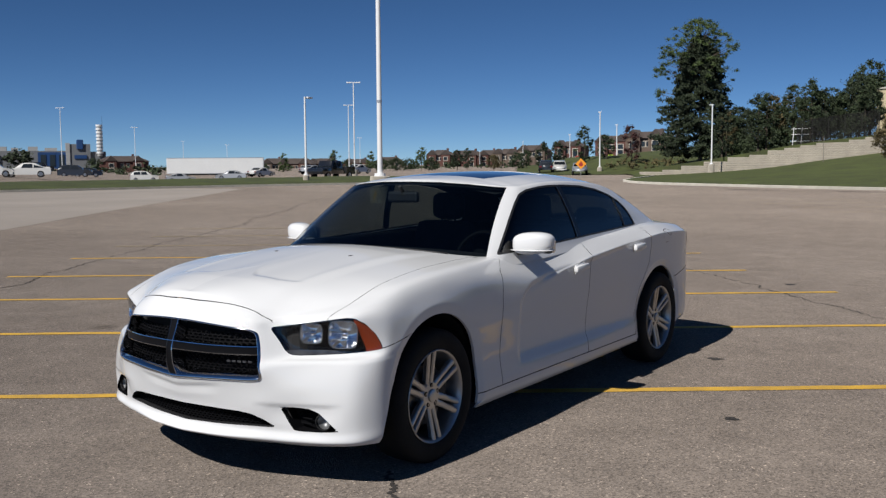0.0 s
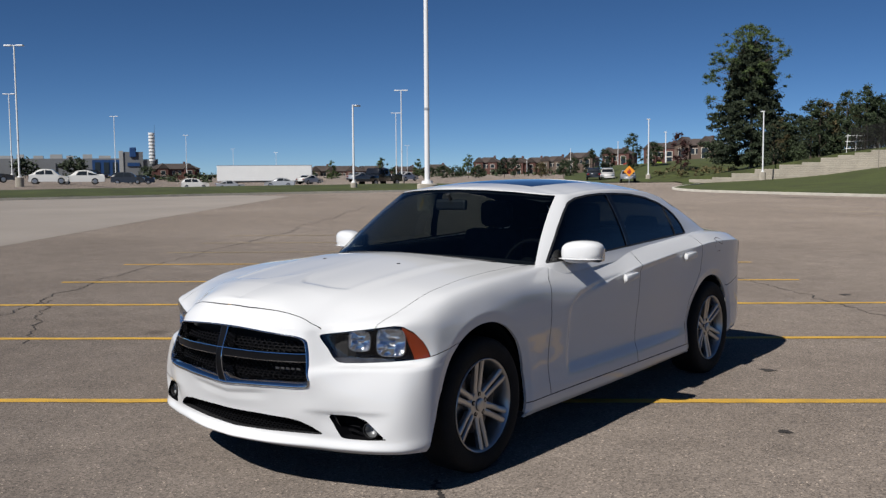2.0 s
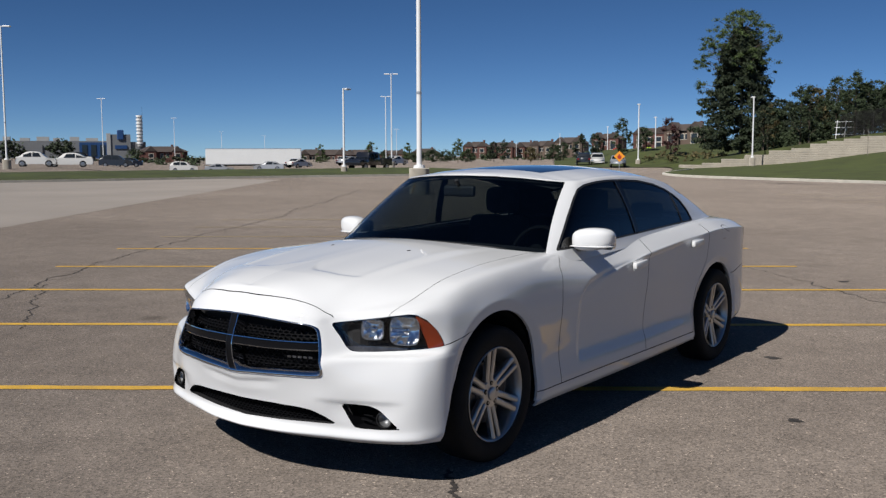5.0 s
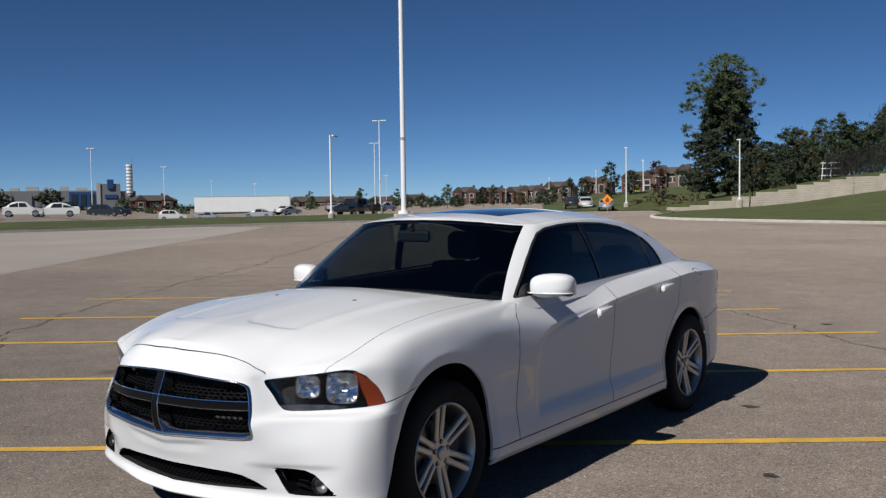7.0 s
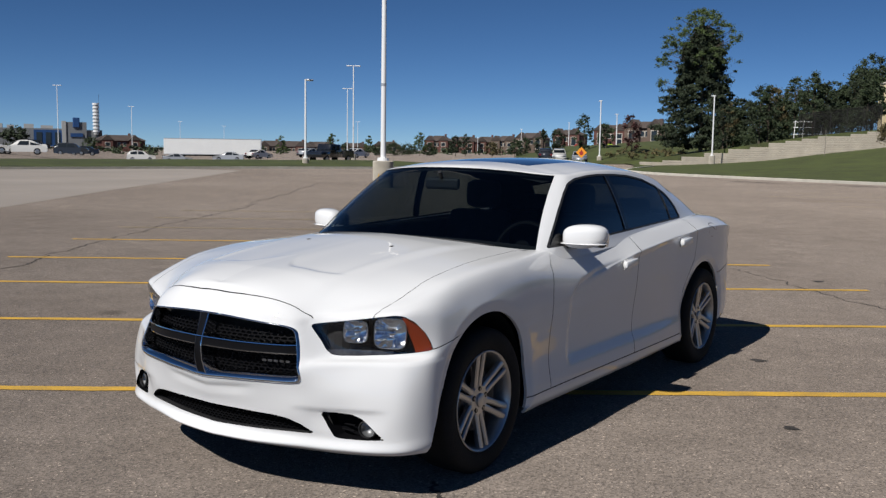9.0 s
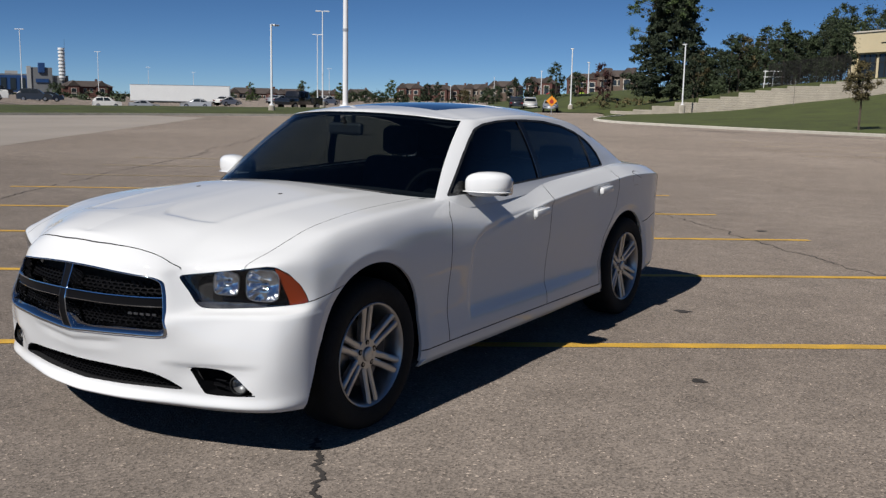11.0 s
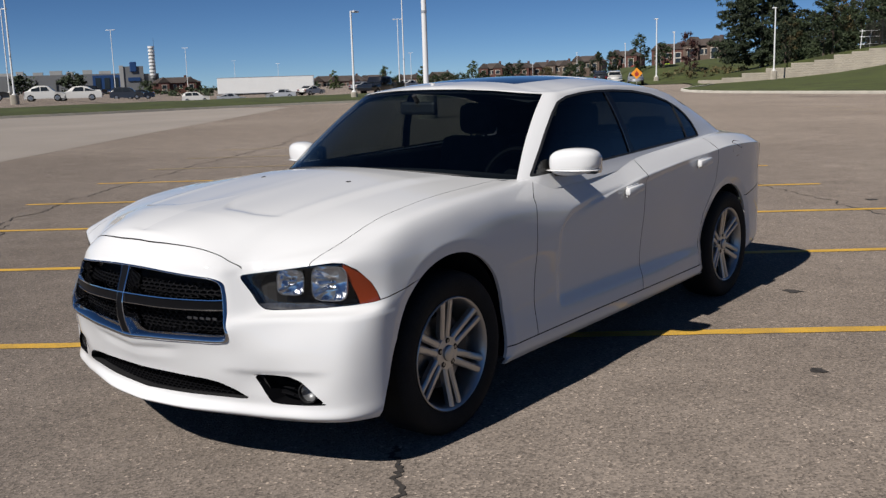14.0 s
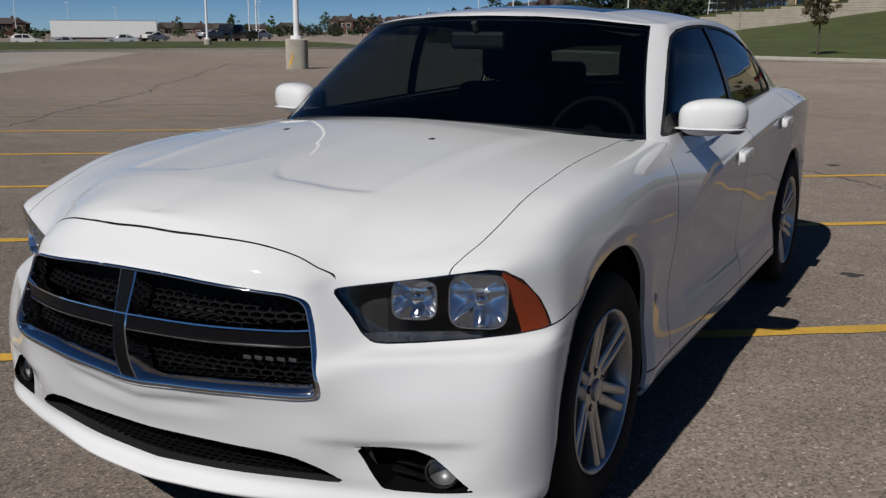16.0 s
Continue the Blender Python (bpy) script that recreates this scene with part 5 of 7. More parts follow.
        ev, ef = lens.skirt(lambda top, n: np.tile([-.035 * s, .055, 0], (len(top), 1)))
        link_mesh("housing_edge", ev, ef, GLOSS_BLACK, lamp)
        back = Skin(lens.v + np.array([-.03 * s, .058, 0]), lens.n, lens.t)
        back.link("housing", GLOSS_BLACK, lamp)
        am, _ = lens.cut_new(lambda p: (.862 + (p[:, 2] - .76) * -.19) - np.abs(p[:, 0]))
        am.offset(-.010).link("amber_corner", AMBER, lamp, "amber corner reflector")
        ax = Vector((s * .42, -.90, .05))
        bowl("reflector", (s * .790, -2.122, .764), .136, .128, .055, ax, lamp, "large fluted chrome reflector")
        bowl("reflector", (s * .655, -2.196, .768), .102, .092, .045, ax, lamp, "small fluted chrome reflector")
        for (cx, cy, cz), rw, rh in (((.790, -2.122, .764), .138, .130), ((.655, -2.196, .768), .104, .094)):
            bm = bmesh.new()
            ring = []
            for i in range(48):
                a = 2 * math.pi * i / 48
                ca, sa = math.cos(a), math.sin(a)
                ex, ez = abs(ca) ** .5 * math.copysign(1, ca), abs(sa) ** .5 * math.copysign(1, sa)
                ring.append([bm.verts.new((ex * (rw / 2 + o), d, ez * (rh / 2 + o))) for o, d in ((-.001, .004), (.000, -.002), (.0025, -.002), (.004, .006))])
            for i in range(48):
                p, q = ring[i], ring[(i + 1) % 48]
                for j in range(3):
                    bm.faces.new((p[j], q[j], q[j + 1], p[j + 1]))
            turn = Vector((0, -1, 0)).rotation_difference(ax).to_matrix().to_4x4()
            bmesh.ops.transform(bm, matrix=Matrix.Translation((s * cx, cy, cz)) @ turn, verts=bm.verts)
            part("reflector_rim", bm, LAMP_RIM, lamp, "bright ring round the reflector", smooth=True)
        for cx, cy, cz in ((.788, -2.105, .764), (.652, -2.180, .770)):
            bm = bmesh.new()
            bmesh.ops.create_uvsphere(bm, u_segments=12, v_segments=8, radius=.017, matrix=Matrix.Translation((s * cx, cy, cz)))
            part("bulb_cap", bm, CHROME, lamp, smooth=True)
        low, _ = lens.cut_new(lambda p: p[:, 2] - (.692 + (np.abs(p[:, 0]) - .57) * -.03))
        low, _ = low.cut_new(lambda p: np.abs(p[:, 0]) - .80)
        low.offset(-.012).link("lower_reflector", LAMP_GREY, lamp, "grey strip along the foot of the lamp")

    # arch-shaped air vents of the hood: washer nozzles
    for s in (1, -1):
        bm = bmesh.new()
        box(bm, s * .287 - .010, s * .287 + .010, -1.474, -1.448, 1.040, 1.066, .006)
        part("washer_nozzle", bm, BLACK, car, "small black washer nozzle")


def build_wheel():
    wheel = new("wheel")
    bm = bmesh.new()
    prof = [(.238, .095), (.246, .104), (.262, .1115), (.285, .1175), (.312, .1185), (.332, .114), (.345, .104), (.3535, .088), (.3565, .06), (.3575, .0), (.3565, -.06), (.3535, -.088), (.345, -.104), (.312, -.118), (.262, -.111), (.238, -.095)]
    lathe(bm, prof, 72)
    # tread grooves as thin rings cut in
    part("tyre", bm, RUBBER, wheel, "black road tyre", smooth=True)
    bm = bmesh.new()
    lathe(bm, [(.2455, .103), (.2475, .108), (.244, .111), (.238, .108), (.232, .096), (.226, .070), (.218, .03), (.214, -.09), (.22, -.10)], 72)
    part("rim", bm, ALLOY, wheel, "silver alloy rim", smooth=True)
    # six pairs of spokes in one casting with the hub
    bm = bmesh.new()
    for i in range(6):
        a = radians(95 + 60 * i)
        for s in (1, -1):
            rows = []
            for r, half, x, off in ((.050, .018, .074, .014), (.085, .0160, .077, .0188), (.13, .0150, .084, .0212), (.18, .0150, .093, .0232), (.238, .0165, .103, .0265)):
                ring = []
                for d, dx in ((-half, -.028), (-half, -.006), (-half * .55, 0), (half * .55, 0), (half, -.006), (half, -.028)):
                    y, z = r, s * off + d
                    ring.append(bm.verts.new((x + dx, y * math.cos(a) - z * math.sin(a), y * math.sin(a) + z * math.cos(a))))
                rows.append(ring)
            for p, q in zip(rows, rows[1:]):
                for j in range(5):
                    bm.faces.new((p[j], q[j], q[j + 1], p[j + 1]))
    lathe(bm, [(.080, .040), (.078, .066), (.070, .076), (.042, .080), (.034, .080)], 36)
    bmesh.ops.recalc_face_normals(bm, faces=bm.faces)
    part("spokes", bm, ALLOY, wheel, "twin-spoke alloy casting", smooth=True)
    bm = bmesh.new()
    lathe(bm, [(.036, .076), (.034, .088), (.028, .092), (.001, .093)], 28)
    part("centre_cap", bm, ALLOY, wheel, smooth=True)
    for i in range(5):
        a = radians(90 + 72 * i)
        bm = bmesh.new()
        cyl(bm, (.064, .054 * math.cos(a), .054 * math.sin(a)), (.0795, .054 * math.cos(a), .054 * math.sin(a)), .0135, .0135, 12)
        part("lug_hole", bm, VOID, wheel)
        bm = bmesh.new()
        cyl(bm, (.070, .054 * math.cos(a), .054 * math.sin(a)), (.0815, .054 * math.cos(a), .054 * math.sin(a)), .0085, .0075, 6)
        part("lug_nut", bm, STEEL, wheel)
    bm = bmesh.new()
    lathe(bm, [(.160, .02), (.160, .034), (.085, .034), (.080, .06), (.02, .06)], 48)
    part("brake_disc", bm, STEEL, wheel, smooth=True)
    bm = bmesh.new()
    box(bm, .0, .06, .09, .165, -.06, .09, .012)
    part("brake_caliper", bm, BLACK, wheel)
    return wheel


def build_fittings(car, cuts):
    # underside, so that daylight does not pass through
    bm = bmesh.new()
    box(bm, -.90, .90, -1.10, 1.06, .225, .30, .02)
    box(bm, -.62, .62, -2.28, -1.0, .235, .33, .02)
    box(bm, -.62, .62, 1.0, 2.42, .27, .36, .02)
    part("underbody", bm, VOID, car)
    bm = bmesh.new()
    box(bm, -.60, .60, -2.22, -1.05, .30, .80, .05)
    part("engine_bay", bm, VOID, car)
    bm = bmesh.new()
    box(bm, -.60, .60, 1.25, 2.40, .34, .92, .05)
    part("luggage_bay", bm, VOID, car)
    for s in (1, -1):
        for cy, cz, r in ((-1.527, .395, .405), (1.500, .375, .398)):
            bm = bmesh.new()
            n = 28
            rings = []
            for x in (.880, .60):
                ring = []
                for i in range(n + 1):
                    a = radians(-25 + 230 * i / n)
                    yy, zz = cy + r * math.cos(a), cz + r * math.sin(a)
                    yy -= .38 * max(cz + .12 - zz, 0) if yy < cy and cy < 0 else 0
                    ring.append(bm.verts.new((s * (x - (.05 if yy < -1.85 else 0)), yy, zz)))
                rings.append(ring)
            for i in range(n):
                bm.faces.new((rings[0][i], rings[0][i + 1], rings[1][i + 1], rings[1][i]))
            bm.faces.new(rings[1])
            part("arch_liner", bm, LINER, car, smooth=True)
    wheel = build_wheel()
    wheel.parent = car
    wheel.matrix_basis = pose(.806, -1.526, .3575)
    for m in (pose(.806, 1.526, .3575), pose(-.806, -1.526, .3575, 0, 0, 180), pose(-.806, 1.526, .3575, 0, 0, 180)):
        copy_thing(wheel, m)

    # door mirrors and handles
    for s, d in zip((1, -1), cuts["front_doors"]):
        bm = bmesh.new()
        bmesh.ops.create_uvsphere(bm, u_segments=40, v_segments=24, radius=1)
        for v in bm.verts:
            x, y, z = v.co
            f = lambda q, e: math.copysign(abs(q) ** e, q)
            nx, ny, nz = f(x, .72), f(y, .8), f(z, .62)
            taper = 1 - .16 * max(0, nx) * (1 if nz < 0 else .6)
            v.co = Vector((s * (.948 + nx * .116), -.545 + ny * .078 + .03 * nx, 1.094 + nz * .068 * taper + .006 * nx))
        if s < 0:
            bmesh.ops.reverse_faces(bm, faces=bm.faces)
        mirror = part("door_mirror", bm, PAINT, d, "white rounded door mirror", smooth=True)
        for p in mirror.data.polygons:
            p.use_smooth = True
        bm = bmesh.new()
        box(bm, .82, .91, -.57, -.50, 1.022, 1.046, .006)
        bmesh.ops.transform(bm, matrix=Matrix.Diagonal((s, 1, 1, 1)), verts=bm.verts)
        part("mirror_foot", bm, BLACK, d)
        bm = bmesh.new()
        vs = bmesh.ops.create_uvsphere(bm, u_segments=40, v_segments=10, radius=1)["verts"]
        for v in vs:
            x, y, z = v.co
            f = lambda q, e: math.copysign(abs(q) ** e, q)
            v.co = Vector((s * (.940 + f(x, .7) * .124), -.549 + f(y, .8) * .082 + .03 * x, 1.054 + z * .007))
        part("mirror_lip", bm, PAINT, d, "thin ledge round the mirror foot", smooth=True)
        bm = bmesh.new()
        box(bm, .84, 1.05, -.478, -.472, 1.03, 1.13, .02)
        bmesh.ops.transform(bm, matrix=Matrix.Diagonal((s, 1, 1, 1)), verts=bm.verts)
        part("mirror_glass", bm, CHROME, d)
    for doors, (x, y, z), slope in ((cuts["front_doors"], (.944, .105, .885), 3.5), (cuts["rear_doors"], (.946, 1.055, .952), 3.0)):
        for s, d in zip((1, -1), doors):
            bm = bmesh.new()
            turn = pose(s * x, y, z, slope, 0, 0)
            box(bm, -.014, .019, -.090, .090, -.021, .021, .012, turn)
            part("door_handle", bm, PAINT, d, "white pull handle", smooth=True)
            bm = bmesh.new()
            box(bm, -.016, -.006, -.070, .060, -.034, .026, .004, turn)
            part("handle_cup", bm, PAINT, d, smooth=True)
    # wipers at the foot of the windshield
    for pts in ([(-.66, -.93, 1.040), (-.35, -1.06, 1.070), (.03, -1.105, 1.084)], [(.06, -1.108, 1.084), (.35, -1.06, 1.072), (.60, -.955, 1.048)]):
        line = catmull(pts, 9)
        verts = [(x, y + .007 * math.cos(k * math.pi / 3), z + .007 * math.sin(k * math.pi / 3)) for x, y, z in line for k in range(6)]
        faces = [(i * 6 + k, i * 6 + (k + 1) % 6, i * 6 + 6 + (k + 1) % 6, i * 6 + 6 + k) for i in range(8) for k in range(6)]
        link_mesh("wiper", verts, faces + [tuple(range(5, -1, -1)), tuple(range(48, 54))], BLACK, car)
    bm = bmesh.new()
    outer = catmull([(-.79, -.80, 1.018), (-.5, -1.015, 1.052), (0, -1.13, 1.070), (.5, -1.015, 1.052), (.79, -.80, 1.018)], 25)
    rows = [[bm.verts.new((a[0] * k, a[1] + dy, a[2] + dz)) for a in outer] for k, dy, dz in ((1.0, -.03, -.012), (.995, .02, .006), (.985, .06, .012))]
    for p, q in zip(rows, rows[1:]):
        for i in range(len(p) - 1):
            bm.faces.new((p[i], p[i + 1], q[i + 1], q[i]))
    part("cowl", bm, BLACK, car, smooth=True)

    # cabin
    bm = bmesh.new()
    box(bm, -.78, .78, -1.05, 1.75, .28, .36, .02)
    box(bm, -.81, -.76, -.72, 1.5, .30, 1.055, .02)
    box(bm, .76, .81, -.72, 1.5, .30, 1.055, .02)
    box(bm, -.62, .62, 1.35, 1.40, .30, 1.06, .02)
    box(bm, -.68, .68, 1.35, 1.90, 1.04, 1.08, .02)
    box(bm, -.10, .10, -.7, .8, .36, .62, .04)
    part("cabin_floor", bm, CABIN, car)
    bm = bmesh.new()
    sec = [(-1.06, 1.05), (-.80, 1.045), (-.55, 1.03), (-.44, .99), (-.40, .90), (-.44, .70), (-.50, .55)]
    rings = [[bm.verts.new((x, y - .16 * (x / .76) ** 2 * (-1 if y < -.7 else .1), z - .02 * (x / .76) ** 2)) for y, z in sec] for x in np.linspace(-.76, .76, 13)]
    for p, q in zip(rings, rings[1:]):
        for i in range(len(sec) - 1):
            bm.faces.new((p[i], p[i + 1], q[i + 1], q[i]))
    part("dashboard", bm, CABIN, car, smooth=True)
    bm = bmesh.new()
    m = pose(.37, -.24, .945, 0, 0, 90) @ pose(0, 0, 0, 0, 22, 0)
    n = 36
    tor = []
    for i in range(n):
        a = 2 * math.pi * i / n
        tor.append([bm.verts.new(m @ Vector((.016 * math.sin(b), (.185 + .016 * math.cos(b)) * math.cos(a), (.185 + .016 * math.cos(b)) * math.sin(a)))) for b in (0, 1.05, 2.1, 3.14, 4.19, 5.24)])
    for i in range(n):
        p, q = tor[i], tor[(i + 1) % n]
        for j in range(6):
            bm.faces.new((p[j], p[(j + 1) % 6], q[(j + 1) % 6], q[j]))
    for a in (0, 180, 270):
        b = radians(a)
        cyl(bm, m @ Vector((0, .05 * math.cos(b), .05 * math.sin(b))), m @ Vector((0, .18 * math.cos(b), .18 * math.sin(b))), .016, .014, 8)
    cyl(bm, m @ Vector((-.02, 0, 0)), m @ Vector((.03, 0, 0)), .065, .055, 16)
    part("steering_wheel", bm, MESH_BLACK, car, "black steering wheel", smooth=True)
    for x in (-.37, .37):
        bm = bmesh.new()
        box(bm, x - .25, x + .25, -.22, .30, .42, .60, .06)
        vs = box(bm, x - .25, x + .25, .24, .38, .55, 1.16, .06)
        bmesh.ops.rotate(bm, cent=(x, .3, .55), matrix=Matrix.Rotation(radians(-14), 3, "X"), verts=vs)
        seat = part("front_seat", bm, SEAT, car, "dark bucket seat", smooth=True)
        bm = bmesh.new()
        box(bm, x - .135, x + .135, .43, .54, 1.15, 1.35, .05)
        for q in (-.06, .06):
            cyl(bm, (x + q, .48, 1.05), (x + q, .48, 1.2), .008, .008, 8)
        part("headrest", bm, SEAT, seat, smooth=True)
    bm = bmesh.new()
    box(bm, -.66, .66, .82, 1.35, .42, .62, .06)
    vs = box(bm, -.66, .66, 1.22, 1.36, .55, 1.10, .06)
    part("rear_bench", bm, SEAT, car, smooth=True)
    for x in (-.40, .40):
        bm = bmesh.new()
        box(bm, x - .13, x + .13, 1.32, 1.42, 1.08, 1.22, .04)
        part("rear_headrest", bm, SEAT, car, smooth=True)
    bm = bmesh.new()
    box(bm, -.12, .12, -.60, -.565, 1.325, 1.395, .015)
    cyl(bm, (0, -.58, 1.38), (0, -.62, 1.43), .012, .012, 8)
    part("rear_view_mirror", bm, BLACK, car)
    bm = bmesh.new()
    rows = [[bm.verts.new((x, y, z - .06 * (x / .62) ** 2)) for x in np.linspace(-.60, .60, 9)] for y, z in ((-.42, 1.435), (0, 1.475), (.4, 1.475), (.9, 1.43), (1.15, 1.36))]
    for p, q in zip(rows, rows[1:]):
        for i in range(len(p) - 1):
            bm.faces.new((p[i], p[i + 1], q[i + 1], q[i]))
    part("headliner", bm, CABIN, car, smooth=True)


sedan, cuts = build_sedan()
build_nose(sedan, cuts)
build_fittings(sedan, cuts)


def quad_mesh(pts):
    bm = bmesh.new()
    f = bm.faces.new([bm.verts.new(p) for p in pts])
    bmesh.ops.solidify(bm, geom=[f], thickness=.01)
    return bm


# ---- lamp posts ----
def lamp_post(x, y, z, height, heads, pedestal=.9, radius=.30, label="", turn=35.0, pole_r=.085):
    post = new("lamp_post")
    tagged(post, label or "white steel lamp post on a round concrete pedestal", "lamp post", "lot lighting")
    bm = bmesh.new()
    lathe(bm, [(.0, -.1), (radius, -.1), (radius, pedestal - .03), (radius - .03, pedestal), (0, pedestal)], 24, pose(0, 0, 0, 0, -90, 0))
    part("pedestal", bm, PEDESTAL, post, "cast concrete pedestal", smooth=True)
    bm = bmesh.new()
    cyl(bm, (0, 0, pedestal), (0, 0, pedestal + .12), pole_r * 2.2, pole_r * 2.0, 16)
    part("base_plate", bm, WHITE_METAL, post)
    bm = bmesh.new()
    cyl(bm, (0, 0, pedestal + .1), (0, 0, height - .05), pole_r, pole_r * .72, 14)
    part("pole", bm, WHITE_METAL, post, smooth=True)
    for k in range(heads):
        s = 1 if k == 0 else -1
        bm = bmesh.new()
        box(bm, min(0, s * .25), max(0, s * .25), -.03, .03, height - .1, height - .04, .01)
        arm = part("arm", bm, WHITE_METAL, post)
        bm = bmesh.new()
        box(bm, min(s * .2, s * .85), max(s * .2, s * .85), -.18, .18, height - .14, height - .02, .03)
        part("lamp_head", bm, WHITE_METAL, post)
    if height > 10:
        bm = bmesh.new()
        cyl(bm, (0, 0, 3.92), (0, 0, 4.02), pole_r * 1.05, pole_r * 1.05, 14)
        part("collar", bm, CAR_SILVER, post)
    post.matrix_basis = pose(x, y, z, 0, 0, turn)
    return post


post = lamp_post(-19.8, 24.18, 0, 12.6, 2, 1.05, .40, "tall white lamp post on a thick concrete pedestal", pole_r=.105)
bm = bmesh.new()
rim = [[bm.verts.new((.406 * math.cos(a), .406 * math.sin(a), z)) for z in (.02 + .10 * k, .20 + .13 * k)] for k, a in enumerate(np.linspace(-2.3, -1.9, 4))]
for p, q in zip(rim, rim[1:]):
    bm.faces.new((p[0], q[0], q[1], p[1]))
part("paint_scrape", bm, LINE, post, "yellow paint scrape on the pedestal")
lamp_post(-45.9, 48.2, .05, 6.5, 1, .62, .24, "white lamp post with one arm beside the verge", 100)
for x, y, z, h, n in ((-73.4, 86.8, -.09, 11.6, 2), (-103, 120.8, -.7, 12.1, 2), (-206.6, 249.2, -2, 12.1, 2), (-76.8, 38.8, .44, 12.2, 2), (-123.7, 63.6, .6, 11.8, 2),
                      (-166.5, 108.5, .1, 12.7, 2), (-217.8, 165.6, 0, 11.8, 2), (-301.2, 253.2, -.8, 11.5, 2), (-304.6, 279.6, -1.8, 11.4, 2)):
    lamp_post(x, y, z, h, n, .75, .36, "tall white twin-head lamp post in the far lot")
for x, y, z, h in ((-47, 101.3, .1, 7.45), (-54.3, 122.2, -.3, 7.1), (-85.4, 168.3, -.3, 7.3), (-30.1, 92.3, .42, 6.95), (-136, 237.5, 0, 7.4), (-173.5, 273.2, -.3, 5.7)):
    lamp_post(x, y, z, h, 1, .75, .30, "white single-arm lamp post beside the road", 120)


# ---- trees ----
def leaf_cloud(clumps, per, size, rng, squash=1.0, droop=0.0):
    """Many small bent leaf sprays scattered in clumps (x, y, z, r)."""
    verts, faces = [], []
    for cx, cy, cz, r in clumps:
        for _ in range(per):
            d = Vector((rng.gauss(0, 1), rng.gauss(0, 1), rng.gauss(0, 1)))
            d = d.normalized() * r * min(abs(rng.gauss(.35, .42)), 1.5)
            c = Vector((cx + d.x, cy + d.y, cz + d.z * squash))
            s = size * rng.uniform(.6, 1.4)
            a = Vector((rng.gauss(0, 1), rng.gauss(0, 1), rng.gauss(0, .6))).normalized()
            b = a.cross(Vector((rng.gauss(0, 1), rng.gauss(0, 1), rng.gauss(0, 1)))).normalized()
            if droop:
                a = (a + Vector((d.x, d.y, 0)) * .6 / max(r, .1) - Vector((0, 0, droop))).normalized()
            i = len(verts)
            verts += [tuple(c - a * s), tuple(c + b * s * .45), tuple(c + a * s), tuple(c - b * s * .45)]
            faces.append((i, i + 1, i + 2, i + 3))
    return verts, faces


def broad_tree(name, x, y, z, height, width, leaf, rng, label, stem=.25, size=.16, dens=60, bark=BARK, clumps=26, group="trees"):
    tree = new(name)
    tagged(tree, label, "tree", group)
    bm = bmesh.new()
    r = max(.05, height * .014)
    top = height * .8
    cyl(bm, (0, 0, -.2), (.02, .01, height * stem), r * 1.25, r, 8)
    cyl(bm, (.02, .01, height * stem), (.0, .05, top), r, r * .3, 7)
    limbs = []
    for i in range(9):
        a, h = rng.uniform(0, 6.28), height * (stem + (.75 - stem) * i / 9)
        l = width * .42 * (1 - .5 * i / 9)
        q = (math.cos(a) * l, math.sin(a) * l, h + l * .7)
        cyl(bm, (0, 0, h), q, r * .4, r * .12, 5)
        limbs.append(q)
    part("trunk", bm, bark, tree)
    cl = [(a, b, c, width * rng.uniform(.12, .2)) for a, b, c in limbs]
    for _ in range(clumps):
        h = rng.uniform(0, 1)
        rad = width * .5 * math.sin(math.pi * min(.97, .12 + h * .86)) ** .7 * rng.uniform(.35, 1.0)
        a = rng.uniform(0, 6.28)
        cl.append((math.cos(a) * rad, math.sin(a) * rad, height * stem + (height * (1 - stem) - width * .08) * h, width * rng.uniform(.10, .19)))
    v, f = leaf_cloud(cl, dens, size, rng, .8)
    link_mesh("crown", v, f, leaf, tree, smooth=False)
    tree.matrix_basis = pose(x, y, z)
    return tree


def spruce(x, y, z, height, rng, label):
    tree = new("spruce_tree")
    tagged(tree, label, "tree", "trees")
    bm = bmesh.new()
    cyl(bm, (.6, -1.0, -.5), (0, 0, height * .93), height * .017, .03, 9)
    reach_at = pchip([0, .06, .15, .32, .45, .52, .65, .8, .92, 1.0], [3.0, 4.4, 5.1, 4.7, 4.1, 3.1, 2.9, 2.3, 1.3, .4])
    clumps = []
    for i in range(230):
        h = (i + .5) / 230
        lz = height * (.03 + .93 * h)
        reach = float(reach_at(h)) * rng.uniform(.70, 1.14)
        a = i * 2.4 + rng.uniform(-.4, .4)
        tip = Vector((math.cos(a) * reach, math.sin(a) * reach, lz - reach * .12))
        if i % 2:
            cyl(bm, (0, 0, lz), tip, .035, .01, 4, False)
        for t in (.45, .7, .88, 1.0):
            p = Vector((0, 0, lz)).lerp(tip, t)
            clumps.append((p.x, p.y, p.z - .1, .92 * (1.2 - .5 * t)))
    part("trunk", bm, PALE_BARK, tree)
    v, f = leaf_cloud(clumps, 84, .165, rng, .5, .7)
    link_mesh("crown", v, f, FIR, tree, smooth=False)
    tree.matrix_basis = pose(x, y, z)
    return tree


rng = random.Random(21)
spruce(-36.3, 105.6, 2.0, 14.6, rng, "tall dark spruce standing behind the retaining wall")
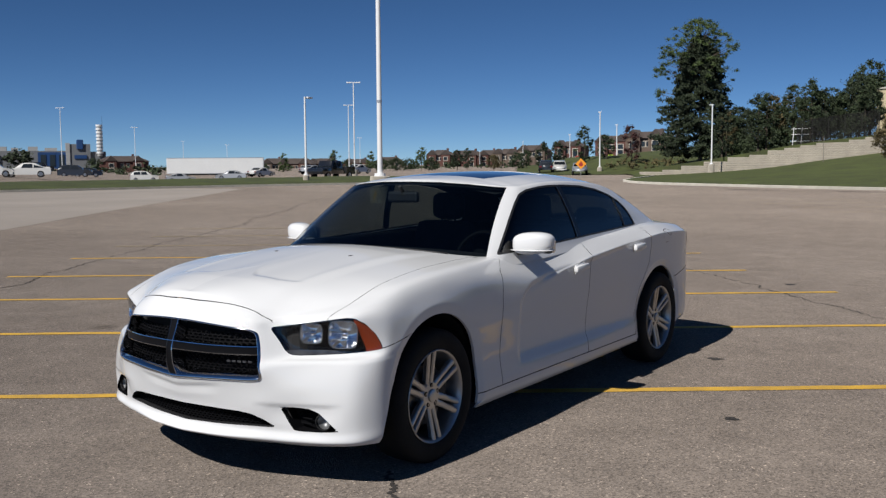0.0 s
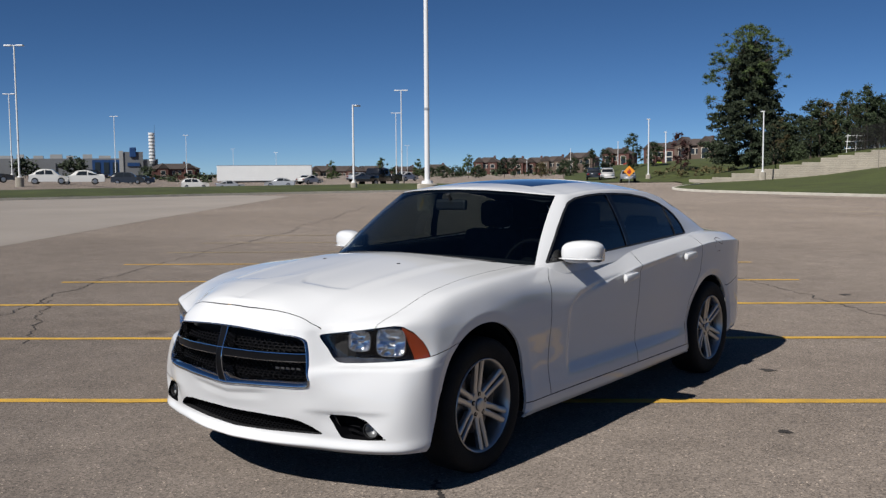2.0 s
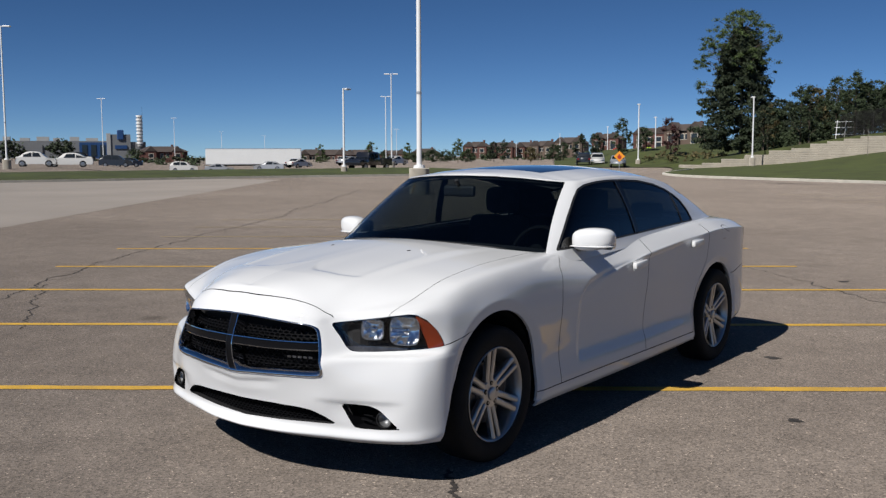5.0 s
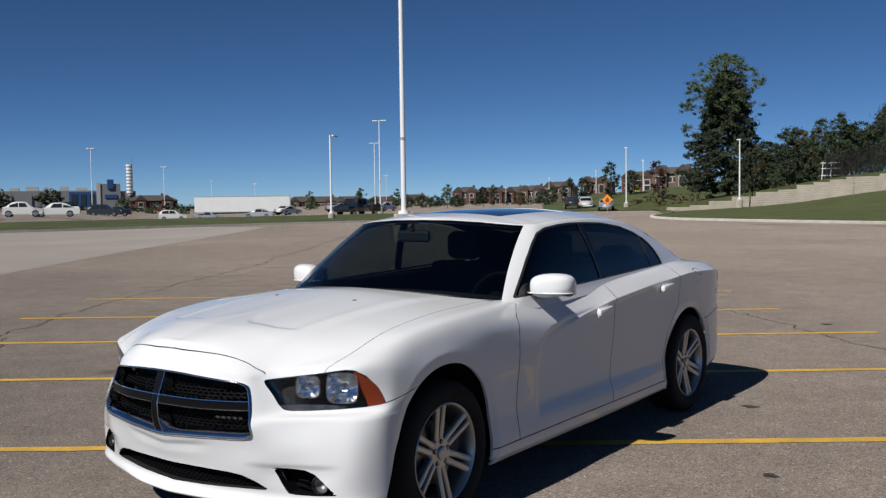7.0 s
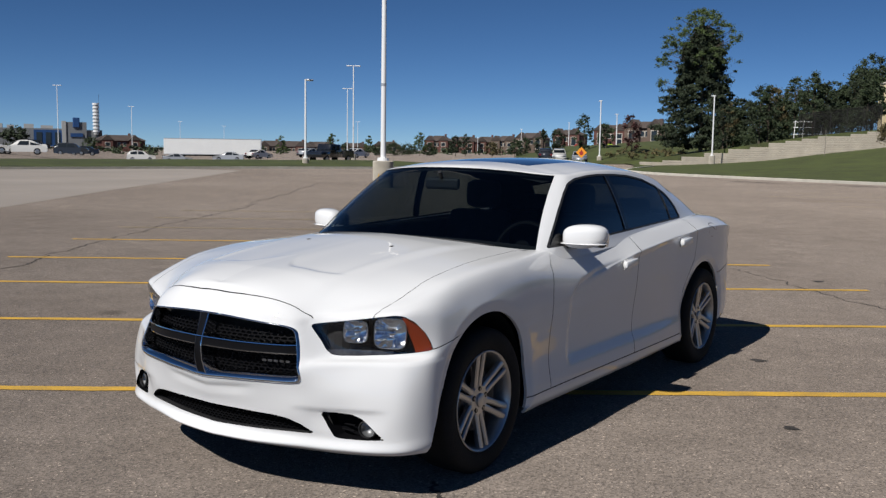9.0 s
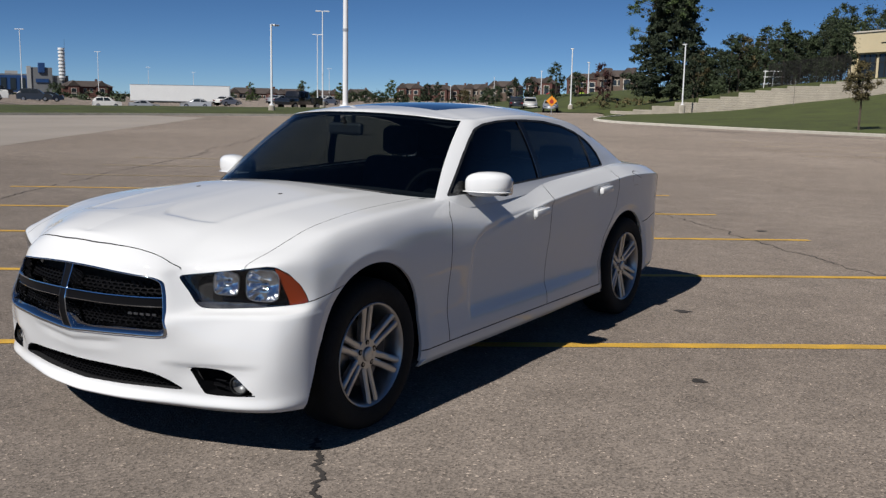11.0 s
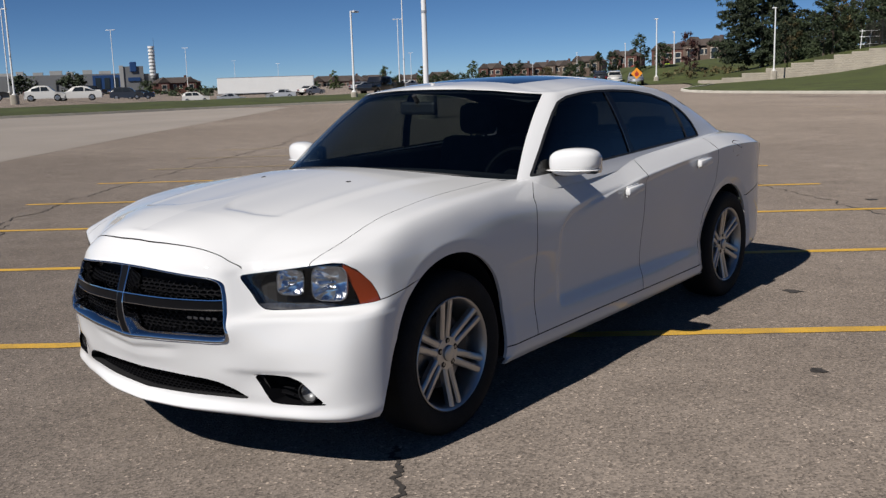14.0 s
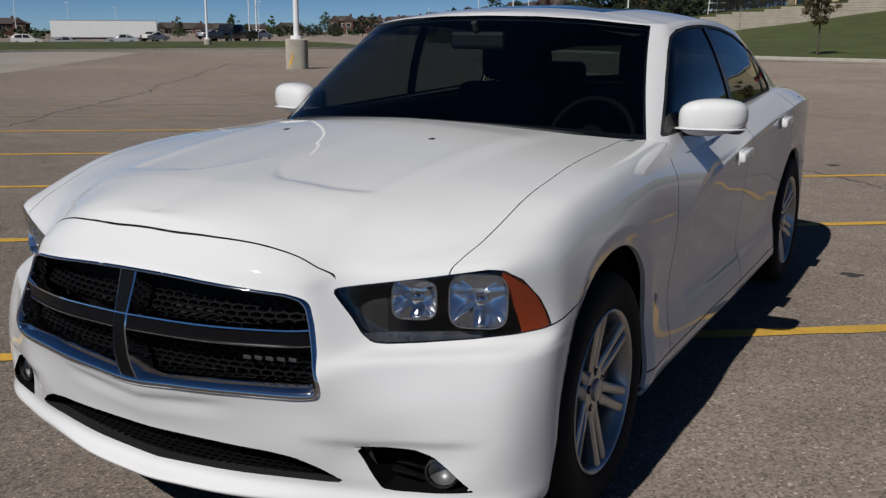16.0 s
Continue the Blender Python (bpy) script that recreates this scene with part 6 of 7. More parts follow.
# a broad-leaved tree grown through the spruce, whose lighter leaves edge and top it
cl = []
edge_at = pchip([.30, .43, .48, .63, .77, .90, .965, 1.0], [3.6, 4.5, 3.6, 4.4, 4.5, 3.5, 2.3, .6])
for i in range(170):
    h = .55 + .45 * (i / 170) ** .75
    a = rng.uniform(0, 6.28)
    q = float(edge_at(h)) * rng.uniform(.2, 1.0) ** .6
    cl.append((math.cos(a) * q, math.sin(a) * q, 16.2 * h - .7, rng.uniform(.30, .62)))
for bx, bz, n in ((-4.7, 9.6, 7), (-4.1, 7.0, 6), (4.2, 11.6, 5), (-3.6, 12.0, 5)):
    cl += [(bx + rng.uniform(-.7, .7), -1.0 + rng.uniform(-1, 1), bz + rng.uniform(-.6, .6), .5) for _ in range(n)]
tree = new("maple_tree")
tagged(tree, "olive-green maple crown rising above the dark spruce", "tree", "trees")
bm = bmesh.new()
cyl(bm, (0, .8, -.2), (0, .3, 14.0), .22, .06, 8)
for a, b, c, r in cl[::3]:
    cyl(bm, (0, .3, c - 1.6), (a, b, c), .05, .02, 5)
part("trunk", bm, BARK, tree)
v, f = leaf_cloud(cl, 120, .088, rng, .7)
link_mesh("crown", v, f, MAPLE, tree, smooth=False)
tree.matrix_basis = pose(-36.2, 105.2, 2.4)

broad_tree("young_tree", -5.8, 49.9, .38, 3.5, 1.75, OLIVE, rng, "young tree with olive-brown autumn leaves on the bank", .42, .055, 190, BARK, 34, "young bank trees")
broad_tree("young_tree", -1.45, 48.3, .42, 4.2, 1.9, OLIVE, rng, "young tree with reddish-brown autumn leaves on the bank", .38, .055, 200, BARK, 36, "young bank trees")
broad_tree("young_tree", 8.5, 45.5, .4, 4.0, 1.9, OLIVE, rng, "young tree with olive-brown autumn leaves on the bank", .38, .085, 80, BARK, 26, "young bank trees")
bm = bmesh.new()
sap = new("sapling")
cyl(bm, (0, 0, -.1), (.02, 0, 2.3), .035, .015, 6)
for i in range(5):
    cyl(bm, (0, 0, 1.0 + i * .25), (.2 * math.cos(i * 2.2), .2 * math.sin(i * 2.2), 1.35 + i * .25), .012, .005, 4)
part("stem", bm, PALE_BARK, sap)
sap.matrix_basis = pose(-17.6, 86, 1.4)
tagged(sap, "bare staked sapling on the grass bank", "tree")

# woods on the terrace
for i in range(40):
    az = radians(10.6 + 8.6 * i / 39 + rng.uniform(-.15, .15))
    d = rng.uniform(103, 124)
    x, y = EYE_X - math.sin(az) * d, EYE_Y + math.cos(az) * d
    hh = float(np.interp(math.degrees(az), [10, 12, 14, 16, 18, 19.5], [6.2, 6.6, 6.2, 5.4, 4.6, 3.8])) * rng.uniform(.70, 1.12)
    leaf = rng.choice([DARKLEAF, DARKLEAF, FIR, DARKLEAF, FIR, FIR] if az < radians(14.5) else [DARKLEAF, OLIVE, FIR, FIR, DARKLEAF])
    broad_tree("wood_tree", x, y, terrace_z(x) + (d - 100) * .02, hh + .4, hh * .55, leaf, rng, "dense dark green tree in the wood above the wall" if leaf is not OLIVE else "thin yellowing tree in the wood above the wall", .12, .105, 125, BARK, 30, "wood above the wall")
for i in range(5):
    x = -27 + i * 2.0
    broad_tree("wood_tree", x, 152 - i * 1.5, 6, rng.uniform(9, 11), 6.0, DARKLEAF, rng, "tall dark tree rising behind the cream building", .2, .17, 100, BARK, 30, "wood above the wall")
for az, d, z, h, w, leaf, lab in ((28.69, 150, .3, 4.4, 2.6, FIR, "round dark green street tree"), (27.80, 146, .5, 4.4, 2.4, FIR, "round dark green street tree"), (26.22, 135, 1.2, 5.3, 3.0, DARKLEAF, "tall dark green street tree on the lawn"),
                                  (24.98, 130, 1.7, 3.6, 2.5, DARKLEAF, "dark green street tree on the lawn"), (23.50, 123, 1.2, 5.2, 2.7, MAROON, "maroon-leaved tree on the lawn beside the road"),
                                  (35.89, 190, 0, 4.6, 2.8, MAPLE, "slim light green street tree"), (38.9, 200, 0, 4.0, 2.0, MAPLE, "slim light green street tree"), (33.76, 200, 0, 4.4, 2.6, FIR, "dark street tree before the houses"), (33.18, 205, 0, 4.7, 3.0, FIR, "dark street tree before the houses"),
                                  (30.26, 170, 0, 3.4, 2.6, DARKLEAF, "low dark tree before the houses"), (29.66, 165, 0, 3.6, 2.6, DARKLEAF, "low dark tree before the houses"), (31.6, 185, 0, 3.0, 3.2, OLIVE, "low olive tree before the houses"), (35.3, 190, -.2, 2.9, 3.2, DARKLEAF, "low dark tree before the houses"),
                                  (36.5, 192, -.3, 2.6, 4.0, DARKLEAF, "low dark tree before the houses"), (37.4, 196, -.3, 2.8, 4.4, DARKLEAF, "low dark tree before the houses"), (38.3, 196, -.3, 2.4, 4.2, DARKLEAF, "low dark tree before the houses"), (40.4, 210, -.5, 2.6, 4.2, DARKLEAF, "low dark tree before the houses"),
                                  (44.0, 215, -1.5, 5.4, 2.6, MAPLE, "light green tree behind the trailer"), (41.0, 215, -1.0, 5.6, 2.8, MAPLE, "slim light green street tree"), (49.4, 230, -1.5, 4.2, 3.4, FIR, "dark tree beside the trailer"), (54.5, 230, -.5, 3.6, 4.5, DARKLEAF, "low dark tree before the houses")):
    x, y = EYE_X - math.sin(radians(az)) * d, EYE_Y + math.cos(radians(az)) * d
    broad_tree("street_tree", x, y, z, h, w, leaf, rng, lab, .14, .11, 95, BARK, 26, "street trees")
for i in range(14):
    x, y = -168 - i * 4.2, 100 - i * 7.5
    broad_tree("hedge_tree", x, y, .5, rng.uniform(3.6, 5.2), 5.5, FIR, rng, "dark hedge tree along the far lot", .1, .34, 36, BARK, 22, "far hedge")


def bushes():
    rng = random.Random(5)
    cl = []
    for i in range(60):
        x = -47 + rng.uniform(0, 10)
        y = 107 + rng.uniform(-6, 8)
        cl.append((x, y, .7 + rng.uniform(0, 1.0), rng.uniform(.5, .9)))
    v, f = leaf_cloud(cl, 26, .16, rng, .7)
    tagged(link_mesh("shrubs", v, f, OLIVE, smooth=False), "yellowing shrubs at the end of the retaining wall", "shrub", kind="stuff")
    cl = []
    for i in range(240):
        x = -33 + rng.uniform(0, 17)
        y = 98.5 - (x + 31) * .30 + rng.uniform(0, 4)
        cl.append((x, y, terrace_z(x) + rng.uniform(.1, 2.0), rng.uniform(.4, .8)))
    v, f = leaf_cloud(cl, 55, .115, rng, .8)
    tagged(link_mesh("undergrowth", v, f, DARKLEAF, smooth=False), "dark undergrowth along the top of the wall", "shrub", kind="stuff")
    cl = []
    for i in range(420):
        a = radians(rng.uniform(18, 72))
        d = rng.uniform(235, 330)
        x, y = EYE_X - math.sin(a) * d, EYE_Y + math.cos(a) * d
        cl.append((x, y, rng.uniform(-2.2, .9), rng.uniform(1.1, 2.0)))
    v, f = leaf_cloud(cl, 46, .42, rng, .7)
    tagged(link_mesh("far_woods", v, f, DARKLEAF, smooth=False), "distant dark tree line round the houses", "trees", kind="stuff")


bushes()


# ---- fence and rack above the wall ----
def build_fence():
    fence = new("fence")
    tagged(fence, "dark mesh fence along the top of the wall", "fence")
    xs = np.linspace(-22, -14.0, 6)
    pts = [(x, 96.6 - (x + 31) * .30, terrace_z(x) - .25) for x in xs]
    for p in pts:
        bm = bmesh.new()
        cyl(bm, p, (p[0], p[1], p[2] + 2.3), .04, .04, 6)
        part("post", bm, FENCE, fence)
    for p, q in zip(pts, pts[1:]):
        n = 26
        for i in range(n):
            t0 = (i + .2) / n
            t1 = (i + .8) / n
            a, b = Vector(p).lerp(Vector(q), t0), Vector(p).lerp(Vector(q), t1)
            part("fence_slat", quad_mesh([(a.x, a.y, a.z + .1), (b.x, b.y, b.z + .1), (b.x, b.y, b.z + 2.5), (a.x, a.y, a.z + 2.5)]), FENCE, fence)


build_fence()
rack = new("pipe_rack")
tagged(rack, "white tubular frame standing among the trees", "rack")
for i, x in enumerate((-1.4, -.5, .5, 1.4)):
    bm = bmesh.new()
    cyl(bm, (x, 0, 0), (x + .15, 0, 1.9), .04, .04, 6)
    part("upright", bm, WHITE_METAL, rack)
for z in (.5, 1.2, 1.75):
    bm = bmesh.new()
    cyl(bm, (-1.5, 0, z), (1.6, 0, z), .035, .035, 6)
    part("rail", bm, WHITE_METAL, rack)
rack.matrix_basis = pose(-21.6, 95.6, 2.95, 0, 0, -12)


# ---- buildings ----
def cream_building():
    b = new("store_building")
    tagged(b, "low cream stucco building with dark glazing and a red band", "building")
    bm = bmesh.new()
    box(bm, 0, 46, 0, 14, 3.4, 6.0, .03)
    box(bm, 0, 46, .6, 14, -2, 3.4, .02)
    part("wall", bm, STUCCO, b)
    bm = bmesh.new()
    box(bm, -.15, 46.2, -.15, 14.1, 5.95, 6.15, .03)
    part("roof_coping", bm, TRIM, b)
    for i in range(12):
        x = 1.6 + i * 3.7
        w = part("window", box_mesh(x, x + 3.1, .50, .62, -.2, 3.2), WINDOW, b)
        for k in range(4):
            part("mullion", box_mesh(x + k * 1.0, x + k * 1.0 + .07, .44, .52, -.2, 3.2), FENCE, w)
        part("transom", box_mesh(x, x + 3.1, .44, .52, 2.1, 2.2), FENCE, w)
    part("red_band", box_mesh(9, 46, .36, .46, 2.25, 2.75), RED, b, "red band over the glazing")
    for x in (0.3, 8.2, 23, 38):
        part("pillar", box_mesh(x, x + .9, -.02, .6, -2, 3.4), STUCCO, b)
    part("roof_pipe", box_mesh(6, 15, -.10, -.02, 4.55, 4.62), FENCE, b)
    b.matrix_basis = pose(-21.9, 132.3, 4.75, 0, 0, -40)


def box_mesh(x0, x1, y0, y1, z0, z1, bevel=.0):
    bm = bmesh.new()
    box(bm, x0, x1, y0, y1, z0, z1, bevel)
    return bm


cream_building()


def house(x, y, z, w, d, h, turn, wall, label):
    b = new("house")
    tagged(b, label, "house", "far houses")
    part("wall", box_mesh(-w / 2, w / 2, -d / 2, d / 2, -3, h, .02), wall, b)
    bm = bmesh.new()
    e, r = .5, h * .42
    v = [bm.verts.new(p) for p in ((-w / 2 - e, -d / 2 - e, h), (w / 2 + e, -d / 2 - e, h), (w / 2 + e, d / 2 + e, h), (-w / 2 - e, d / 2 + e, h), (-w / 2 + d * .3, 0, h + r), (w / 2 - d * .3, 0, h + r))]
    for q in ((0, 1, 5, 4), (1, 2, 5), (2, 3, 4, 5), (3, 0, 4), (3, 2, 1, 0)):
        bm.faces.new([v[i] for i in q])
    roof = part("roof", bm, ROOF, b)
    # gabled bays on the street side
    for gx in (-w * .28, w * .28):
        part("bay", box_mesh(gx - 1.6, gx + 1.6, -d / 2 - .9, -d / 2 + .1, -3, h + .2), wall, b)
        bm = bmesh.new()
        vs = [bm.verts.new(p) for p in ((gx - 1.9, -d / 2 - 1.1, h + .2), (gx + 1.9, -d / 2 - 1.1, h + .2), (gx, -d / 2 - 1.1, h + 1.9), (gx - 1.9, -d / 2 + 2.5, h + .2), (gx + 1.9, -d / 2 + 2.5, h + .2), (gx, -d / 2 + 3.4, h + 1.9))]
        for q in ((0, 1, 2), (0, 2, 5, 3), (1, 4, 5, 2)):
            bm.faces.new([vs[i] for i in q])
        part("gable", bm, ROOF, b)
        for wz in (.8, h - 1.9):
            win = part("window", box_mesh(gx - .8, gx + .8, -d / 2 - .96, -d / 2 - .88, wz, wz + 1.4), TRIM, b)
            part("pane", box_mesh(gx - .66, gx + .66, -d / 2 - .99, -d / 2 - .95, wz + .12, wz + 1.28), WINDOW, win)
    for gx in (-w * .05, w * .07):
        win = part("window", box_mesh(gx - .5, gx + .5, -d / 2 - .06, -d / 2 + .02, h - 1.9, h - .6), TRIM, b)
        part("pane", box_mesh(gx - .4, gx + .4, -d / 2 - .09, -d / 2 - .05, h - 1.8, h - .7), WINDOW, win)
    part("chimney", box_mesh(w * .2, w * .2 + .7, .3, 1.0, h, h + r + .6), BRICK, roof)
    b.matrix_basis = pose(x, y, z, 0, 0, turn)


# direction and distance from the lot, base, width, depth, eaves, wall
houses = [(53.0, 332, -1.8, 15, 10, 4.3, BRICK), (44.6, 360, -3.4, 10, 9, 4.8, TAN_BRICK), (43.2, 362, -3.6, 13, 9, 4.9, BRICK), (41.6, 372, -3.2, 12, 9, 4.6, TAN_BRICK), (39.6, 385, -2.6, 11, 9, 4.0, BRICK), (37.8, 380, -2.2, 11, 9, 4.2, TAN_BRICK),
          (34.7, 345, -.6, 9, 9, 4.6, BRICK), (33.1, 350, -.9, 11, 9, 4.7, BRICK), (31.9, 352, -.8, 9, 9, 4.7, BRICK), (30.7, 340, -.3, 9, 9, 4.5, TAN_BRICK), (29.2, 320, .7, 10, 9, 4.4, TAN_BRICK),
          (27.0, 280, 1.9, 8, 8, 3.8, BRICK), (24.4, 255, 2.3, 9, 8, 4.1, BRICK), (22.4, 215, 2.8, 9, 8, 3.6, TAN_BRICK)]
for az, d, z, w, dep, h, m in houses:
    house(EYE_X - math.sin(radians(az)) * d, EYE_Y + math.cos(radians(az)) * d, z, w, dep, h, az - 6 + 14 * math.sin(az * 3), m, "two-storey brick house with brown hipped roof" if m is BRICK else "two-storey tan house with brown hipped roof")


def cinema():
    b = new("cinema_building")
    tagged(b, "grey entertainment building with a blue front and a ringed tower", "building")
    # x to the right as seen from the lot, y away
    part("hall", box_mesh(-66, 0, 4, 34, -3, 7.2), CLAD, b)
    for i in range(9):
        part("roof_unit", box_mesh(-58 + i * 6.2, -55.4 + i * 6.2 + (i % 3), 8, 12, 7.2, 8.4 + .5 * (i % 2)), PALE_CLAD, b)
    for i in range(6):
        part("hall_panel", box_mesh(-46 + i * 7.4, -39.6 + i * 7.4, 3.2, 4.2, -2, 5.6), CLAD, b)
    part("blue_front", box_mesh(-11, -.5, 2, 8, -3, 6.6), BLUE_CLAD, b, "dark blue glazed front")
    for i in range(3):
        part("front_arch", box_mesh(-10 + i * 3.4, -8 + i * 3.4, 1.8, 2.1, 1.0, 5.6), WINDOW, b)
    part("sign_block", box_mesh(0, 8.6, 0, 8, -3, 9.8), CLAD, b, "tall grey sign block")
    part("sign_edge", box_mesh(-.6, .9, -.4, 8, -3, 10.2), PALE_CLAD, b)
    part("emblem", box_mesh(3.4, 6.0, -.7, -.1, 7.6, 11.6, .3), BLUE_CLAD, b, "plain blue emblem")
    part("sign_panel", box_mesh(2.5, 7.2, -.4, -.05, 4.0, 5.4), BLUE_CLAD, b)
    part("wing", box_mesh(8.6, 14.5, 1, 8, -3, 6.8), CLAD, b)
    bm = bmesh.new()
    cyl(bm, (12.2, 0, 5), (12.2, 0, 17.5), 1.0, 1.0, 14)
    tower = part("tower", bm, PALE_CLAD, b)
    for i in range(9):
        bm = bmesh.new()
        cyl(bm, (12.2, 0, 6 + i * 1.35), (12.2, 0, 6.75 + i * 1.35), 1.3, 1.3, 14)
        part("tower_ring", bm, WHITE_METAL, tower)
    bm = bmesh.new()
    cyl(bm, (13.4, .5, 4), (13.4, .5, 21), .12, .04, 6)
    part("mast", bm, FENCE, tower)
    b.matrix_basis = pose(-338, 226, 0, 0, 0, 57)


cinema()


# ---- trailer and parked cars ----
def trailer():
    t = new("semi_trailer")
    tagged(t, "long white box trailer parked in the far lot", "trailer")
    part("box", box_mesh(-6.5, 6.5, -1.3, 1.3, 1.15, 3.9, .04), TRAILER, t)
    part("top_rail", box_mesh(-6.52, 6.52, -1.32, 1.32, 3.84, 3.92), CAR_SILVER, t)
    part("bottom_rail", box_mesh(-6.52, 6.52, -1.33, 1.33, 1.08, 1.2), CAR_SILVER, t)
    part("end_frame", box_mesh(6.48, 6.6, -1.3, 1.3, 1.1, 3.95), CAR_SILVER, t)
    for x in (3.6, 4.9):
        for y in (-1.1, 1.1):
            bm = bmesh.new()
            lathe(bm, [(.001, -.13), (.45, -.13), (.50, -.1), (.50, .1), (.45, .13), (.001, .13)], 18, pose(x, y, .5, 0, 0, 90))
            part("wheel", bm, RUBBER, t, smooth=True)
    for y in (-.8, .8):
        part("landing_leg", box_mesh(-3.9, -3.75, y - .08, y + .08, 0, 1.15), FENCE, t)
    part("underframe", box_mesh(-5.6, 6.1, -.5, .5, .85, 1.12), FENCE, t)
    t.matrix_basis = pose(-122.2, 108.2, -1.15, 0, 0, 47.9) @ Matrix.Diagonal((1.23, 1, .96, 1))


trailer()

PROFILES = {
    "hatchback_car": (3.6, 1.63, 1.48, [(-1.8, .45), (-1.78, .68), (-1.55, .80), (-.95, .90), (-.35, 1.40), (.2, 1.48), (.85, 1.42), (1.45, 1.02), (1.75, .92), (1.8, .5)], (-1.15, 1.2)),
    "sedan_car": (4.6, 1.78, 1.45, [(-2.3, .45), (-2.26, .68), (-2.0, .80), (-1.0, .95), (-.35, 1.38), (.3, 1.45), (.9, 1.38), (1.55, 1.05), (2.2, 1.0), (2.3, .5)], (-1.35, 1.35)),
    "suv_car": (4.6, 1.85, 1.72, [(-2.3, .5), (-2.28, .85), (-2.0, 1.0), (-1.1, 1.12), (-.5, 1.62), (.2, 1.72), (1.6, 1.68), (2.15, 1.2), (2.28, 1.0), (2.3, .55)], (-1.4, 1.4)),
}


def parked_car(kind, x, y, turn, paint, label):
    z = land(x, y)
    L, W, H, prof, axles = PROFILES[kind]
    car = new(kind)
    tagged(car, label, "car", "parked cars")
    pr = np.array(prof)
    line = catmull([(a, 0, b) for a, b in prof], 40)
    verts, faces = [], []
    for k, (s, top) in enumerate(((1.0, 0), (.96, .0), (.72, 1.0), (.0, 1.0))):
        for p in line:
            gl = max(0.0, p[2] - H * .62)
            wy = W / 2 * (1.0 if k == 0 else s) if k < 2 else (W / 2 * (.97 - gl * .42) if k == 2 else 0)
            zz = .28 if k == 0 else (min(p[2], H * .62) * .98 if k == 1 else p[2])
            verts.append((p[0] * (1 if k else .99), wy, zz if k != 0 else .28))
    n = len(line)
    for k in range(3):
        for i in range(n - 1):
            faces.append((k * n + i, k * n + i + 1, (k + 1) * n + i + 1, (k + 1) * n + i))
    m = len(verts)
    verts += [(a, -b, c) for a, b, c in verts]
    faces += [tuple(j + m for j in f[::-1]) for f in faces]
    link_mesh("body", verts, faces, paint, car)
    # glasshouse band on each side and fore and aft
    top = [p for p in line if p[2] > H * .68]
    x0, x1 = top[0][0], top[-1][0]
    for s in (1, -1):
        for a, b in ((0.12, .47), (.51, .86)):
            xa, xb = x0 + (x1 - x0) * a, x0 + (x1 - x0) * b
            zt = lambda q: float(np.interp(q, line[:, 0], line[:, 2])) - .09
            bm = bmesh.new()
            g = lambda zz: W / 2 * (.97 - max(0, zz - H * .62) * .42) + .012
            q = [(xa, H * .66), (xb, H * .66), (xb, zt(xb)), ((xa + (xb - xa) * .25) if a < .3 else xa, zt(xa + (xb - xa) * .25))]
            vs = [bm.verts.new((u, s * g(w), w)) for u, w in q] + [bm.verts.new((u, s * (g(w) - .03), w)) for u, w in q]
            bm.faces.new(vs[:4])
            for i in range(4):
                bm.faces.new((vs[i], vs[(i + 1) % 4], vs[4 + (i + 1) % 4], vs[4 + i]))
            part("side_window", bm, WINDOW, car)
    for i, (p, q) in enumerate(((3, 4), (6, 7))):
        a, b = prof[p], prof[q]
        a, b = (np.array(a) * .85 + np.array(b) * .15), (np.array(a) * .12 + np.array(b) * .88)
        o = np.array([b[1] - a[1], -(b[0] - a[0])])
        o = o / np.linalg.norm(o) * .03
        o = o if o[1] > 0 else -o
        part("windscreen" if i == 0 else "rear_screen", quad_mesh([(a[0] + o[0], -W * .40, a[1] + o[1]), (a[0] + o[0], W * .40, a[1] + o[1]), (b[0] + o[0], W * .34, b[1] + o[1]), (b[0] + o[0], -W * .34, b[1] + o[1])]), WINDOW, car)
    for ax in axles:
        for s in (1, -1):
            bm = bmesh.new()
            lathe(bm, [(.001, .02), (.2, .03), (.31, .05), (.33, .02), (.33, -.16), (.001, -.16)], 18, pose(ax, s * (W / 2 - .04), .33, 0, 0, 90 * s))
            w = part("wheel", bm, RUBBER, car, smooth=True)
            bm = bmesh.new()
            lathe(bm, [(.001, .06), (.12, .055), (.205, .05), (.21, .03)], 14, pose(ax, s * (W / 2 - .04), .33, 0, 0, 90 * s))
            part("hubcap", bm, ALLOY, w, smooth=True)
    for s in (1, -1):
        part("headlamp", box_mesh(-L / 2 - .01, -L / 2 + .22, s * W * .36 - .18, s * W * .36 + .18, H * .43, H * .50, .03), REFLECTOR, car)
        part("tail_lamp", box_mesh(L / 2 - .12, L / 2 + .015, s * W * .38 - .14, s * W * .38 + .14, H * .5, H * .62, .03), RED_LENS, car)
    car.matrix_basis = pose(x, y, z, 0, 0, turn)
    return car


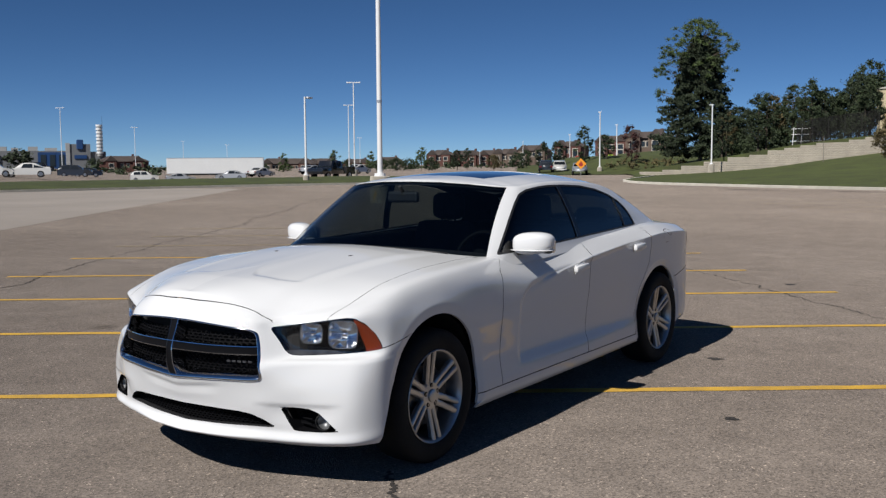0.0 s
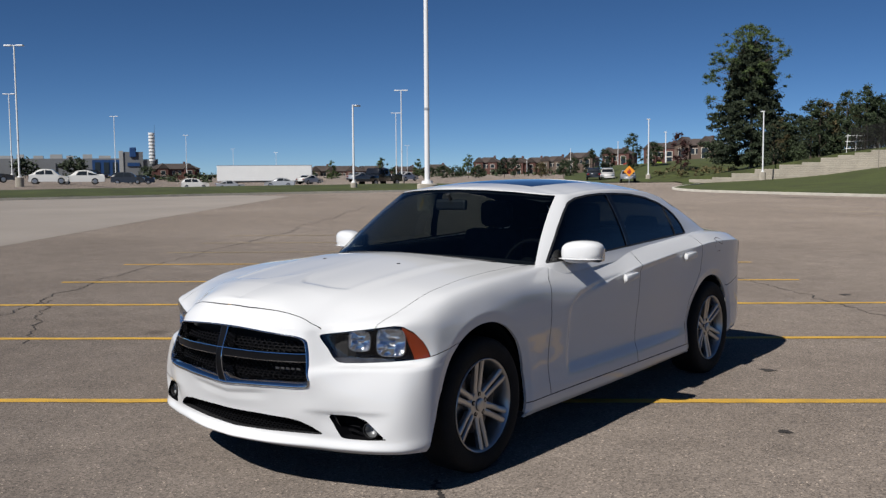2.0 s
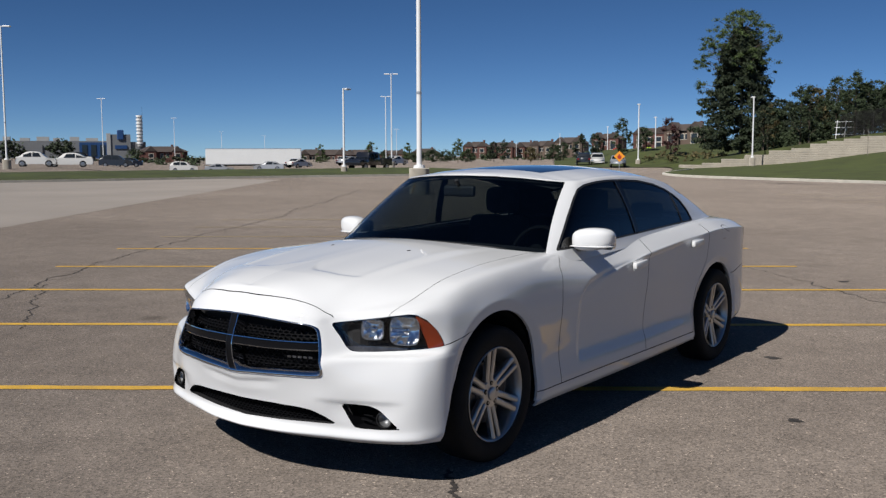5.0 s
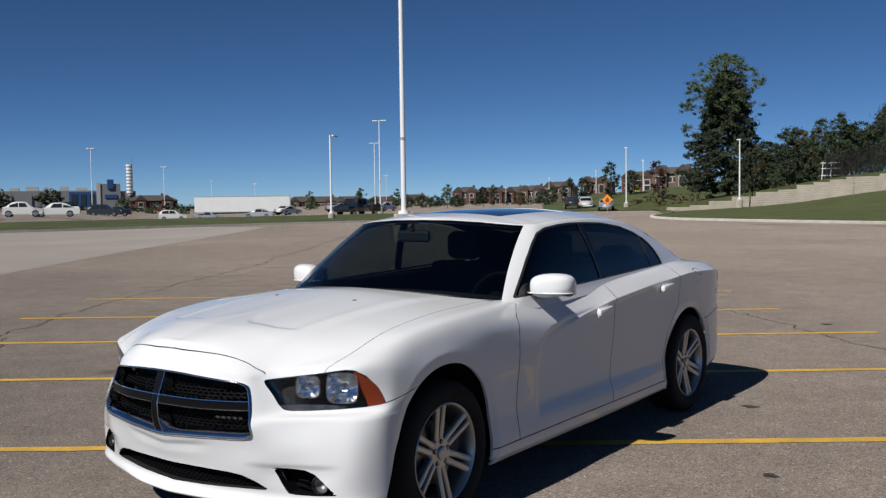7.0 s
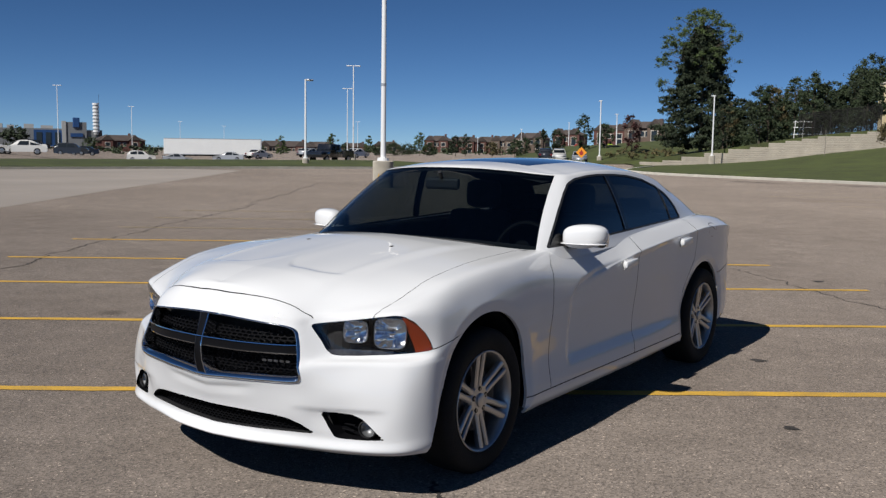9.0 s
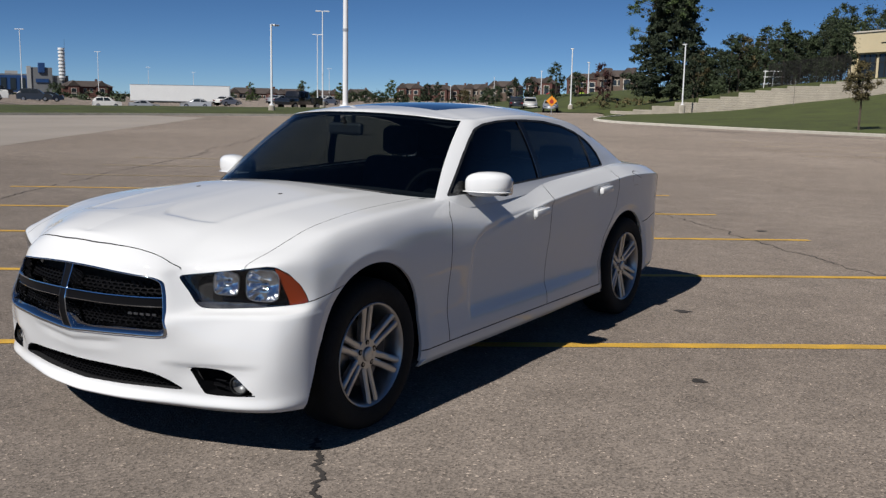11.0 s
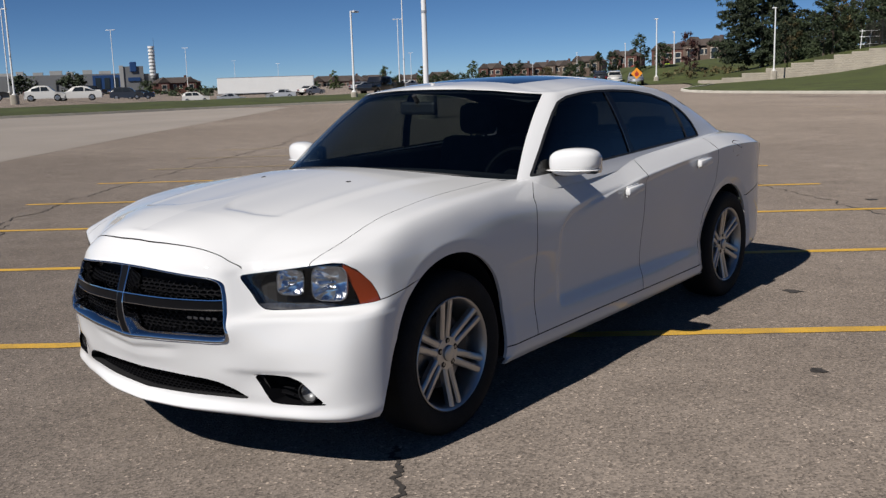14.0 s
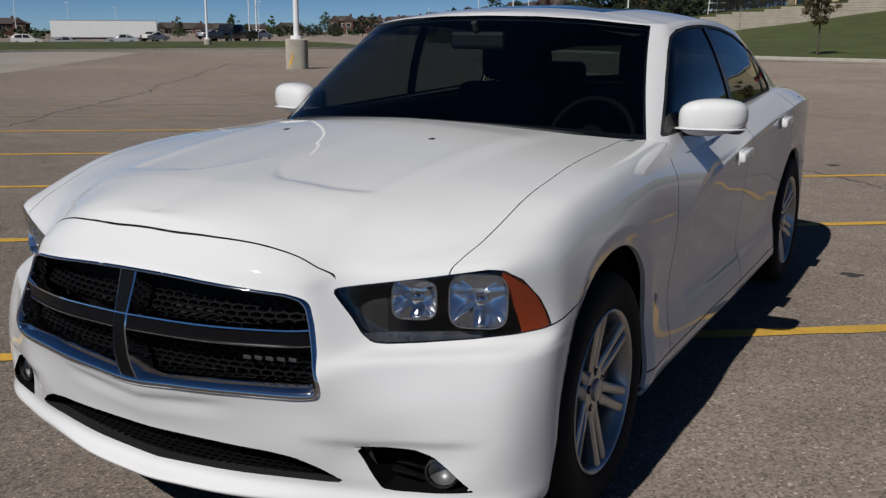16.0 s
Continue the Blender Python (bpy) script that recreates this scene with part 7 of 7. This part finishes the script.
def pickup(x, y, turn):
    t = new("pickup_truck")
    tagged(t, "black crew-cab pickup truck parked behind the verge", "truck", "parked cars")
    bm = bmesh.new()
    box(bm, -2.9, -1.3, -.98, .98, .55, 1.18, .10)
    part("bonnet", bm, CAR_BLACK, t, smooth=True)
    bm = bmesh.new()
    vs = box(bm, -1.5, 1.0, -.98, .98, .55, 1.95, .14)
    for v in bm.verts:
        if v.co.z > 1.3:
            v.co.x = v.co.x * .72 - .05
            v.co.y *= .86
    part("cab", bm, CAR_BLACK, t, smooth=True)
    bm = bmesh.new()
    box(bm, .9, 2.95, -.98, -.90, .55, 1.30, .03)
    box(bm, .9, 2.95, .90, .98, .55, 1.30, .03)
    box(bm, 2.86, 2.95, -.98, .98, .55, 1.30, .03)
    box(bm, .9, 2.95, -.95, .95, .55, .75, .03)
    part("bed", bm, CAR_BLACK, t)
    for s in (1, -1):
        for a, b in ((-.95, -.30), (-.2, .45)):
            part("side_window", quad_mesh([(a, s * .93, 1.30), (b, s * .93, 1.30), (b, s * .87, 1.78), (a + .1, s * .87, 1.78)]), WINDOW, t)
        part("tail_lamp", box_mesh(2.93, 2.98, s * .88 - .09, s * .88 + .09, .85, 1.25, .01), RED_LENS, t)
        for ax in (-1.9, 1.95):
            bm = bmesh.new()
            lathe(bm, [(.001, .02), (.25, .03), (.38, .05), (.40, .02), (.40, -.2), (.001, -.2)], 18, pose(ax, s * .95, .40, 0, 0, 90 * s))
            w = part("wheel", bm, RUBBER, t, smooth=True)
            bm = bmesh.new()
            lathe(bm, [(.001, .06), (.15, .055), (.25, .05), (.26, .03)], 14, pose(ax, s * .95, .40, 0, 0, 90 * s))
            part("hubcap", bm, ALLOY, w, smooth=True)
    part("windscreen", quad_mesh([(-1.32, -.84, 1.28), (-1.32, .84, 1.28), (-1.08, .76, 1.82), (-1.08, -.76, 1.82)]), WINDOW, t)
    part("bumper", box_mesh(2.93, 3.08, -.95, .95, .5, .72, .04), CHROME, t)
    t.matrix_basis = pose(x, y, land(x, y), 0, 0, turn)


pickup(-64.3, 72.1, 95)
for kind, x, y, turn, paint, lab in (
        ("sedan_car", -90.0, 42.8, 245, CAR_DARK, "charcoal sedan parked beside a lamp post"), ("hatchback_car", -83.2, 45.3, 235, CAR_WHITE, "small pearl-white hatchback parked behind the verge"),
        ("sedan_car", -84.6, 49.6, 55, CAR_WHITE, "pearl-white sedan parked behind the verge"), ("sedan_car", -106.1, 96.7, 42, CAR_SILVER, "silver sedan parked before the trailer"),
        ("suv_car", -118, 78, 230, CAR_DARK, "dark minivan parked in the far lot"), ("suv_car", -150, 93, 240, CAR_BLACK, "black car parked before the blue front"), ("sedan_car", -146, 100, 235, CAR_DARK, "dark car parked in the far lot"),
        ("sedan_car", -128, 87, 50, CAR_BLACK, "black car parked in the far lot"), ("suv_car", -130, 99.4, 235, CAR_WHITE, "white car parked in the far lot"), ("sedan_car", -118, 97, 235, CAR_SILVER, "silver car parked in the far lot"),
        ("sedan_car", -104, 101, 276, CAR_WHITE, "white car parked near the trailer"), ("sedan_car", -98, 106, 276, CAR_SILVER, "silver car parked near the trailer"), ("sedan_car", -92, 110, 276, CAR_WHITE, "white car parked near the trailer"),
        ("suv_car", -56.2, 104.6, 300, CAR_DARK, "dark blue car on the side road"), ("suv_car", -54.5, 105.2, 118, CAR_WHITE, "white sport utility car on the side road"), ("sedan_car", -47.2, 96.3, 118, CAR_SILVER, "silver car on the side road")):
    parked_car(kind, x, y, turn, paint, lab)


# ---- road signs ----
def diamond_sign(x, y, z):
    s = new("road_sign")
    tagged(s, "orange diamond warning sign on a thin post", "road sign")
    bm = bmesh.new()
    cyl(bm, (0, 0, -.2), (0, 0, 1.75), .03, .03, 8)
    part("post", bm, CAR_SILVER, s)
    bm = bmesh.new()
    box(bm, -.38, .38, -.012, .012, -.38, .38, .004, pose(0, -.04, 1.28, 0, 45, 0))
    plate = part("plate", bm, SIGN, s)
    bm = bmesh.new()
    cyl(bm, (0, -.056, 1.22), (0, -.062, 1.22), .20, .20, 16)
    box(bm, -.05, .05, -.064, -.056, 1.36, 1.52, .002)
    part("emblem", bm, RED, plate, "plain dark red disc")
    s.matrix_basis = pose(x, y, z, 0, 0, 28)


diamond_sign(-38.8, 79.8, .05)
for x, y, m, c, lab in ((-57, 126, SIGN_YELLOW, .45, "fluorescent yellow-green sign on a post"), (-70, 141, RED, .38, "red stop sign on a post"), (-98, 190, CAR_SILVER, .4, "grey sign on a post")):
    s = new("road_sign")
    tagged(s, lab, "road sign")
    bm = bmesh.new()
    cyl(bm, (0, 0, -.2), (0, 0, 2.4), .04, .04, 8)
    part("post", bm, CAR_SILVER, s)
    bm = bmesh.new()
    cyl(bm, (0, -.05, 2.2), (0, -.08, 2.2), c, c, 8)
    part("plate", bm, m, s)
    s.matrix_basis = pose(x, y, land(x, y), 0, 0, 25)
